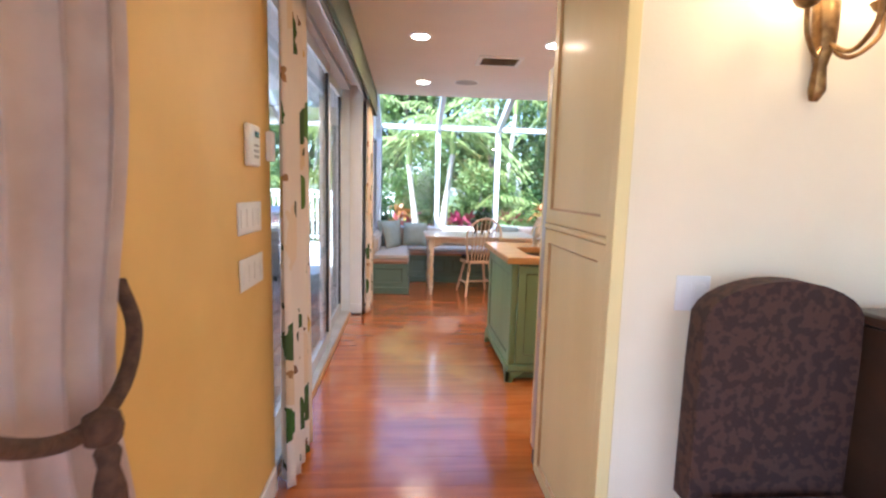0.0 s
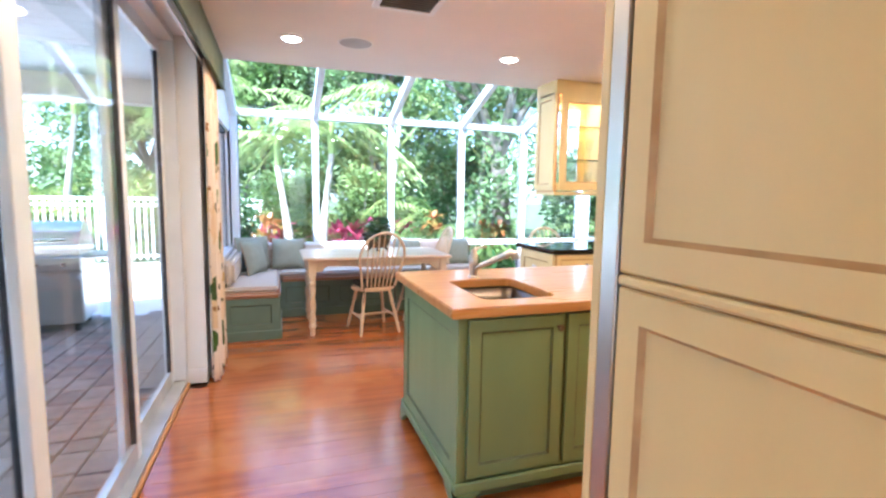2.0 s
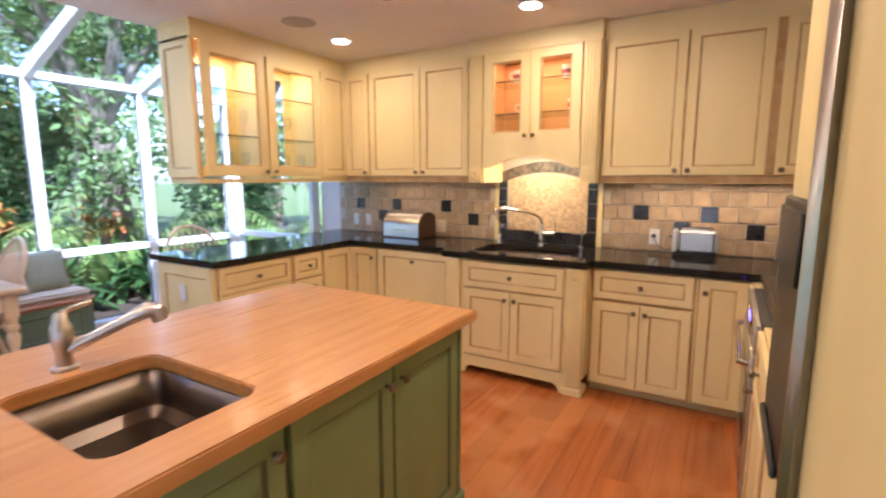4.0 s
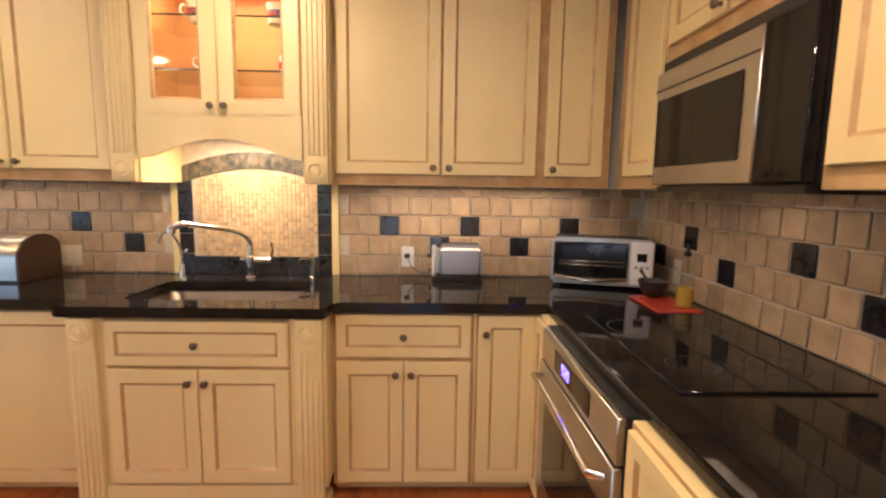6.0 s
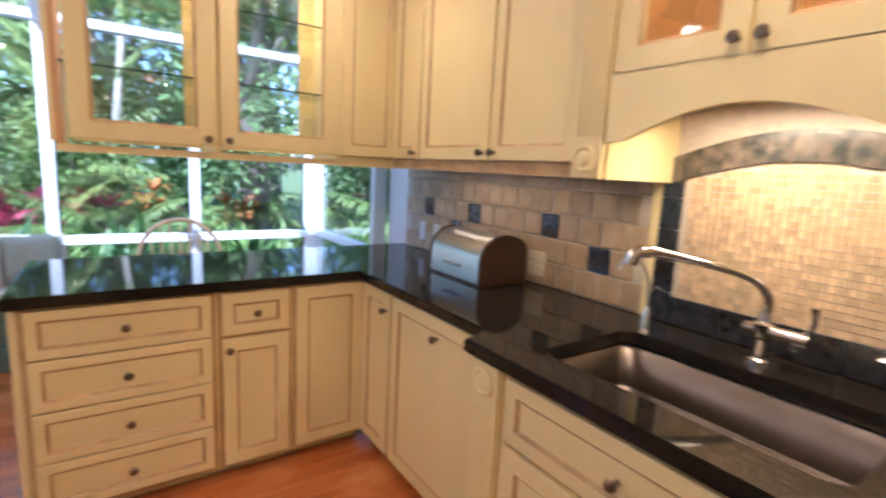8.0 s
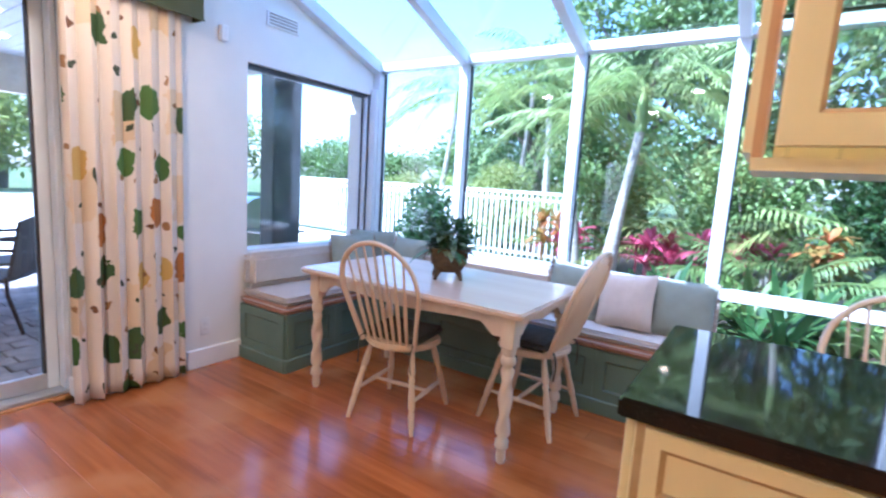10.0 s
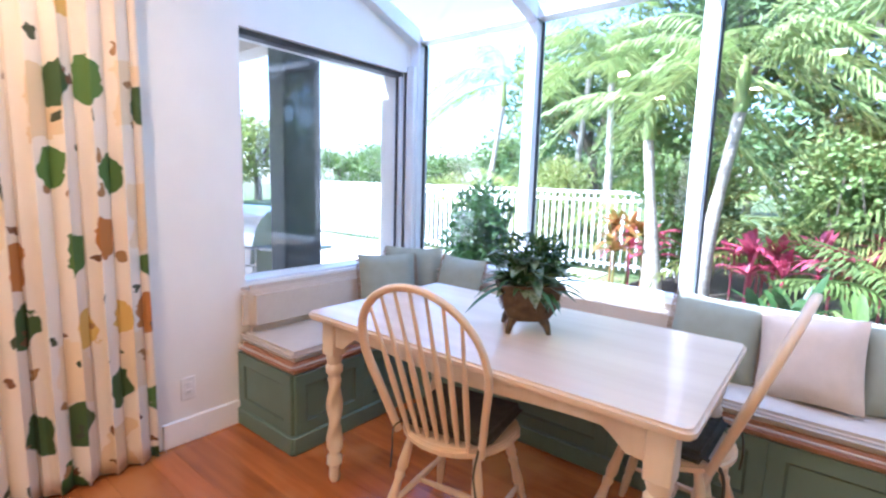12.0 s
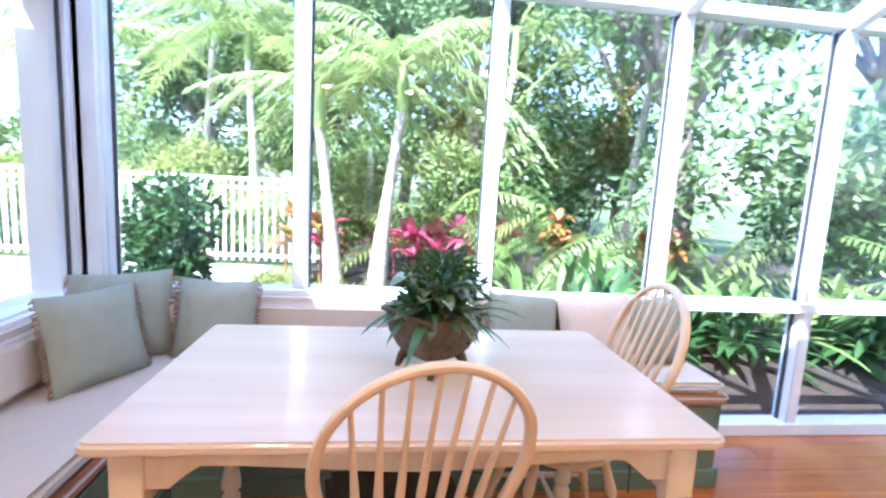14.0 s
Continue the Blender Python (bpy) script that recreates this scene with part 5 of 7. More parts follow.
bo = thing("bowl", pose(3.70, 1.60, 0.933), "small black bowl with a brown spoon on the trivet", "bowl")
part("dish", lathe(B(), [(0.025, 0), (0.045, 0.012), (0.062, 0.05), (0.066, 0.075), (0.061, 0.075), (0.055, 0.045), (0.03, 0.014)], 22), "black_plastic", bo)
part("spoon", tube(B(), [(0.0, 0.0, 0.03), (0.05, 0.02, 0.085), (0.075, 0.03, 0.11)], [0.012, 0.007, 0.009], 8), "dark_wood", bo)
ob_ = thing("oil_bottle", pose(3.50, 1.56, 0.933), "clear glass bottle of yellow oil with a pourer", "bottle")
part("glass", lathe(B(), [(0.032, 0), (0.034, 0.006), (0.034, 0.13), (0.026, 0.16), (0.013, 0.185), (0.013, 0.215)], 20), "goblet", ob_)
part("oil", lathe(B(), [(0.030, 0.004), (0.031, 0.008), (0.031, 0.085)], 20), "oil", ob_)
part("stopper", lathe(B(), [(0.014, 0.215), (0.016, 0.23), (0.006, 0.24), (0.005, 0.265)], 12), "black_plastic", ob_)


# ---- dining corner ----
def bench():
    G = ("bench_green", "bench_glaze")
    t = thing("corner_bench", pose(0, 0, 0), "green panelled corner bench built under the windows", "bench")
    z0, z1 = 0.09, 0.40
    part("west_box", slab(WX + 0.002, -0.115, 6.13, NY - 0.045, z0, z1), "bench_green", t)
    part("north_box", slab(-0.114, 2.34, 7.0, NY - 0.045, z0, z1), "bench_green", t)
    for m, w, n in ((pose(WX + 0.005, 6.13, 0), 0.49, 1), (pose(-0.115, 6.13, 0, 0, 0, 90), 0.87, 2), (pose(-0.10, 7.0, 0), 2.42, 4), (pose(2.34, 7.0, 0, 0, 0, 90), 0.44, 1)):
        for k in range(n):
            part("panel", door_mesh(w / n, z1 - z0, fw=0.06), G, t, "", m @ pose(w * k / n, -0.018, z0), smooth=False)
        part("plinth", box(B(), -0.02, w + 0.02, -0.032, 0.0, 0, 0.092, 0.006, m), "bench_green", t)
    return t


bench()


def cushion(name, x0, x1, y0, y1, z0, z1, mat, label, parent=None, r=0.025):
    t = thing(name, pose((x0 + x1) / 2, (y0 + y1) / 2, z0), label, "cushion", "bench cushions")
    hx, hy, h = (x1 - x0) / 2, (y1 - y0) / 2, z1 - z0
    part("pad", box(B(), -hx, hx, -hy, hy, 0, h, r, seg=3), mat, t)
    pip = B()
    tube(pip, [(x, y, h - r * 0.4) for x, y in rounded(-hx + 0.004, hx - 0.004, -hy + 0.004, hy - 0.004, r)] + [(hx - 0.004, hy - r, h - r * 0.4)], 0.0045, 6)
    part("piping", pip, "seat_cloth", t)


cushion("lower_seat_pad", WX + 0.004, -0.09, 6.105, NY - 0.05, 0.401, 0.455, "cord_cloth", "ribbed rust brown seat pad on the bench")
cushion("lower_seat_pad", -0.088, 2.38, 6.97, NY - 0.05, 0.401, 0.455, "cord_cloth", "ribbed rust brown seat pad on the bench")
cushion("seat_cushion", WX + 0.006, -0.105, 6.12, NY - 0.05, 0.456, 0.51, "seat_cloth", "flat oatmeal seat cushion with piping")
cushion("seat_cushion", -0.10, 2.36, 6.985, NY - 0.05, 0.456, 0.51, "seat_cloth", "flat oatmeal seat cushion with piping")
cushion("back_cushion", WX + 0.003, WX + 0.115, 6.12, NY - 0.06, 0.512, 0.765, "seat_cloth", "long oatmeal backrest cushion", r=0.045)
cushion("back_cushion", WX + 0.12, 2.05, NY - 0.165, NY - 0.062, 0.512, 0.775, "seat_cloth", "long oatmeal backrest cushion", r=0.045)


def pillow(m, s, mat, label, fringe=True, seed=1):
    """A stuffed square pillow lying in its local xz plane."""
    t = thing("throw_pillow", m, label, "pillow", "throw pillows on the bench")
    bm = B()
    n = 12
    rp = random.Random(seed)
    grid = {}
    for side in (-1, 1):
        for i in range(n + 1):
            for j in range(n + 1):
                u, v = 2 * i / n - 1, 2 * j / n - 1
                edge = i in (0, n) or j in (0, n)
                if edge and side == 1:
                    grid[side, i, j] = grid[-1, i, j]
                    continue
                th = (max(0, 1 - u ** 4) * max(0, 1 - v ** 4)) ** 0.6
                pin = 1 - 0.06 * (1 - (u * v) ** 2)
                wob = 0.006 * noise.noise(Vector((u * 2.5, v * 2.5, seed + side)))
                grid[side, i, j] = bm.verts.new((u * s / 2 * (pin if abs(v) < 2 else 1), side * (0.062 * th) + wob * th, v * s / 2 * pin))
    for side in (-1, 1):
        for i in range(n):
            for j in range(n):
                q = [grid[side, i, j], grid[side, i + 1, j], grid[side, i + 1, j + 1], grid[side, i, j + 1]]
                bm.faces.new(q if side == -1 else q[::-1])
    part("cover", bm, mat, t)
    if fringe:
        fb = B()
        for k in range(46):
            for sx in (-1, 1):
                v = -1 + 2 * (k + 0.5) / 46
                z = v * s / 2 * 0.95
                x = sx * s / 2 * (1 - 0.05)
                tube(fb, [(x, 0, z), (x + sx * 0.012, rp.uniform(-.006, .006), z + rp.uniform(-.006, .006)), (x + sx * 0.020, rp.uniform(-.008, .008), z + rp.uniform(-.008, .004))], 0.0032, 4)
        tagged(part("fringe", fb, "fringe_cloth", t), kind="stuff")
    return t


LB = "sage green throw pillow with a brown fringe"
pillow(pose(-0.36, 7.00, 0.69, -14, 0, 62), 0.38, "sage_cloth", LB, True, 1)
pillow(pose(-0.38, 7.25, 0.70, -12, 0, 32), 0.40, "sage_cloth", LB, True, 2)
pillow(pose(0.0, 7.27, 0.69, -16, 0, -6), 0.37, "sage_cloth", LB, True, 3)
pillow(pose(1.45, 7.27, 0.68, -18, 4, 3), 0.37, "sage_cloth", LB, True, 4)
pillow(pose(1.80, 7.22, 0.68, -20, -5, -8), 0.36, "linen_cloth", "beige linen throw pillow with a woven stripe", False, 5)
pillow(pose(2.12, 7.27, 0.68, -16, 0, 4), 0.36, "sage_cloth", LB, True, 6)


def table():
    t = thing("dining_table", pose(0.115, 6.04, 0), "whitewashed pine dining table with rope-turned legs", "table")
    w, d, h = 1.505, 0.87, 0.78
    bm = prism(B(), rounded(0, w, 0, d, 0.035), [], lambda u, v, q: Vector((u, v, q)), h - 0.032, h)
    rim = [e for e in bm.edges if abs(e.verts[0].co.z - e.verts[1].co.z) < 1e-5 and len(e.link_faces) == 2 and abs(e.link_faces[0].normal.z - e.link_faces[1].normal.z) > 0.5]
    bmesh.ops.bevel(bm, geom=rim, offset=0.009, segments=3, affect="EDGES")
    part("tabletop", bm, "table_white", t)

    def apron(m, ln):
        pts = [(0, 0.0), (0, -0.11), (0.05, -0.11), (0.09, -0.075)] + [(0.12 + (ln - 0.24) * k / 12, -0.066 + 0.012 * math.cos(2 * math.pi * k / 12)) for k in range(13)] + [(ln - 0.09, -0.075), (ln - 0.05, -0.11), (ln, -0.11), (ln, 0)]
        part("apron", prism(B(), pts, [], lambda u, v, q: m @ Vector((u, q, h - 0.033 + v)), 0, 0.02), "whitewash", t, smooth=False)
    i = 0.05
    apron(pose(i + 0.07, i + 0.012, 0), w - 2 * i - 0.14)
    apron(pose(i + 0.07, d - i - 0.032, 0), w - 2 * i - 0.14)
    apron(pose(i + 0.032, i + 0.07, 0, 0, 0, 90), d - 2 * i - 0.14)
    apron(pose(w - i - 0.012, i + 0.07, 0, 0, 0, 90), d - 2 * i - 0.14)
    prof = [(0.018, 0), (0.024, 0.02), (0.022, 0.07), (0.034, 0.085), (0.034, 0.115), (0.024, 0.13), (0.024, 0.14)] + [(0.030, 0.15 + 0.0105 * k) for k in range(32)] + [(0.024, 0.495), (0.036, 0.51), (0.038, 0.535), (0.028, 0.55), (0.036, 0.575), (0.034, 0.59)]
    for x in (i + 0.035, w - i - 0.035):
        for y in (i + 0.035, d - i - 0.035):
            lg = part("leg", lathe(B(), prof, 18, pose(x, y, 0), twist=38, lobes=2, lobe=0.22, zone=(0.145, 0.485)), "whitewash", t)
            part("leg_block", slab(x - 0.037, x + 0.037, y - 0.037, y + 0.037, 0.59, h - 0.033, 0.004), "whitewash", lg)


table()


def windsor_chair():
    """A hoop-back chair at the origin, back towards -y."""
    t = thing("windsor_chair", Matrix(), "pale wooden hoop-back spindle chair at the table", "chair", "spindle-back chairs")
    zs = 0.43
    seat = [(0.225 * math.cos(a) * (1.0 if math.sin(a) > 0 else 0.95), 0.21 * math.sin(a)) for a in [2 * math.pi * k / 28 for k in range(28)]]
    bm = prism(B(), seat, [], lambda u, v, q: Vector((u, v, q)), zs, zs + 0.035)
    rim = [e for e in bm.edges if abs(e.verts[0].co.z - e.verts[1].co.z) < 1e-5 and len(e.link_faces) == 2 and abs(e.link_faces[0].normal.z - e.link_faces[1].normal.z) > 0.5]
    bmesh.ops.bevel(bm, geom=rim, offset=0.011, segments=2, affect="EDGES")
    part("seat", bm, "maple_light", t)
    zt = zs + 0.035

    def lean(x, z):
        return (x, -0.165 - 0.19 * (z - zt) / 0.55, z)
    hoop = [lean(-0.165, zt - 0.012), lean(-0.20, zt + 0.16), lean(-0.228, zt + 0.30)] + [lean(-0.228 * math.cos(a), zt + 0.33 + 0.235 * math.sin(a)) for a in [math.pi * k / 10 for k in range(1, 10)]] + [lean(0.228, zt + 0.30), lean(0.20, zt + 0.16), lean(0.165, zt - 0.012)]
    part("hoop", tube(B(), bez(hoop, 3), 0.0155, 10, 0.8), "maple_light", t)
    for k in range(7):
        s = (k - 3) / 3
        xb, xt = 0.118 * s, 0.165 * s
        ztop = zt + 0.33 + 0.235 * math.sqrt(max(0, 1 - (xt / 0.228) ** 2)) - 0.006
        a, b = Vector(lean(xb, zt - 0.012)), Vector(lean(xt, ztop))
        part("spindle", tube(B(), [a, a.lerp(b, .25), a.lerp(b, .45), a.lerp(b, .7), b], [0.0075, 0.0105, 0.011, 0.007, 0.0055], 8), "maple_light", t)
    feet = {}
    for sx in (-1, 1):
        for sy in (-1, 1):
            top, foot = Vector((sx * 0.13, sy * 0.12, zs + 0.006)), Vector((sx * 0.205, sy * 0.225, 0))
            feet[sx, sy] = (top, foot)
            pts = [top.lerp(foot, k) for k in (0, 0.15, 0.28, 0.33, 0.36, 0.41, 0.55, 0.68, 0.72, 0.76, 0.9, 1.0)]
            part("leg", tube(B(), pts, [0.013, 0.017, 0.021, 0.014, 0.020, 0.014, 0.020, 0.019, 0.013, 0.018, 0.015, 0.011], 10), "maple_light", t)
    mids = []
    for sx in (-1, 1):
        a, b = feet[sx, -1][0].lerp(feet[sx, -1][1], 0.62), feet[sx, 1][0].lerp(feet[sx, 1][1], 0.62)
        part("side_stretcher", tube(B(), [a, a.lerp(b, .5), b], [0.008, 0.014, 0.008], 8), "maple_light", t)
        mids.append(a.lerp(b, 0.5))
    part("stretcher", tube(B(), [mids[0], mids[0].lerp(mids[1], .5), mids[1]], [0.008, 0.014, 0.008], 8), "maple_light", t)
    part("seat_pad", box(B(), -0.185, 0.185, -0.15, 0.18, zt + 0.0005, zt + 0.045, 0.02, seg=3), "dark_cloth", t, "dark olive tied seat pad")
    for sx in (-1, 1):
        part("tie", tube(B(), bez([(sx * 0.15, -0.14, zt + 0.02), (sx * 0.165, -0.19, zt + 0.01), (sx * 0.16, -0.205, zt - 0.06), (sx * 0.17, -0.20, zt - 0.14)], 4), 0.006, 6, 0.5), "dark_cloth", t)
    return t


chair = windsor_chair()
chair.matrix_basis = pose(0.815, 6.22, 0, 0, 0, 9)
copy_thing(chair, pose(1.44, 6.67, 0, 0, 0, 88))
c3 = copy_thing(chair, pose(2.92, 6.12, 0, 0, 0, 176))
tagged(c3, "pale wooden hoop-back spindle chair behind the peninsula")


def leaf_cloud(n, spread, centre, length, width, seed, droop=0.3, shell=0.0, fold=0.25, stretch=1.0, up=0.15):
    """Vertices and faces of many small pointed leaves around a centre."""
    g = np.random.default_rng(seed)
    d = g.normal(size=(n, 3))
    d /= np.linalg.norm(d, axis=1)[:, None]
    rad = g.uniform(shell, 1.0, n) ** (1 / 2.2)
    base = np.asarray(centre) + d * np.asarray(spread) * rad[:, None]
    way = d * 0.6 + g.normal(size=(n, 3)) * 0.6 + np.array([0, 0, up])
    way[:, 2] -= droop * g.uniform(0, 1, n)
    way /= np.linalg.norm(way, axis=1)[:, None]
    side = np.cross(way, g.normal(size=(n, 3)))
    side /= np.linalg.norm(side, axis=1)[:, None]
    nor = np.cross(side, way)
    ln = length * g.uniform(0.6, 1.25, n)[:, None]
    w = width * g.uniform(0.7, 1.2, n)[:, None]
    a, tip = base, base + way * ln - nor * ln * 0.15
    mid = base + way * ln * 0.45
    l, r = mid + side * w + nor * w * fold, mid - side * w + nor * w * fold
    V = np.stack([a, l, tip, r], 1).reshape(-1, 3)
    F = np.arange(4 * n).reshape(-1, 4)
    return V, F


def from_np(name, V, F, mat):
    me = bpy.data.meshes.new(name)
    me.from_pydata(V.tolist(), [], F.tolist())
    me.update()
    me.materials.append(MATS[mat])
    return me


def blade(bm, base, heading, length, width, rise, droop, seg=6, twist=0.0):
    """One long leaf that rises and arches over."""
    h = Vector((math.cos(heading), math.sin(heading), 0))
    s = Vector((-h.y, h.x, 0))
    rows = []
    for k in range(seg + 1):
        t = k / seg
        p = Vector(base) + h * length * (math.cos(rise) * t) + Vector((0, 0, length * (math.sin(rise) * t - droop * t * t)))
        w = width * (math.sin(math.pi * (0.12 + 0.88 * t)) ** 0.8) if k < seg else 0.0
        rows.append([bm.verts.new(p + s * w + Vector((0, 0, 0.3 * w))), bm.verts.new(p), bm.verts.new(p - s * w + Vector((0, 0, 0.3 * w)))])
    for a, b in zip(rows, rows[1:]):
        bm.faces.new((a[0], b[0], b[1], a[1]))
        bm.faces.new((a[1], b[1], b[2], a[2]))


def pot_plant():
    t = thing("potted_plant", pose(0.918, 6.49, 0.78, 0, 0, 38), "leafy green house plant in a square bronze pot", "potted plant")
    s2 = 0.105
    rings = []
    bm = B()
    for k, z in ((0.62, 0.045), (0.80, 0.07), (0.98, 0.115), (1.04, 0.155), (1.06, 0.18), (1.18, 0.182), (1.18, 0.192), (1.0, 0.192), (0.95, 0.165)):
        rings.append([bm.verts.new((u, v, z)) for u, v in rounded(-s2 * k, s2 * k, -s2 * k, s2 * k, 0.012, 2)])
    for a, b in zip(rings, rings[1:]):
        for i in range(len(a)):
            bm.faces.new((a[i], a[(i + 1) % len(a)], b[(i + 1) % len(a)], b[i]))
    bm.faces.new(rings[0])
    part("pot", bm, "bronze", t)
    for sx in (-1, 1):
        for sy in (-1, 1):
            part("foot", tube(B(), [(sx * 0.055, sy * 0.055, 0.06), (sx * 0.07, sy * 0.07, 0.03), (sx * 0.078, sy * 0.078, 0.0)], [0.022, 0.014, 0.009], 8), "bronze", t)
    part("soil", slab(-0.098, 0.098, -0.098, 0.098, 0.155, 0.165), "soil", t)
    for k in range(4):
        dots = B()
        for i in range(4):
            for j in range(3):
                lathe(dots, [(0.006, 0), (0.004, 0.004)], 8, pose(0, 0, 0, 0, 0, 90 * k) @ pose(-0.06 + 0.04 * i, -s2 * (0.93 + 0.04 * j), 0.095 + 0.026 * j, 90))
        part("studs", dots, "bronze", t)
    r = random.Random(9)
    bm = B()
    for k in range(120):
        a = r.uniform(0, 6.28)
        blade(bm, (r.uniform(-.06, .06), r.uniform(-.06, .06), 0.16), a, r.uniform(0.14, 0.30), r.uniform(0.009, 0.022), r.uniform(0.35, 1.45), r.uniform(0.15, 0.7), 6)
    part("leaves", bm, "leaf_pot", t)
    bm = B()
    for k in range(34):
        a = r.uniform(0, 6.28)
        blade(bm, (0.05 * math.cos(a), 0.05 * math.sin(a), r.uniform(0.17, 0.30)), a, r.uniform(0.09, 0.15), r.uniform(0.024, 0.036), r.uniform(-0.1, 0.8), r.uniform(0.2, 0.7), 5)
    part("spotted_leaves", bm, "leaf_pale", t, "pale spotted leaves")
    V, F = leaf_cloud(420, (0.13, 0.13, 0.11), (0.02, 0, 0.27), 0.05, 0.008, 3)
    part("fern", from_np("fern", V, F, "leaf_dark"), None, t)


pot_plant()


# ---- curtains and valance ----
def drapery(name, y0, y1, x, z0, z1, folds, depth, mat, parent, pinch=None, seed=1):
    """A hanging sheet in folds along y; the UV runs over the flat cloth."""
    nu, nv = folds * 10, 30
    width = (y1 - y0) * 1.9
    r = random.Random(seed)
    ph = [r.uniform(-0.5, 0.5) for _ in range(folds + 2)]
    bm = B()
    uvl = bm.loops.layers.uv.new("UVMap")
    V = []
    for j in range(nv + 1):
        v = j / nv
        z = z0 + (z1 - z0) * v
        row = []
        for i in range(nu + 1):
            u = i / nu
            f = u * folds
            k = int(f)
            wave = math.sin(2 * math.pi * f + ph[min(k, folds)] * 0.8)
            amp = depth * (0.55 + 0.45 * (1 - v)) * (1 + 0.3 * ph[min(k, folds)])
            y = y0 + (y1 - y0) * (u + 0.018 * math.sin(4 * math.pi * f) + 0.012 * noise.noise(Vector((u * 6, v * 2, seed))))
            if pinch:
                zp, yp, wp, sq = pinch
                g = math.exp(-((z - zp) / wp) ** 2)
                if z < zp:
                    g = max(g, 0.55)
                y = y + (yp - y) * sq * g
                amp *= 1 - 0.3 * g
            row.append((bm.verts.new((x + amp * wave, y, z)), (u * width, z)))
        V.append(row)
    for j in range(nv):
        for i in range(nu):
            q = [V[j][i], V[j][i + 1], V[j + 1][i + 1], V[j + 1][i]]
            f = bm.faces.new([a[0] for a in q])
            for lp, a in zip(f.loops, q):
                lp[uvl].uv = a[1]
    ob = part(name, bm, mat, parent)
    md = ob.modifiers.new("thickness", "SOLIDIFY")
    md.thickness = 0.003
    return ob


cu = thing("curtain", pose(0, 0, 0), "cream curtain printed with green and orange fruit, drawn open", "curtain", "fruit print curtains")
drapery("cloth", 1.95, 2.43, -0.655, 0.015, 2.3, 5, 0.036, "fruit_print", cu, seed=5)
cu = thing("curtain", pose(0, 0, 0), "cream curtain printed with green and orange fruit, beside the white wall", "curtain", "fruit print curtains")
drapery("cloth", 5.08, 5.68, WX + 0.055, 0.015, 2.3, 6, 0.036, "fruit_print", cu, seed=8)
va = thing("valance", pose(0, 0, 0), "olive green upholstered valance over the sliding door", "valance")
part("front_board", slab(-0.52, -0.50, 1.94, 5.80, 2.23, CEIL - 0.004, 0.006), "olive_cloth", va)
part("end_board", slab(HX + 0.001, -0.521, 1.94, 1.96, 2.23, CEIL - 0.004, 0.004), "olive_cloth", va)
part("end_board", slab(WX + 0.001, -0.521, 5.78, 5.80, 2.23, CEIL - 0.004, 0.004), "olive_cloth", va)
part("piping", tube(B(), [(-0.498, 1.94, 2.232), (-0.498, 5.80, 2.232)], 0.006, 8), "olive_cloth", va)
part("curtain_rail", slab(-0.60, -0.58, 2.0, 5.72, 2.30, 2.32), "trim_white", va)
dr = thing("drape", pose(-0.10, -0.13, -0.06), "pale pink sheer drape gathered by a brown rope tie", "curtain")
drapery("cloth", 0.12, 0.86, -0.50, 0.075, 2.45, 7, 0.05, "drape", dr, (1.12, 0.52, 0.30, 0.25), 3)
part("rope_tie", tube(B(), bez([(-0.50, 0.81, 1.28), (-0.465, 0.785, 1.21), (-0.45, 0.72, 1.14), (-0.45, 0.63, 1.112), (-0.45, 0.52, 1.15), (-0.47, 0.42, 1.23)], 6), 0.012, 10), "rope", dr)
part("tassel", lathe(B(), [(0.008, 0.0), (0.017, -0.02), (0.013, -0.04), (0.02, -0.07), (0.025, -0.22), (0.014, -0.225)][::-1], 14, pose(-0.425, 0.635, 1.10)), "rope", dr)
part("knot", lathe(B(), [(0.004, -0.028), (0.022, -0.018), (0.026, 0.0), (0.022, 0.018), (0.004, 0.028)], 14, pose(-0.43, 0.635, 1.115)), "rope", dr)
al = thing("alarm_panel", pose(HX + 0.001, 1.71, 1.525, 0, 0, 90), "white alarm keypad with a small dark display", "alarm panel")
part("case", slab(-0.062, 0.062, -0.022, 0, -0.075, 0.075, 0.006), "white_plastic", al)
part("display", slab(-0.005, 0.045, -0.024, -0.0222, 0.03, 0.052), "black_glass", al)
for i in range(3):
    for j in range(3):
        part("key", slab(-0.018 + 0.02 * i, -0.004 + 0.02 * i, -0.024, -0.0222, -0.045 + 0.02 * j, -0.034 + 0.02 * j, 0.001), "grey_plastic", al)
ct = thing("door_sensor", pose(HX + 0.001, 1.93, 1.54, 0, 0, 90), "small white plastic sensor box on the wall", "sensor")
part("case", slab(-0.018, 0.018, -0.03, 0, -0.06, 0.06, 0.005), "white_plastic", ct)
sv = thing("wall_grille", pose(WX + 0.001, 6.45, 2.42, 0, 0, 90), "white wall grille above the window", "air vent")
part("rim", slab(-0.14, 0.14, -0.012, 0, -0.05, 0.05, 0.004), "trim_white", sv)
for k in range(4):
    part("slat", slab(-0.12, 0.12, -0.018, -0.0125, -0.036 + 0.022 * k, -0.026 + 0.022 * k, 0.002), "vent_grey", sv)
mo = thing("sensor_box", pose(WX + 0.001, 5.98, 2.22, 0, 0, 90), "small white plastic sensor high on the wall", "sensor")
part("case", slab(-0.025, 0.025, -0.035, 0, -0.05, 0.05, 0.008), "white_plastic", mo)


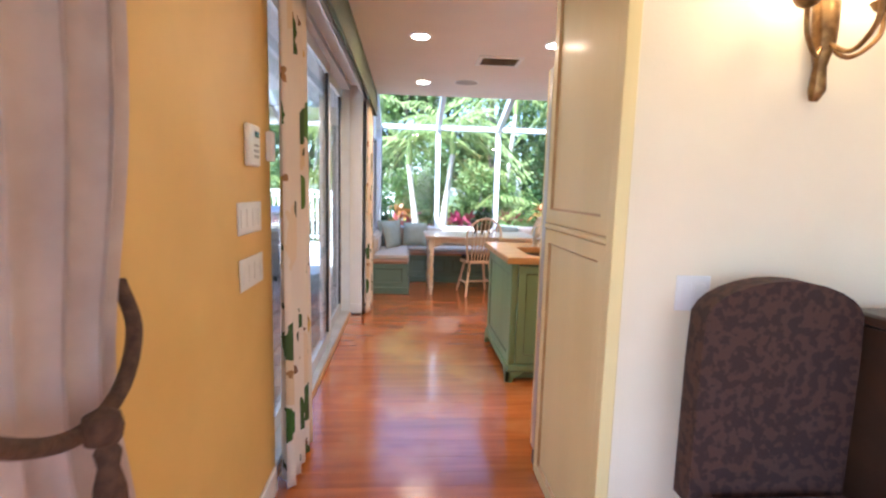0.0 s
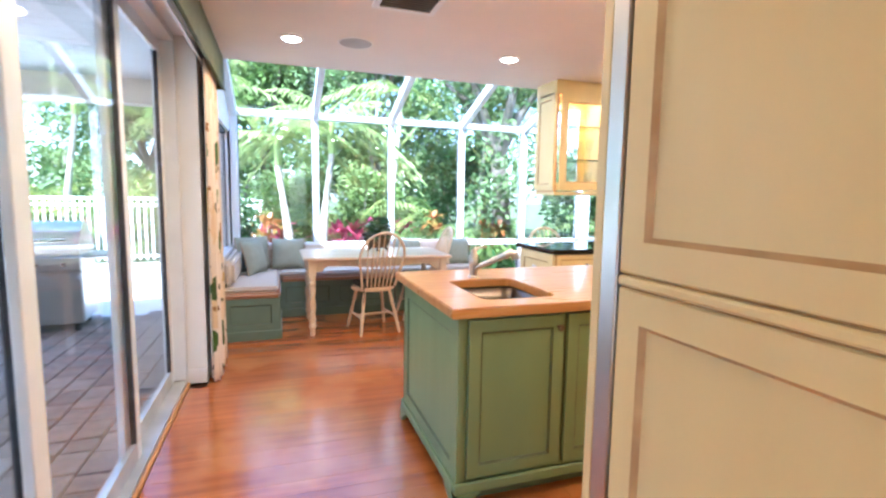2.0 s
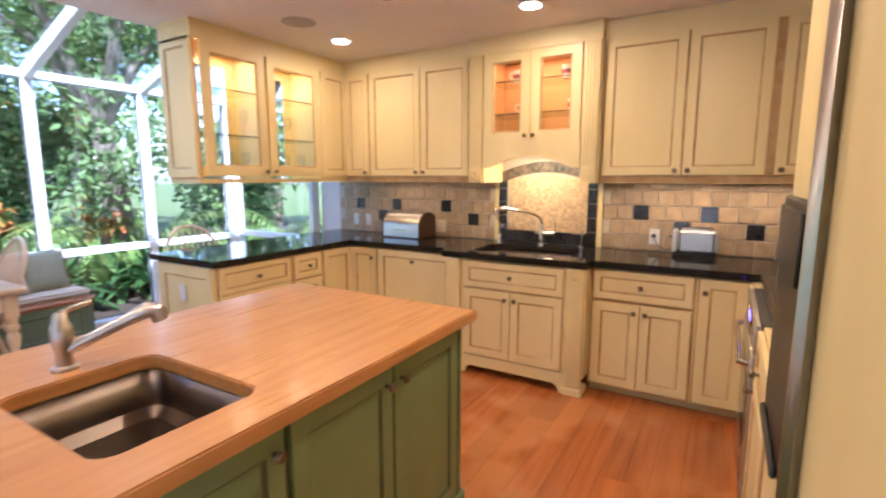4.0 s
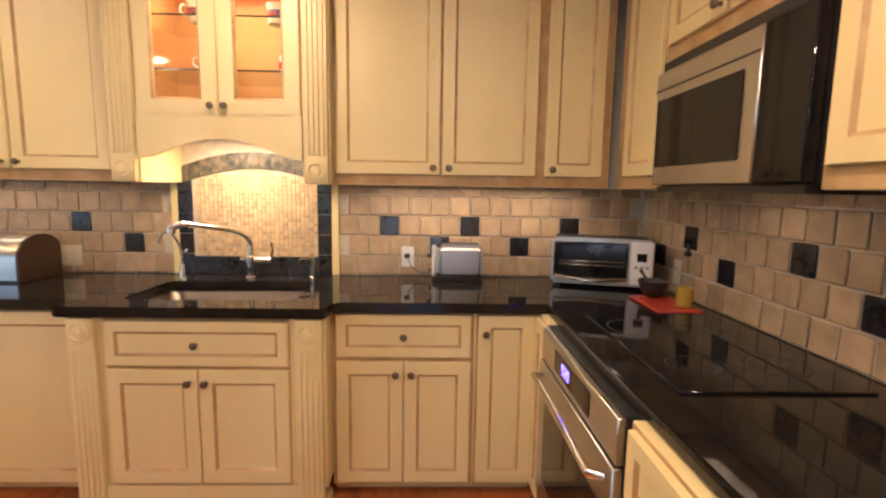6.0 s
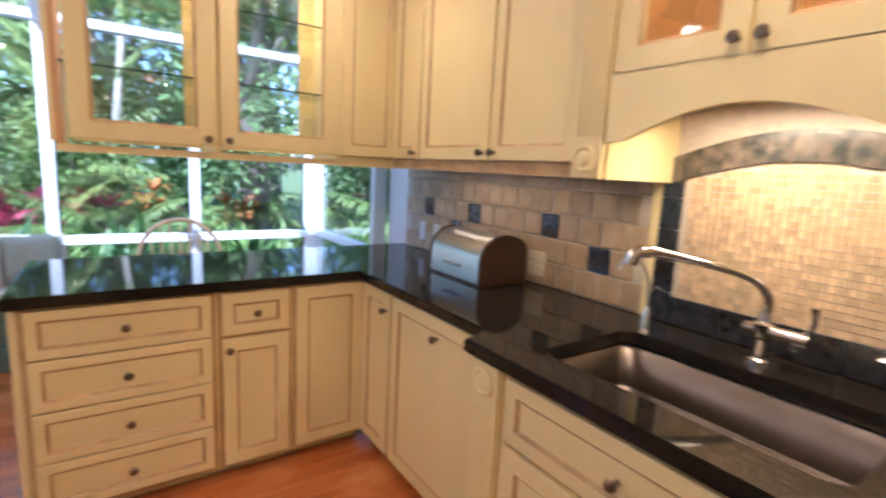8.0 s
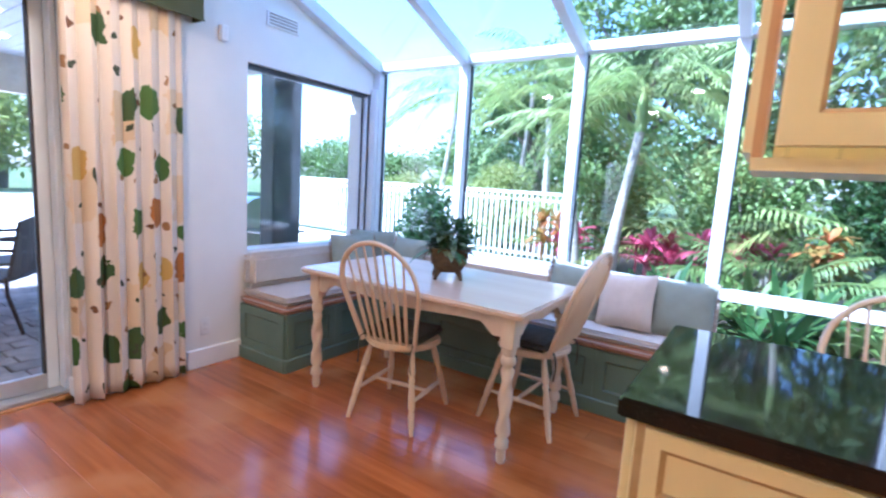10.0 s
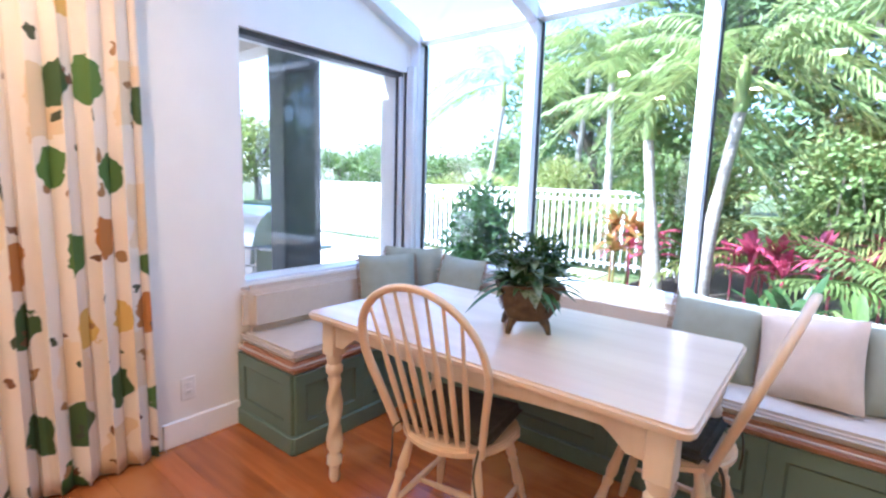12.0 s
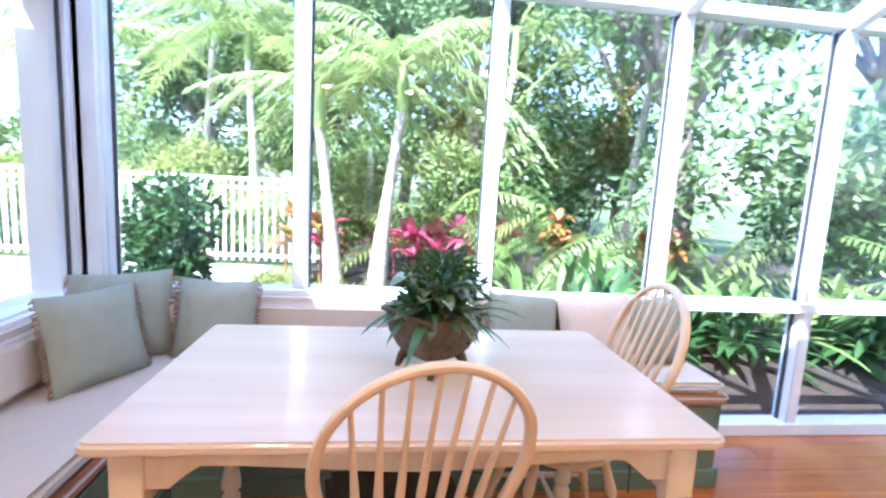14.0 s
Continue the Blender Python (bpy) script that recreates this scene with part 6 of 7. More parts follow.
# ---- dining room side ----
def parsons_chair():
    t = thing("dining_chair", pose(0.985, 1.20, 0), "high-backed dining chair in brown damask against the wall", "chair")
    w = 0.25
    top = [(-w, 0.45), (w, 0.45), (w * 1.0, 0.9), (w * 0.98, 1.04)] + [(w * 0.93 * math.cos(a), 1.06 + 0.085 * math.sin(a) ** 1.4) for a in [math.pi * k / 12 for k in range(1, 12)]] + [(-w * 0.98, 1.04), (-w, 0.9)]
    bm = prism(B(), top, [], lambda u, v, d: Vector((u, d, v)), -0.04, 0.04)
    part("backrest", bm, "damask", t)
    part("seat", box(B(), -0.24, 0.24, -0.52, -0.05, 0.36, 0.50, 0.03, seg=3), "damask", t)
    for x in (-0.20, 0.20):
        for y in (-0.48, 0.0):
            part("leg", lathe(B(), [(0.018, 0), (0.022, 0.05), (0.028, 0.36)], 12, pose(x, y, 0)), "dark_wood", t)


parsons_chair()
sb = thing("sideboard", pose(1.81, 1.0, 0), "dark wooden cabinet against the cream wall", "cabinet")
part("body", slab(-0.55, 0.55, -0.22, 0.22, 0.08, 1.01, 0.006), "dark_wood", sb)
part("top", slab(-0.57, 0.57, -0.24, 0.24, 1.011, 1.05, 0.008), "dark_wood", sb)
for a in (-0.52, 0.01):
    part("door", door_mesh(0.51, 0.82, fw=0.07), ("dark_wood", "dark_wood"), sb, "", pose(a, -0.242, 0.14), smooth=False)
for x in (-0.5, 0.5):
    for y in (-0.18, 0.18):
        part("foot", lathe(B(), [(0.03, 0), (0.04, 0.08)], 12, pose(x, y, 0)), "dark_wood", sb)


def sconce():
    t = thing("wall_sconce", pose(1.123, HY - 0.022, 1.885), "antique brass wall sconce with curled arms, lit", "wall lamp")
    part("back_plate", tube(B(), [(0, -0.02, -0.20), (0, -0.03, -0.17), (0, -0.03, -0.10), (0, -0.035, -0.03), (0, -0.03, 0.08), (0, -0.02, 0.2)], [0.012, 0.024, 0.018, 0.032, 0.036, 0.02], 12), "brass_old", t)
    for s in (-1, 0, 1):
        a = [(0, -0.03, -0.02), (s * 0.05, -0.07 - (0.06 if s == 0 else 0), -0.08), (s * 0.11, -0.10 - (0.10 if s == 0 else 0), -0.03), (s * 0.12, -0.10 - (0.11 if s == 0 else 0), 0.05)]
        arm = part("arm", tube(B(), bez(a, 6), 0.007, 8), "brass_old", t)
        e = Vector(a[-1])
        part("cup", lathe(B(), [(0.008, -0.01), (0.026, 0.0), (0.038, 0.02), (0.034, 0.022), (0.012, 0.006)], 14, Matrix.Translation(e)), "brass_old", arm)
        part("candle", lathe(B(), [(0.011, 0.004), (0.011, 0.09)], 12, Matrix.Translation(e)), "porcelain", arm)
        part("bulb", lathe(B(), [(0.006, 0.09), (0.014, 0.105), (0.012, 0.125), (0.003, 0.15)], 12, Matrix.Translation(e)), "bulb_glow", arm)
        d = bpy.data.lights.new("sconce_lamp", "POINT")
        d.energy, d.color, d.shadow_soft_size = 1.0, (1.0, 0.68, 0.32), 0.03
        lp = new("sconce_lamp", d)
        lp.location = Vector((1.123, HY - 0.022, 1.885)) + e + Vector((0, -0.02, 0.20))


sconce()


# ---- outside ----
structure("ground", slab(-90, 90, -60, 120, -0.3, -0.075), "lawn", "green lawn and planting ground", "ground")
structure("pool_deck", slab(-22, -0.95, 7.7, 12.6, -0.074, -0.05), "deck_stone", "pale stone deck in bright daylight", "pavement")
structure("west_deck", slab(-24, -5.62, -10, 7.69, -0.074, -0.05), "deck_stone", "pale stone pool deck in bright daylight", "pavement")
structure("garden_bed", slab(-0.4, 12, 7.62, 16, -0.074, -0.055), "soil", "dark mulch of the planting bed", "ground")
structure("lanai_ceiling", slab(-5.1, -0.92, 0.4, 6.95, 2.46, 2.62), "lanai_board", "white boarded ceiling of the covered patio", "ceiling")
bd = B()
for k in range(44):
    box(bd, -5.05, -0.93, 0.45 + 0.146 * k, 0.45 + 0.146 * k + 0.138, 2.452, 2.462)
structure("lanai_ceiling_boards", bd, "lanai_board", "white ceiling boards of the covered patio", "ceiling")
structure("lanai_beam", slab(-5.1, -0.92, 6.72, 6.90, 2.22, 2.45), "stucco", "beam at the edge of the covered patio", "beam")
structure("lanai_header", slab(-4.75, -4.6, 0.4, 6.71, 2.05, 2.45), "stucco", "beam over the screened opening of the patio", "beam")
structure("house_wall", slab(-5.1, -0.92, 0.25, 0.4, 0, 2.62), "stucco", "stucco house wall at the end of the patio", "wall")
for x, y, w in ((-4.68, 6.8, 0.16), (-4.68, 3.35, 0.10), (-4.68, 0.5, 0.16)):
    solo("patio_post", slab(x - w / 2, x + w / 2, y - w / 2, y + w / 2, -0.05, 2.2 if y > 6 else 2.05, 0.01), "trim_white" if w > .12 else "dark_wood", "square post of the covered patio", "post", "patio posts")
solo("patio_post", slab(-1.16, -0.98, 6.66, 6.95, -0.05, 2.215, 0.01), "lanai_post", "dark painted patio post close outside the window", "post", "patio posts")


def patio_light(x, y):
    t = thing("patio_light", pose(x, y, 2.452), "round recessed light in the patio ceiling", "ceiling light", "patio ceiling lights")
    part("lamp", lathe(B(), [(0.08, -0.008), (0.08, -0.002)], 20), "lamp_glow", t)


for x, y in ((-2.0, 4.3), (-2.6, 5.3), (-3.6, 5.6)):
    patio_light(x, y)


def patio_chair():
    t = thing("patio_chair", Matrix(), "brown metal patio armchair with a woven back", "chair", "patio chairs")
    part("seat", box(B(), -0.24, 0.24, -0.24, 0.24, 0.40, 0.43, 0.012), "wicker", t)
    bk = [(-0.24, 0.45), (0.24, 0.45), (0.25, 0.86)] + [(0.25 - 0.05 * k, 0.88 + 0.035 * math.sin(math.pi * k / 10)) for k in range(11)] + [(-0.25, 0.86)]
    part("backrest", prism(B(), bk, [], lambda u, v, d: Vector((u, d - 0.26 - 0.22 * (v - 0.45), v)), -0.012, 0.012), "wicker", t)
    for s in (-1, 1):
        part("arm", tube(B(), bez([(s * 0.25, -0.30, 0.66), (s * 0.29, -0.05, 0.66), (s * 0.29, 0.2, 0.64), (s * 0.27, 0.25, 0.5)], 5), 0.014, 8), "iron_brown", t)
        part("front_leg", tube(B(), bez([(s * 0.27, 0.25, 0.52), (s * 0.25, 0.22, 0.3), (s * 0.26, 0.28, 0.0)], 5), 0.014, 8), "iron_brown", t)
        part("back_leg", tube(B(), [(s * 0.24, -0.24, 0.45), (s * 0.23, -0.24, 0.3), (s * 0.25, -0.34, 0.0)], 0.014, 8), "iron_brown", t)
    return t


PZ = -0.022
pc = patio_chair()
pc.matrix_basis = pose(-2.62, 5.22, PZ, 0, 0, 138)
for x, y, a in ((-3.3, 5.55, 178), (-4.0, 5.05, 232), (-3.75, 3.95, -40), (-2.55, 4.15, 58)):
    copy_thing(pc, pose(x, y, PZ, 0, 0, a))
pt = thing("patio_table", pose(-3.2, 4.62, PZ), "round brown metal patio table with a dark top", "table")
part("tabletop", lathe(B(), [(0.60, 0.70), (0.62, 0.705), (0.62, 0.725), (0.60, 0.73)], 36), "black_glass", pt)
part("rim", lathe(B(), [(0.61, 0.695), (0.632, 0.70), (0.632, 0.728), (0.622, 0.735)], 36), "iron_brown", pt)
for k in range(4):
    a = math.pi / 4 + k * math.pi / 2
    part("leg", tube(B(), bez([(0.3 * math.cos(a), 0.3 * math.sin(a), 0.70), (0.18 * math.cos(a), 0.18 * math.sin(a), 0.35), (0.42 * math.cos(a), 0.42 * math.sin(a), 0.0)], 5), 0.022, 8), "iron_brown", pt)


def grill():
    t = thing("barbecue_grill", pose(-2.35, 7.25, PZ - 0.02, 0, 0, 6), "stainless gas barbecue grill on casters", "barbecue")
    part("cart", slab(-0.55, 0.35, -0.28, 0.28, 0.10, 0.78, 0.01), "steel", t)
    for a in (-0.54, -0.095):
        d = part("door", slab(a, a + 0.435, -0.302, -0.282, 0.14, 0.62, 0.006), "steel", t)
        part("handle", tube(B(), [(a + (0.39 if a < -.3 else 0.04), -0.33, 0.42), (a + (0.39 if a < -.3 else 0.04), -0.33, 0.58)], 0.01, 8), "chrome", d)
    part("control_panel", box(B(), -0.55, 0.35, -0.33, -0.28, 0.64, 0.78, 0.01), "steel", t)
    for k in range(4):
        part("dial", lathe(B(), [(0.028, 0), (0.022, 0.03)], 14, pose(-0.44 + 0.22 * k, -0.331, 0.71, 90)), "chrome", t)
    arc = [(-0.30, 0.79)] + [(-0.30 * math.cos(a) + 0.0, 0.79 + 0.33 * math.sin(a)) for a in [math.pi * k / 12 for k in range(1, 12)]] + [(0.30, 0.79)]
    part("lid", prism(B(), arc, [], lambda u, v, d: Vector((d, u, v)), -0.54, 0.34), "steel", t)
    part("lid_handle", tube(B(), [(-0.45, -0.34, 0.95), (0.25, -0.34, 0.95)], 0.014, 10), "chrome", t)
    part("side_shelf", slab(0.36, 0.72, -0.26, 0.26, 0.76, 0.79, 0.008), "steel", t)
    part("side_shelf", slab(-0.92, -0.56, -0.26, 0.26, 0.76, 0.79, 0.008), "steel", t)
    for x in (-0.48, 0.28):
        for y in (-0.22, 0.22):
            part("caster", lathe(B(), [(0.04, -0.02), (0.045, 0), (0.04, 0.02)], 14, pose(x, y, 0.047, 0, 90)), "black_plastic", t)
            part("caster_stem", slab(x - 0.012, x + 0.012, y - 0.012, y + 0.012, 0.06, 0.10), "steel", t)


grill()


def railing(x0, x1, y, z0, z1, step):
    t = thing("fence", pose(0, y, 0), "white picket railing along the deck", "fence", "white railings")
    part("top_rail", slab(x0, x1, -0.04, 0.04, z1 - 0.05, z1, 0.006), "trim_white", t)
    part("mid_rail", slab(x0, x1, -0.03, 0.03, z1 - 0.18, z1 - 0.14, 0.004), "trim_white", t)
    part("bottom_rail", slab(x0, x1, -0.03, 0.03, z0 + 0.08, z0 + 0.13, 0.004), "trim_white", t)
    me = mesh_of("picket", slab(-0.02, 0.02, -0.015, 0.015, z0 + 0.02, z1 - 0.05), "trim_white")
    n = int((x1 - x0) / step)
    for k in range(n + 1):
        part("picket", me, None, t, "", pose(x0 + k * step, 0, 0))


railing(-9.0, 0.3, 12.9, -0.05, 1.28, 0.125)


def palm(x, y, height, lean, seed, fronds=16, length=2.0, r0=0.10):
    rp = random.Random(seed)
    t = thing("palm_tree", pose(x, y, -0.06), "slender pale-trunked palm with arching feather fronds", "palm tree", "garden palms")
    pts = bez([(0, 0, 0), (lean[0] * 0.3, lean[1] * 0.3, height * 0.4), (lean[0], lean[1], height)], 10)
    part("trunk", tube(B(), pts, [r0 * (1.35 - 0.75 * min(1, k / len(pts) * 1.5)) * (1 + 0.05 * (k % 2)) for k in range(len(pts))], 10), "palm_bark", t)
    top = pts[-1]
    part("crownshaft", tube(B(), [top, top + Vector((0, 0, 0.35)), top + Vector((0, 0, 0.6))], [r0 * 0.75, r0 * 0.7, r0 * 0.3], 10), "leaf_palm", t)
    part("crown", frond_mesh("crown", [(top + Vector((0, 0, 0.5)), rp.uniform(0, 6.28), rp.uniform(-0.1, 1.2), length * rp.uniform(0.8, 1.15), rp.uniform(0.5, 1.0)) for _ in range(fronds)], rp), None, t)


def frond_mesh(name, specs, rp, mat="leaf_palm", leaflets=34, leaf=0.42):
    V, F = [], []
    for base, head, rise, ln, droop in specs:
        h = Vector((math.cos(head), math.sin(head), 0))
        s = Vector((-h.y, h.x, 0))
        prev = None
        for k in range(leaflets + 1):
            u = k / leaflets
            p = base + h * ln * u * math.cos(rise * (1 - 0.3 * u)) + Vector((0, 0, ln * (math.sin(rise) * u - droop * u * u)))
            if prev is not None:
                i = len(V)
                V += [prev + Vector((0, 0, 0.012)), p + Vector((0, 0, 0.01)), p - Vector((0, 0, 0.006)), prev - Vector((0, 0, 0.008))]
                F.append((i, i + 1, i + 2, i + 3))
            prev = p
            if u < 0.12:
                continue
            q = leaf * ln / 2.0 * (math.sin(math.pi * (0.1 + 0.85 * u)) ** 0.7)
            for sd in (-1, 1):
                d = (s * sd + h * (0.5 + 0.5 * u) + Vector((0, 0, rp.uniform(-0.75, -0.1)))).normalized()
                tip = p + d * q * rp.uniform(0.8, 1.1)
                mid = p + d * q * 0.5
                w = h * 0.016 * (ln / 1.6)
                i = len(V)
                V += [p - w * 0.4, mid - w, tip - Vector((0, 0, q * 0.25)), mid + w]
                F.append((i, i + 1, i + 2, i + 3))
    return from_np(name, np.array([tuple(v) for v in V]), np.array(F), mat)


palm(0.12, 11.2, 2.0, (-0.22, 0.1), 1, 20, 1.6, 0.10)
palm(0.66, 11.0, 2.25, (0.24, 0.1), 2, 20, 1.7, 0.10)
palm(-1.6, 14.2, 3.4, (-0.2, 0.2), 3, 16, 2.2)
palm(2.6, 13.6, 3.6, (0.3, 0.1), 4, 16, 2.2)
palm(4.6, 12.6, 3.4, (0.2, -0.2), 5, 16, 2.1)
palm(-4.8, 14.6, 3.2, (0.3, 0.2), 6, 16, 2.2)
palm(-3.2, 16.0, 4.2, (0.2, 0.2), 7, 16, 2.3)


def fan_clump(x, y, n, ln, seed, mat="leaf_mid", label="clump of arching green palm fronds"):
    rp = random.Random(seed)
    t = thing("palm_clump", pose(x, y, -0.06), label, "palm", "low palm clumps")
    specs = [(Vector((rp.uniform(-.15, .15), rp.uniform(-.15, .15), rp.uniform(0, .3))), rp.uniform(0, 6.28), rp.uniform(0.7, 1.35), ln * rp.uniform(0.7, 1.2), rp.uniform(0.3, 0.7)) for _ in range(n)]
    part("fronds", frond_mesh("fronds", specs, rp, mat, 28, 0.36), None, t)


for x, y, n, ln, s, mt in ((1.7, 12.3, 16, 2.0, 1, "leaf_yellow"), (2.5, 11.0, 14, 1.5, 2, "leaf_mid"), (3.6, 11.8, 16, 2.0, 3, "leaf_mid"), (-0.6, 13.6, 16, 2.4, 4, "leaf_palm"),
                           (1.1, 14.6, 18, 3.0, 5, "leaf_palm"), (3.0, 15.2, 18, 3.0, 6, "leaf_mid"), (5.4, 11.2, 14, 2.0, 7, "leaf_palm"), (-2.6, 13.9, 18, 2.6, 8, "leaf_yellow"),
                           (-6.5, 14.5, 18, 2.6, 9, "leaf_yellow"), (-5.3, 15.8, 18, 2.8, 10, "leaf_palm"), (6.2, 8.6, 14, 1.8, 11, "leaf_mid")):
    fan_clump(x, y, n, ln, s, mt)


def rosette(x, y, n, ln, w, seed, mat, name, label, category, z=0.0, stalks=1):
    rp = random.Random(seed)
    t = thing(name, pose(x, y, -0.06), label, category, category + "s of the garden")
    bm = B()
    for s in range(stalks):
        ox, oy, oz = rp.uniform(-.3, .3) * (stalks > 1), rp.uniform(-.25, .25) * (stalks > 1), z * rp.uniform(0.6, 1.1)
        if z:
            tube(bm, [(ox, oy, 0), (ox, oy, oz)], 0.014, 6)
        for k in range(n):
            blade(bm, (ox, oy, oz), rp.uniform(0, 6.28), ln * rp.uniform(0.7, 1.2), w * rp.uniform(0.7, 1.2), rp.uniform(0.3, 1.4), rp.uniform(0.2, 0.8), 6)
    part("leaves", bm, mat, t)


for x, y, s in ((1.35, 11.2, 1), (1.75, 11.5, 2), (-0.25, 11.9, 3), (1.05, 12.0, 4), (2.4, 11.9, 12)):
    rosette(x, y, 15, 0.5, 0.045, s, "leaf_pink", "ti_plant", "pink-leaved ti plant in the bed", "ti plant", 0.68, 4)
for x, y, s in ((-0.35, 11.3, 5), (4.2, 10.6, 6), (3.1, 11.4, 7)):
    rosette(x, y, 13, 0.4, 0.05, s, "leaf_orange", "croton", "orange and green croton bush", "croton", 0.9, 5)
for k, (x, y) in enumerate(((2.2, 9.3), (2.7, 8.9), (3.2, 9.4), (3.7, 8.8), (4.2, 9.3), (4.8, 8.7), (5.1, 7.6), (5.3, 6.8), (4.9, 6.3), (2.9, 10.1), (3.9, 10.2), (1.7, 9.9), (5.6, 9.6))):
    rosette(x, y, 22, 0.95, 0.045, 20 + k, "leaf_dark" if k % 2 else "leaf_mid", "strap_plant", "broad strap-leaved green plant", "strap plant", 0.12, 3)
for k, (x, y) in enumerate(((0.0, 10.1), (0.5, 9.8), (0.9, 10.2), (1.3, 10.0), (-0.4, 10.4), (1.9, 10.6), (0.3, 10.7))):
    rosette(x, y, 26, 0.5, 0.012, 50 + k, "leaf_yellow", "grass_tuft", "tuft of bright arching grass leaves", "grass tuft", 0.0, 4)


def shrub(x, y, rx, rz, n, leaf, seed, mat, label="round green garden shrub", trunk=0.3):
    t = thing("shrub", pose(x, y, -0.06), label, "shrub", "garden shrubs")
    st = B()
    rp = random.Random(seed)
    for k in range(5):
        tube(st, [(0, 0, 0), (rp.uniform(-.3, .3) * rx, rp.uniform(-.3, .3) * rx, trunk + rz * 0.6), (rp.uniform(-.6, .6) * rx, rp.uniform(-.6, .6) * rx, trunk + rz * 1.2)], [0.02, 0.014, 0.006], 6)
    part("stems", st, "grey_bark", t)
    Vs, Fs, o = [], [], 0
    for k in range(7):
        c = (rp.uniform(-.5, .5) * rx, rp.uniform(-.5, .5) * rx, trunk + rz + rp.uniform(-.55, .55) * rz)
        V, F = leaf_cloud(n // 7, (rx * 0.55, rx * 0.55, rz * 0.55), c, leaf, leaf * 0.28, seed * 10 + k)
        Vs.append(V)
        Fs.append(F + o)
        o += len(V)
    part("foliage", from_np("foliage", np.concatenate(Vs), np.concatenate(Fs), mat), None, t)


shrub(-0.62, 8.55, 0.40, 0.5, 3200, 0.075, 1, "leaf_dark", "bushy green shrub close to the window", 0.35)
shrub(-0.2, 9.3, 0.45, 0.25, 2200, 0.06, 2, "leaf_yellow", "low bright green shrub", 0.05)
shrub(0.1, 12.6, 0.8, 0.8, 4500, 0.10, 3, "leaf_mid")
shrub(2.0, 13.2, 1.0, 1.1, 5000, 0.12, 4, "leaf_mid")
shrub(4.6, 13.9, 1.2, 1.4, 6000, 0.13, 5, "leaf_dark")
shrub(6.4, 10.6, 1.1, 1.2, 5000, 0.12, 6, "leaf_dark")
shrub(7.2, 7.2, 1.2, 1.3, 5000, 0.12, 7, "leaf_dark")
shrub(-2.9, 14.4, 1.0, 1.0, 4500, 0.11, 8, "leaf_yellow")
shrub(-5.6, 13.9, 1.0, 0.9, 4500, 0.11, 9, "leaf_yellow")


def tree(x, y, h, r, n, leaf, seed, mat="leaf_wood", trunk=0.16, label="tall leafy tree behind the garden"):
    rp = random.Random(seed)
    t = thing("tree", pose(x, y, -0.06), label, "tree", "background trees")
    bm = B()
    tips = []
    fork = Vector((rp.uniform(-.3, .3), rp.uniform(-.3, .3), h * 0.42))
    tube(bm, bez([(0, 0, 0), fork * 0.5 + Vector((0.1, 0, 0)), fork], 5), [trunk * (1.3 - 0.05 * k) for k in range(11)], 9)
    for k in range(7):
        a = 2 * math.pi * k / 7 + rp.uniform(-.4, .4)
        e = Vector((r * 0.75 * math.cos(a), r * 0.75 * math.sin(a), h * rp.uniform(0.6, 0.98)))
        tube(bm, bez([fork, fork.lerp(e, 0.5) + Vector((0, 0, 0.3)), e], 5), [trunk * (0.62 - 0.05 * k) for k in range(11)], 7)
        tips.append(e)
    part("trunk", bm, "grey_bark", t)
    Vs, Fs, o = [], [], 0
    blobs = tips + [tp.lerp(Vector((0, 0, h * 0.8)), rp.uniform(.3, .8)) + Vector((rp.uniform(-.6, .6), rp.uniform(-.6, .6), rp.uniform(-.8, .5))) for tp in tips] + \
        [Vector((rp.uniform(-1, 1) * r, rp.uniform(-1, 1) * r, h * rp.uniform(0.22, 0.5))) for _ in range(5)]
    for k, c in enumerate(blobs):
        sp = r * rp.uniform(0.32, 0.55)
        V, F = leaf_cloud(n // len(blobs), (sp, sp, sp * 0.75), tuple(c), leaf, leaf * 0.27, seed * 100 + k)
        Vs.append(V)
        Fs.append(F + o)
        o += len(V)
    part("crown", from_np("crown", np.concatenate(Vs), np.concatenate(Fs), mat), None, t)


for k, (x, y, h, r) in enumerate(((-0.5, 17.5, 6.0, 2.3), (3.0, 17.0, 7.5, 2.6), (6.0, 15.5, 8.0, 2.8), (9.0, 12.5, 8.0, 2.8), (-4.0, 19.0, 5.5, 2.4), (9.5, 8.0, 7.5, 2.8), (4.8, 20.0, 9.0, 3.0), (1.2, 20.5, 8.0, 2.8), (10.5, 4.0, 7.0, 2.6))):
    tree(x, y, h, r, 11000, 0.20, 30 + k, "leaf_wood" if k % 3 else "leaf_mid")
tree(4.4, 10.9, 5.5, 1.8, 5000, 0.16, 61, "leaf_wood", 0.19, "pale-trunked forking tree near the sunroom")
for k in range(9):
    tree(-44 + 5.2 * k, 42 + 2.5 * math.sin(k * 2.1), 4.4 + 0.8 * math.sin(k * 1.7), 3.0, 2600, 0.42, 80 + k, "leaf_mid", 0.2, "distant tree across the water")
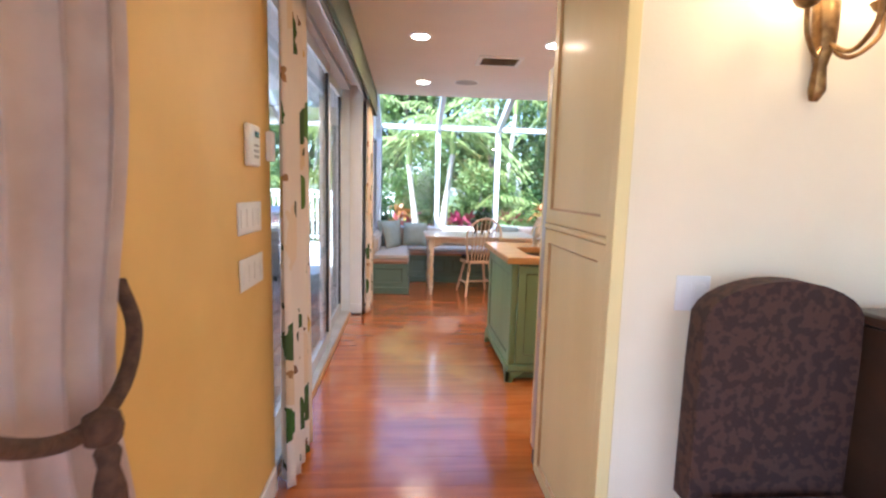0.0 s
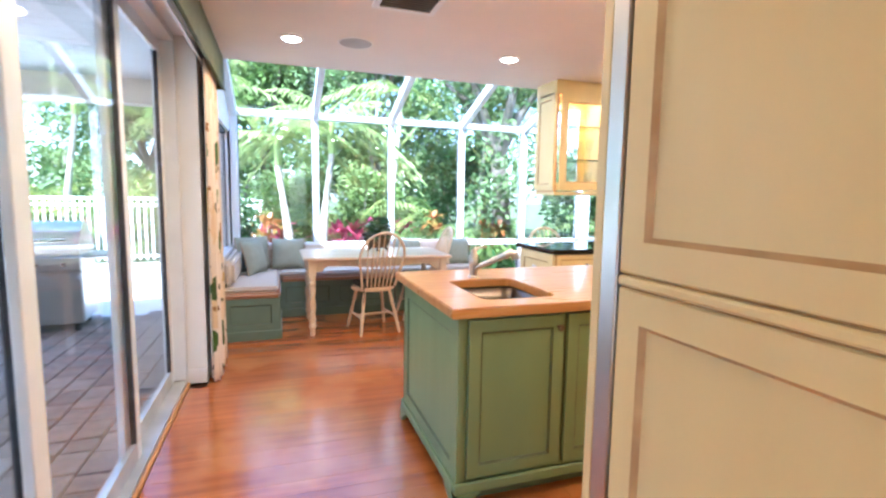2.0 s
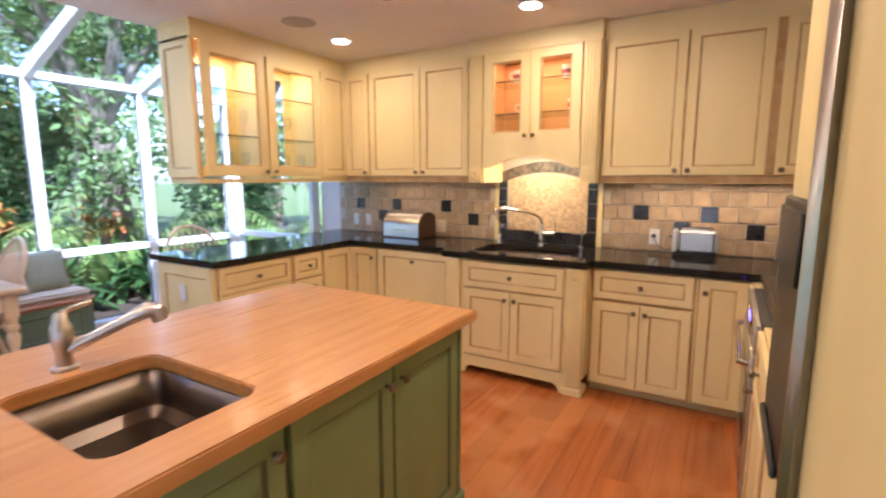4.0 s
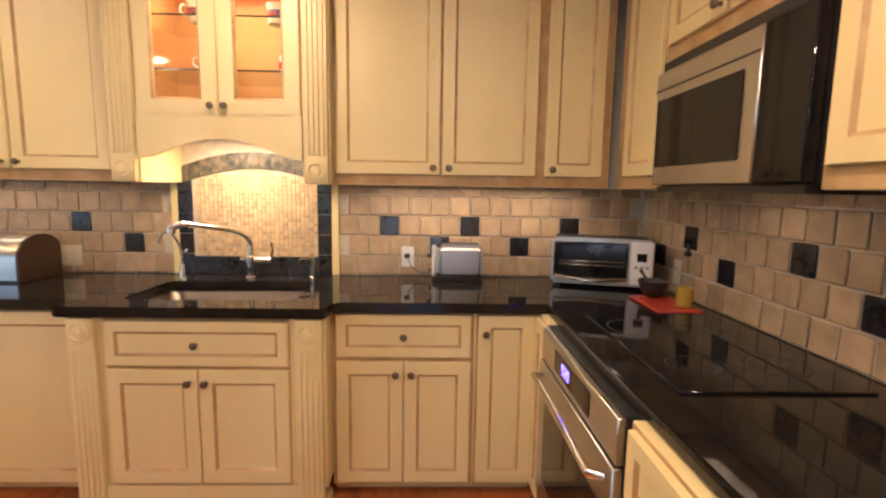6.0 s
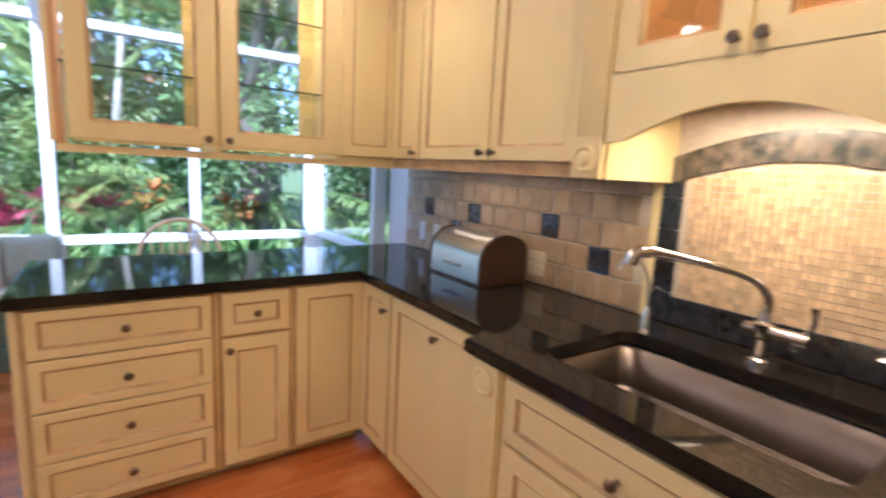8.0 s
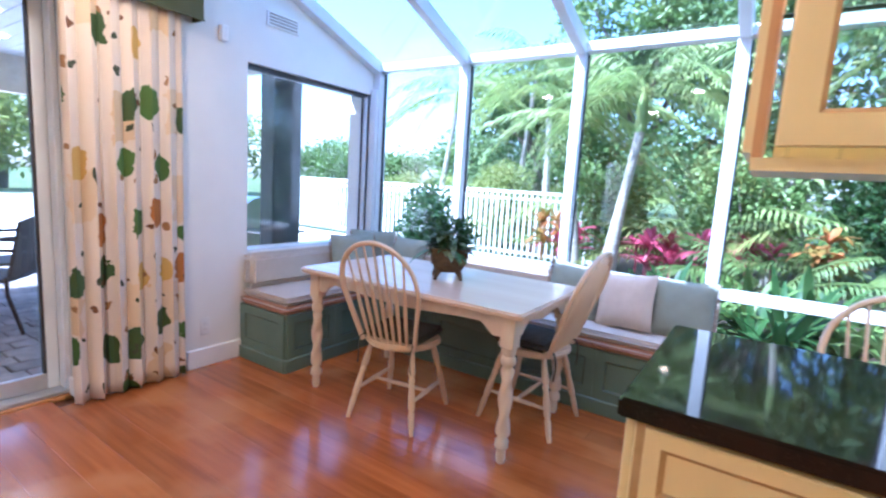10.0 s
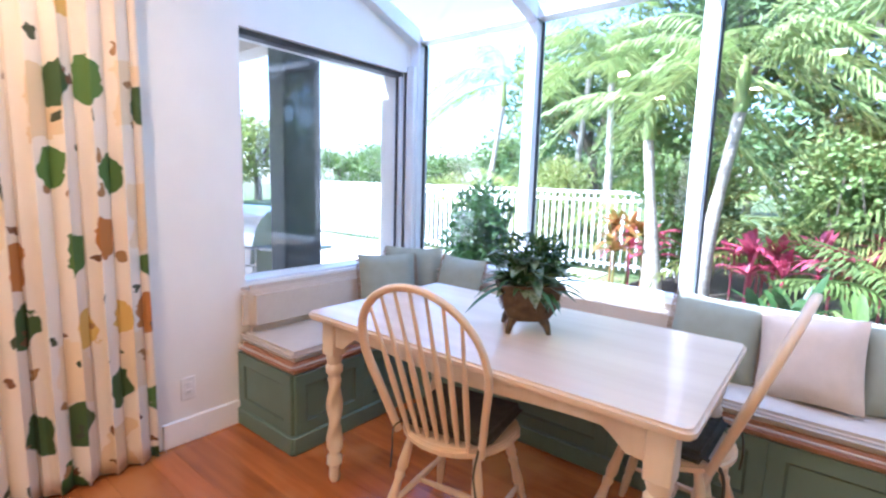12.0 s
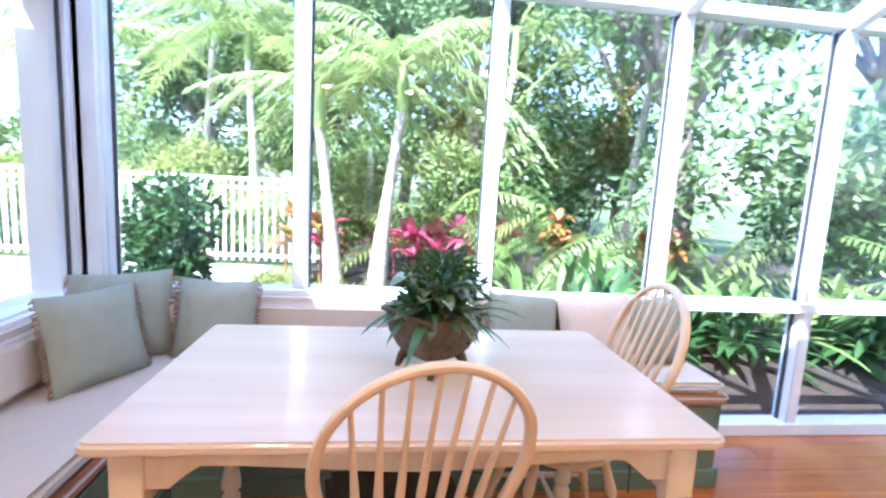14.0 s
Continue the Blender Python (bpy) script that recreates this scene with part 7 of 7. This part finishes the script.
for k in range(6):
    tree(-24 - 2 * (k % 2), -4 + 5.0 * k, 4.6, 2.8, 2600, 0.38, 95 + k, "leaf_yellow", 0.2, "sunlit tree beyond the patio")


# ---- floor planks, tiles and pavers ----
def planks():
    fl = structure("floor", slab(-0.79, EX, -3.2, NY - 0.04, -0.0205, -0.0195), "joint_dark", "glossy orange wide-plank pine floor", "floor")
    rp = random.Random(21)
    meshes = {}
    y = -3.2
    while y < NY - 0.06:
        w = rp.choice((0.11, 0.14, 0.17))
        x = -0.72 if y < 5.0 else -0.605
        while x < EX - 0.01:
            ln = min(rp.choice((1.5, 1.9, 2.4, 2.9)), EX - x)
            if EX - x - ln < 0.5:
                ln = EX - x
            key = (round(ln, 2), round(min(w, NY - 0.045 - y), 3))
            if key not in meshes:
                meshes[key] = mesh_of("plank", slab(0.0006, key[0] - 0.0006, 0.0004, key[1] - 0.0004, -0.019, 0, 0.0005), "plank", False)
            part("plank", meshes[key], None, fl, "", pose(x, y, 0))
            x += ln
        y += w


planks()
backsplash()


def pavers():
    pv = structure("patio", slab(-5.6, -0.91, 0.4, 7.7, -0.07, -0.045), "sand", "grey brown concrete paver patio", "pavement")
    rp = random.Random(31)
    px, py = 0.165, 0.235
    meshes = [mesh_of("paver", slab(-px / 2 + 0.004, px / 2 - 0.004, -k / 2 + 0.004, k / 2 - 0.004, -0.045, 0, 0.007), "paver_stone") for k in (py, py * 0.68)]
    rest = B()
    n = 0
    col = 0
    x = -0.91 - px / 2
    while x > -5.5:
        y = 0.5 + rp.uniform(0, 0.2)
        while y < 7.55:
            k = rp.choice((0, 0, 1))
            ln = (py, py * 0.68)[k]
            z = -0.024 + rp.uniform(-0.003, 0.003)
            near = (x > -2.6 and 3.4 < y < 7.0)
            if near and n < 300:
                part("paver", meshes[k], None, pv, "", pose(x, y + ln / 2, z))
                n += 1
            else:
                box(rest, x - px / 2 + 0.004, x + px / 2 - 0.004, y + 0.004, y + ln - 0.004, z - 0.03, z)
            y += ln
        x -= px
    tagged(part("paver_field", rest, "paver_rest", pv, smooth=False), kind="stuff")


pavers()
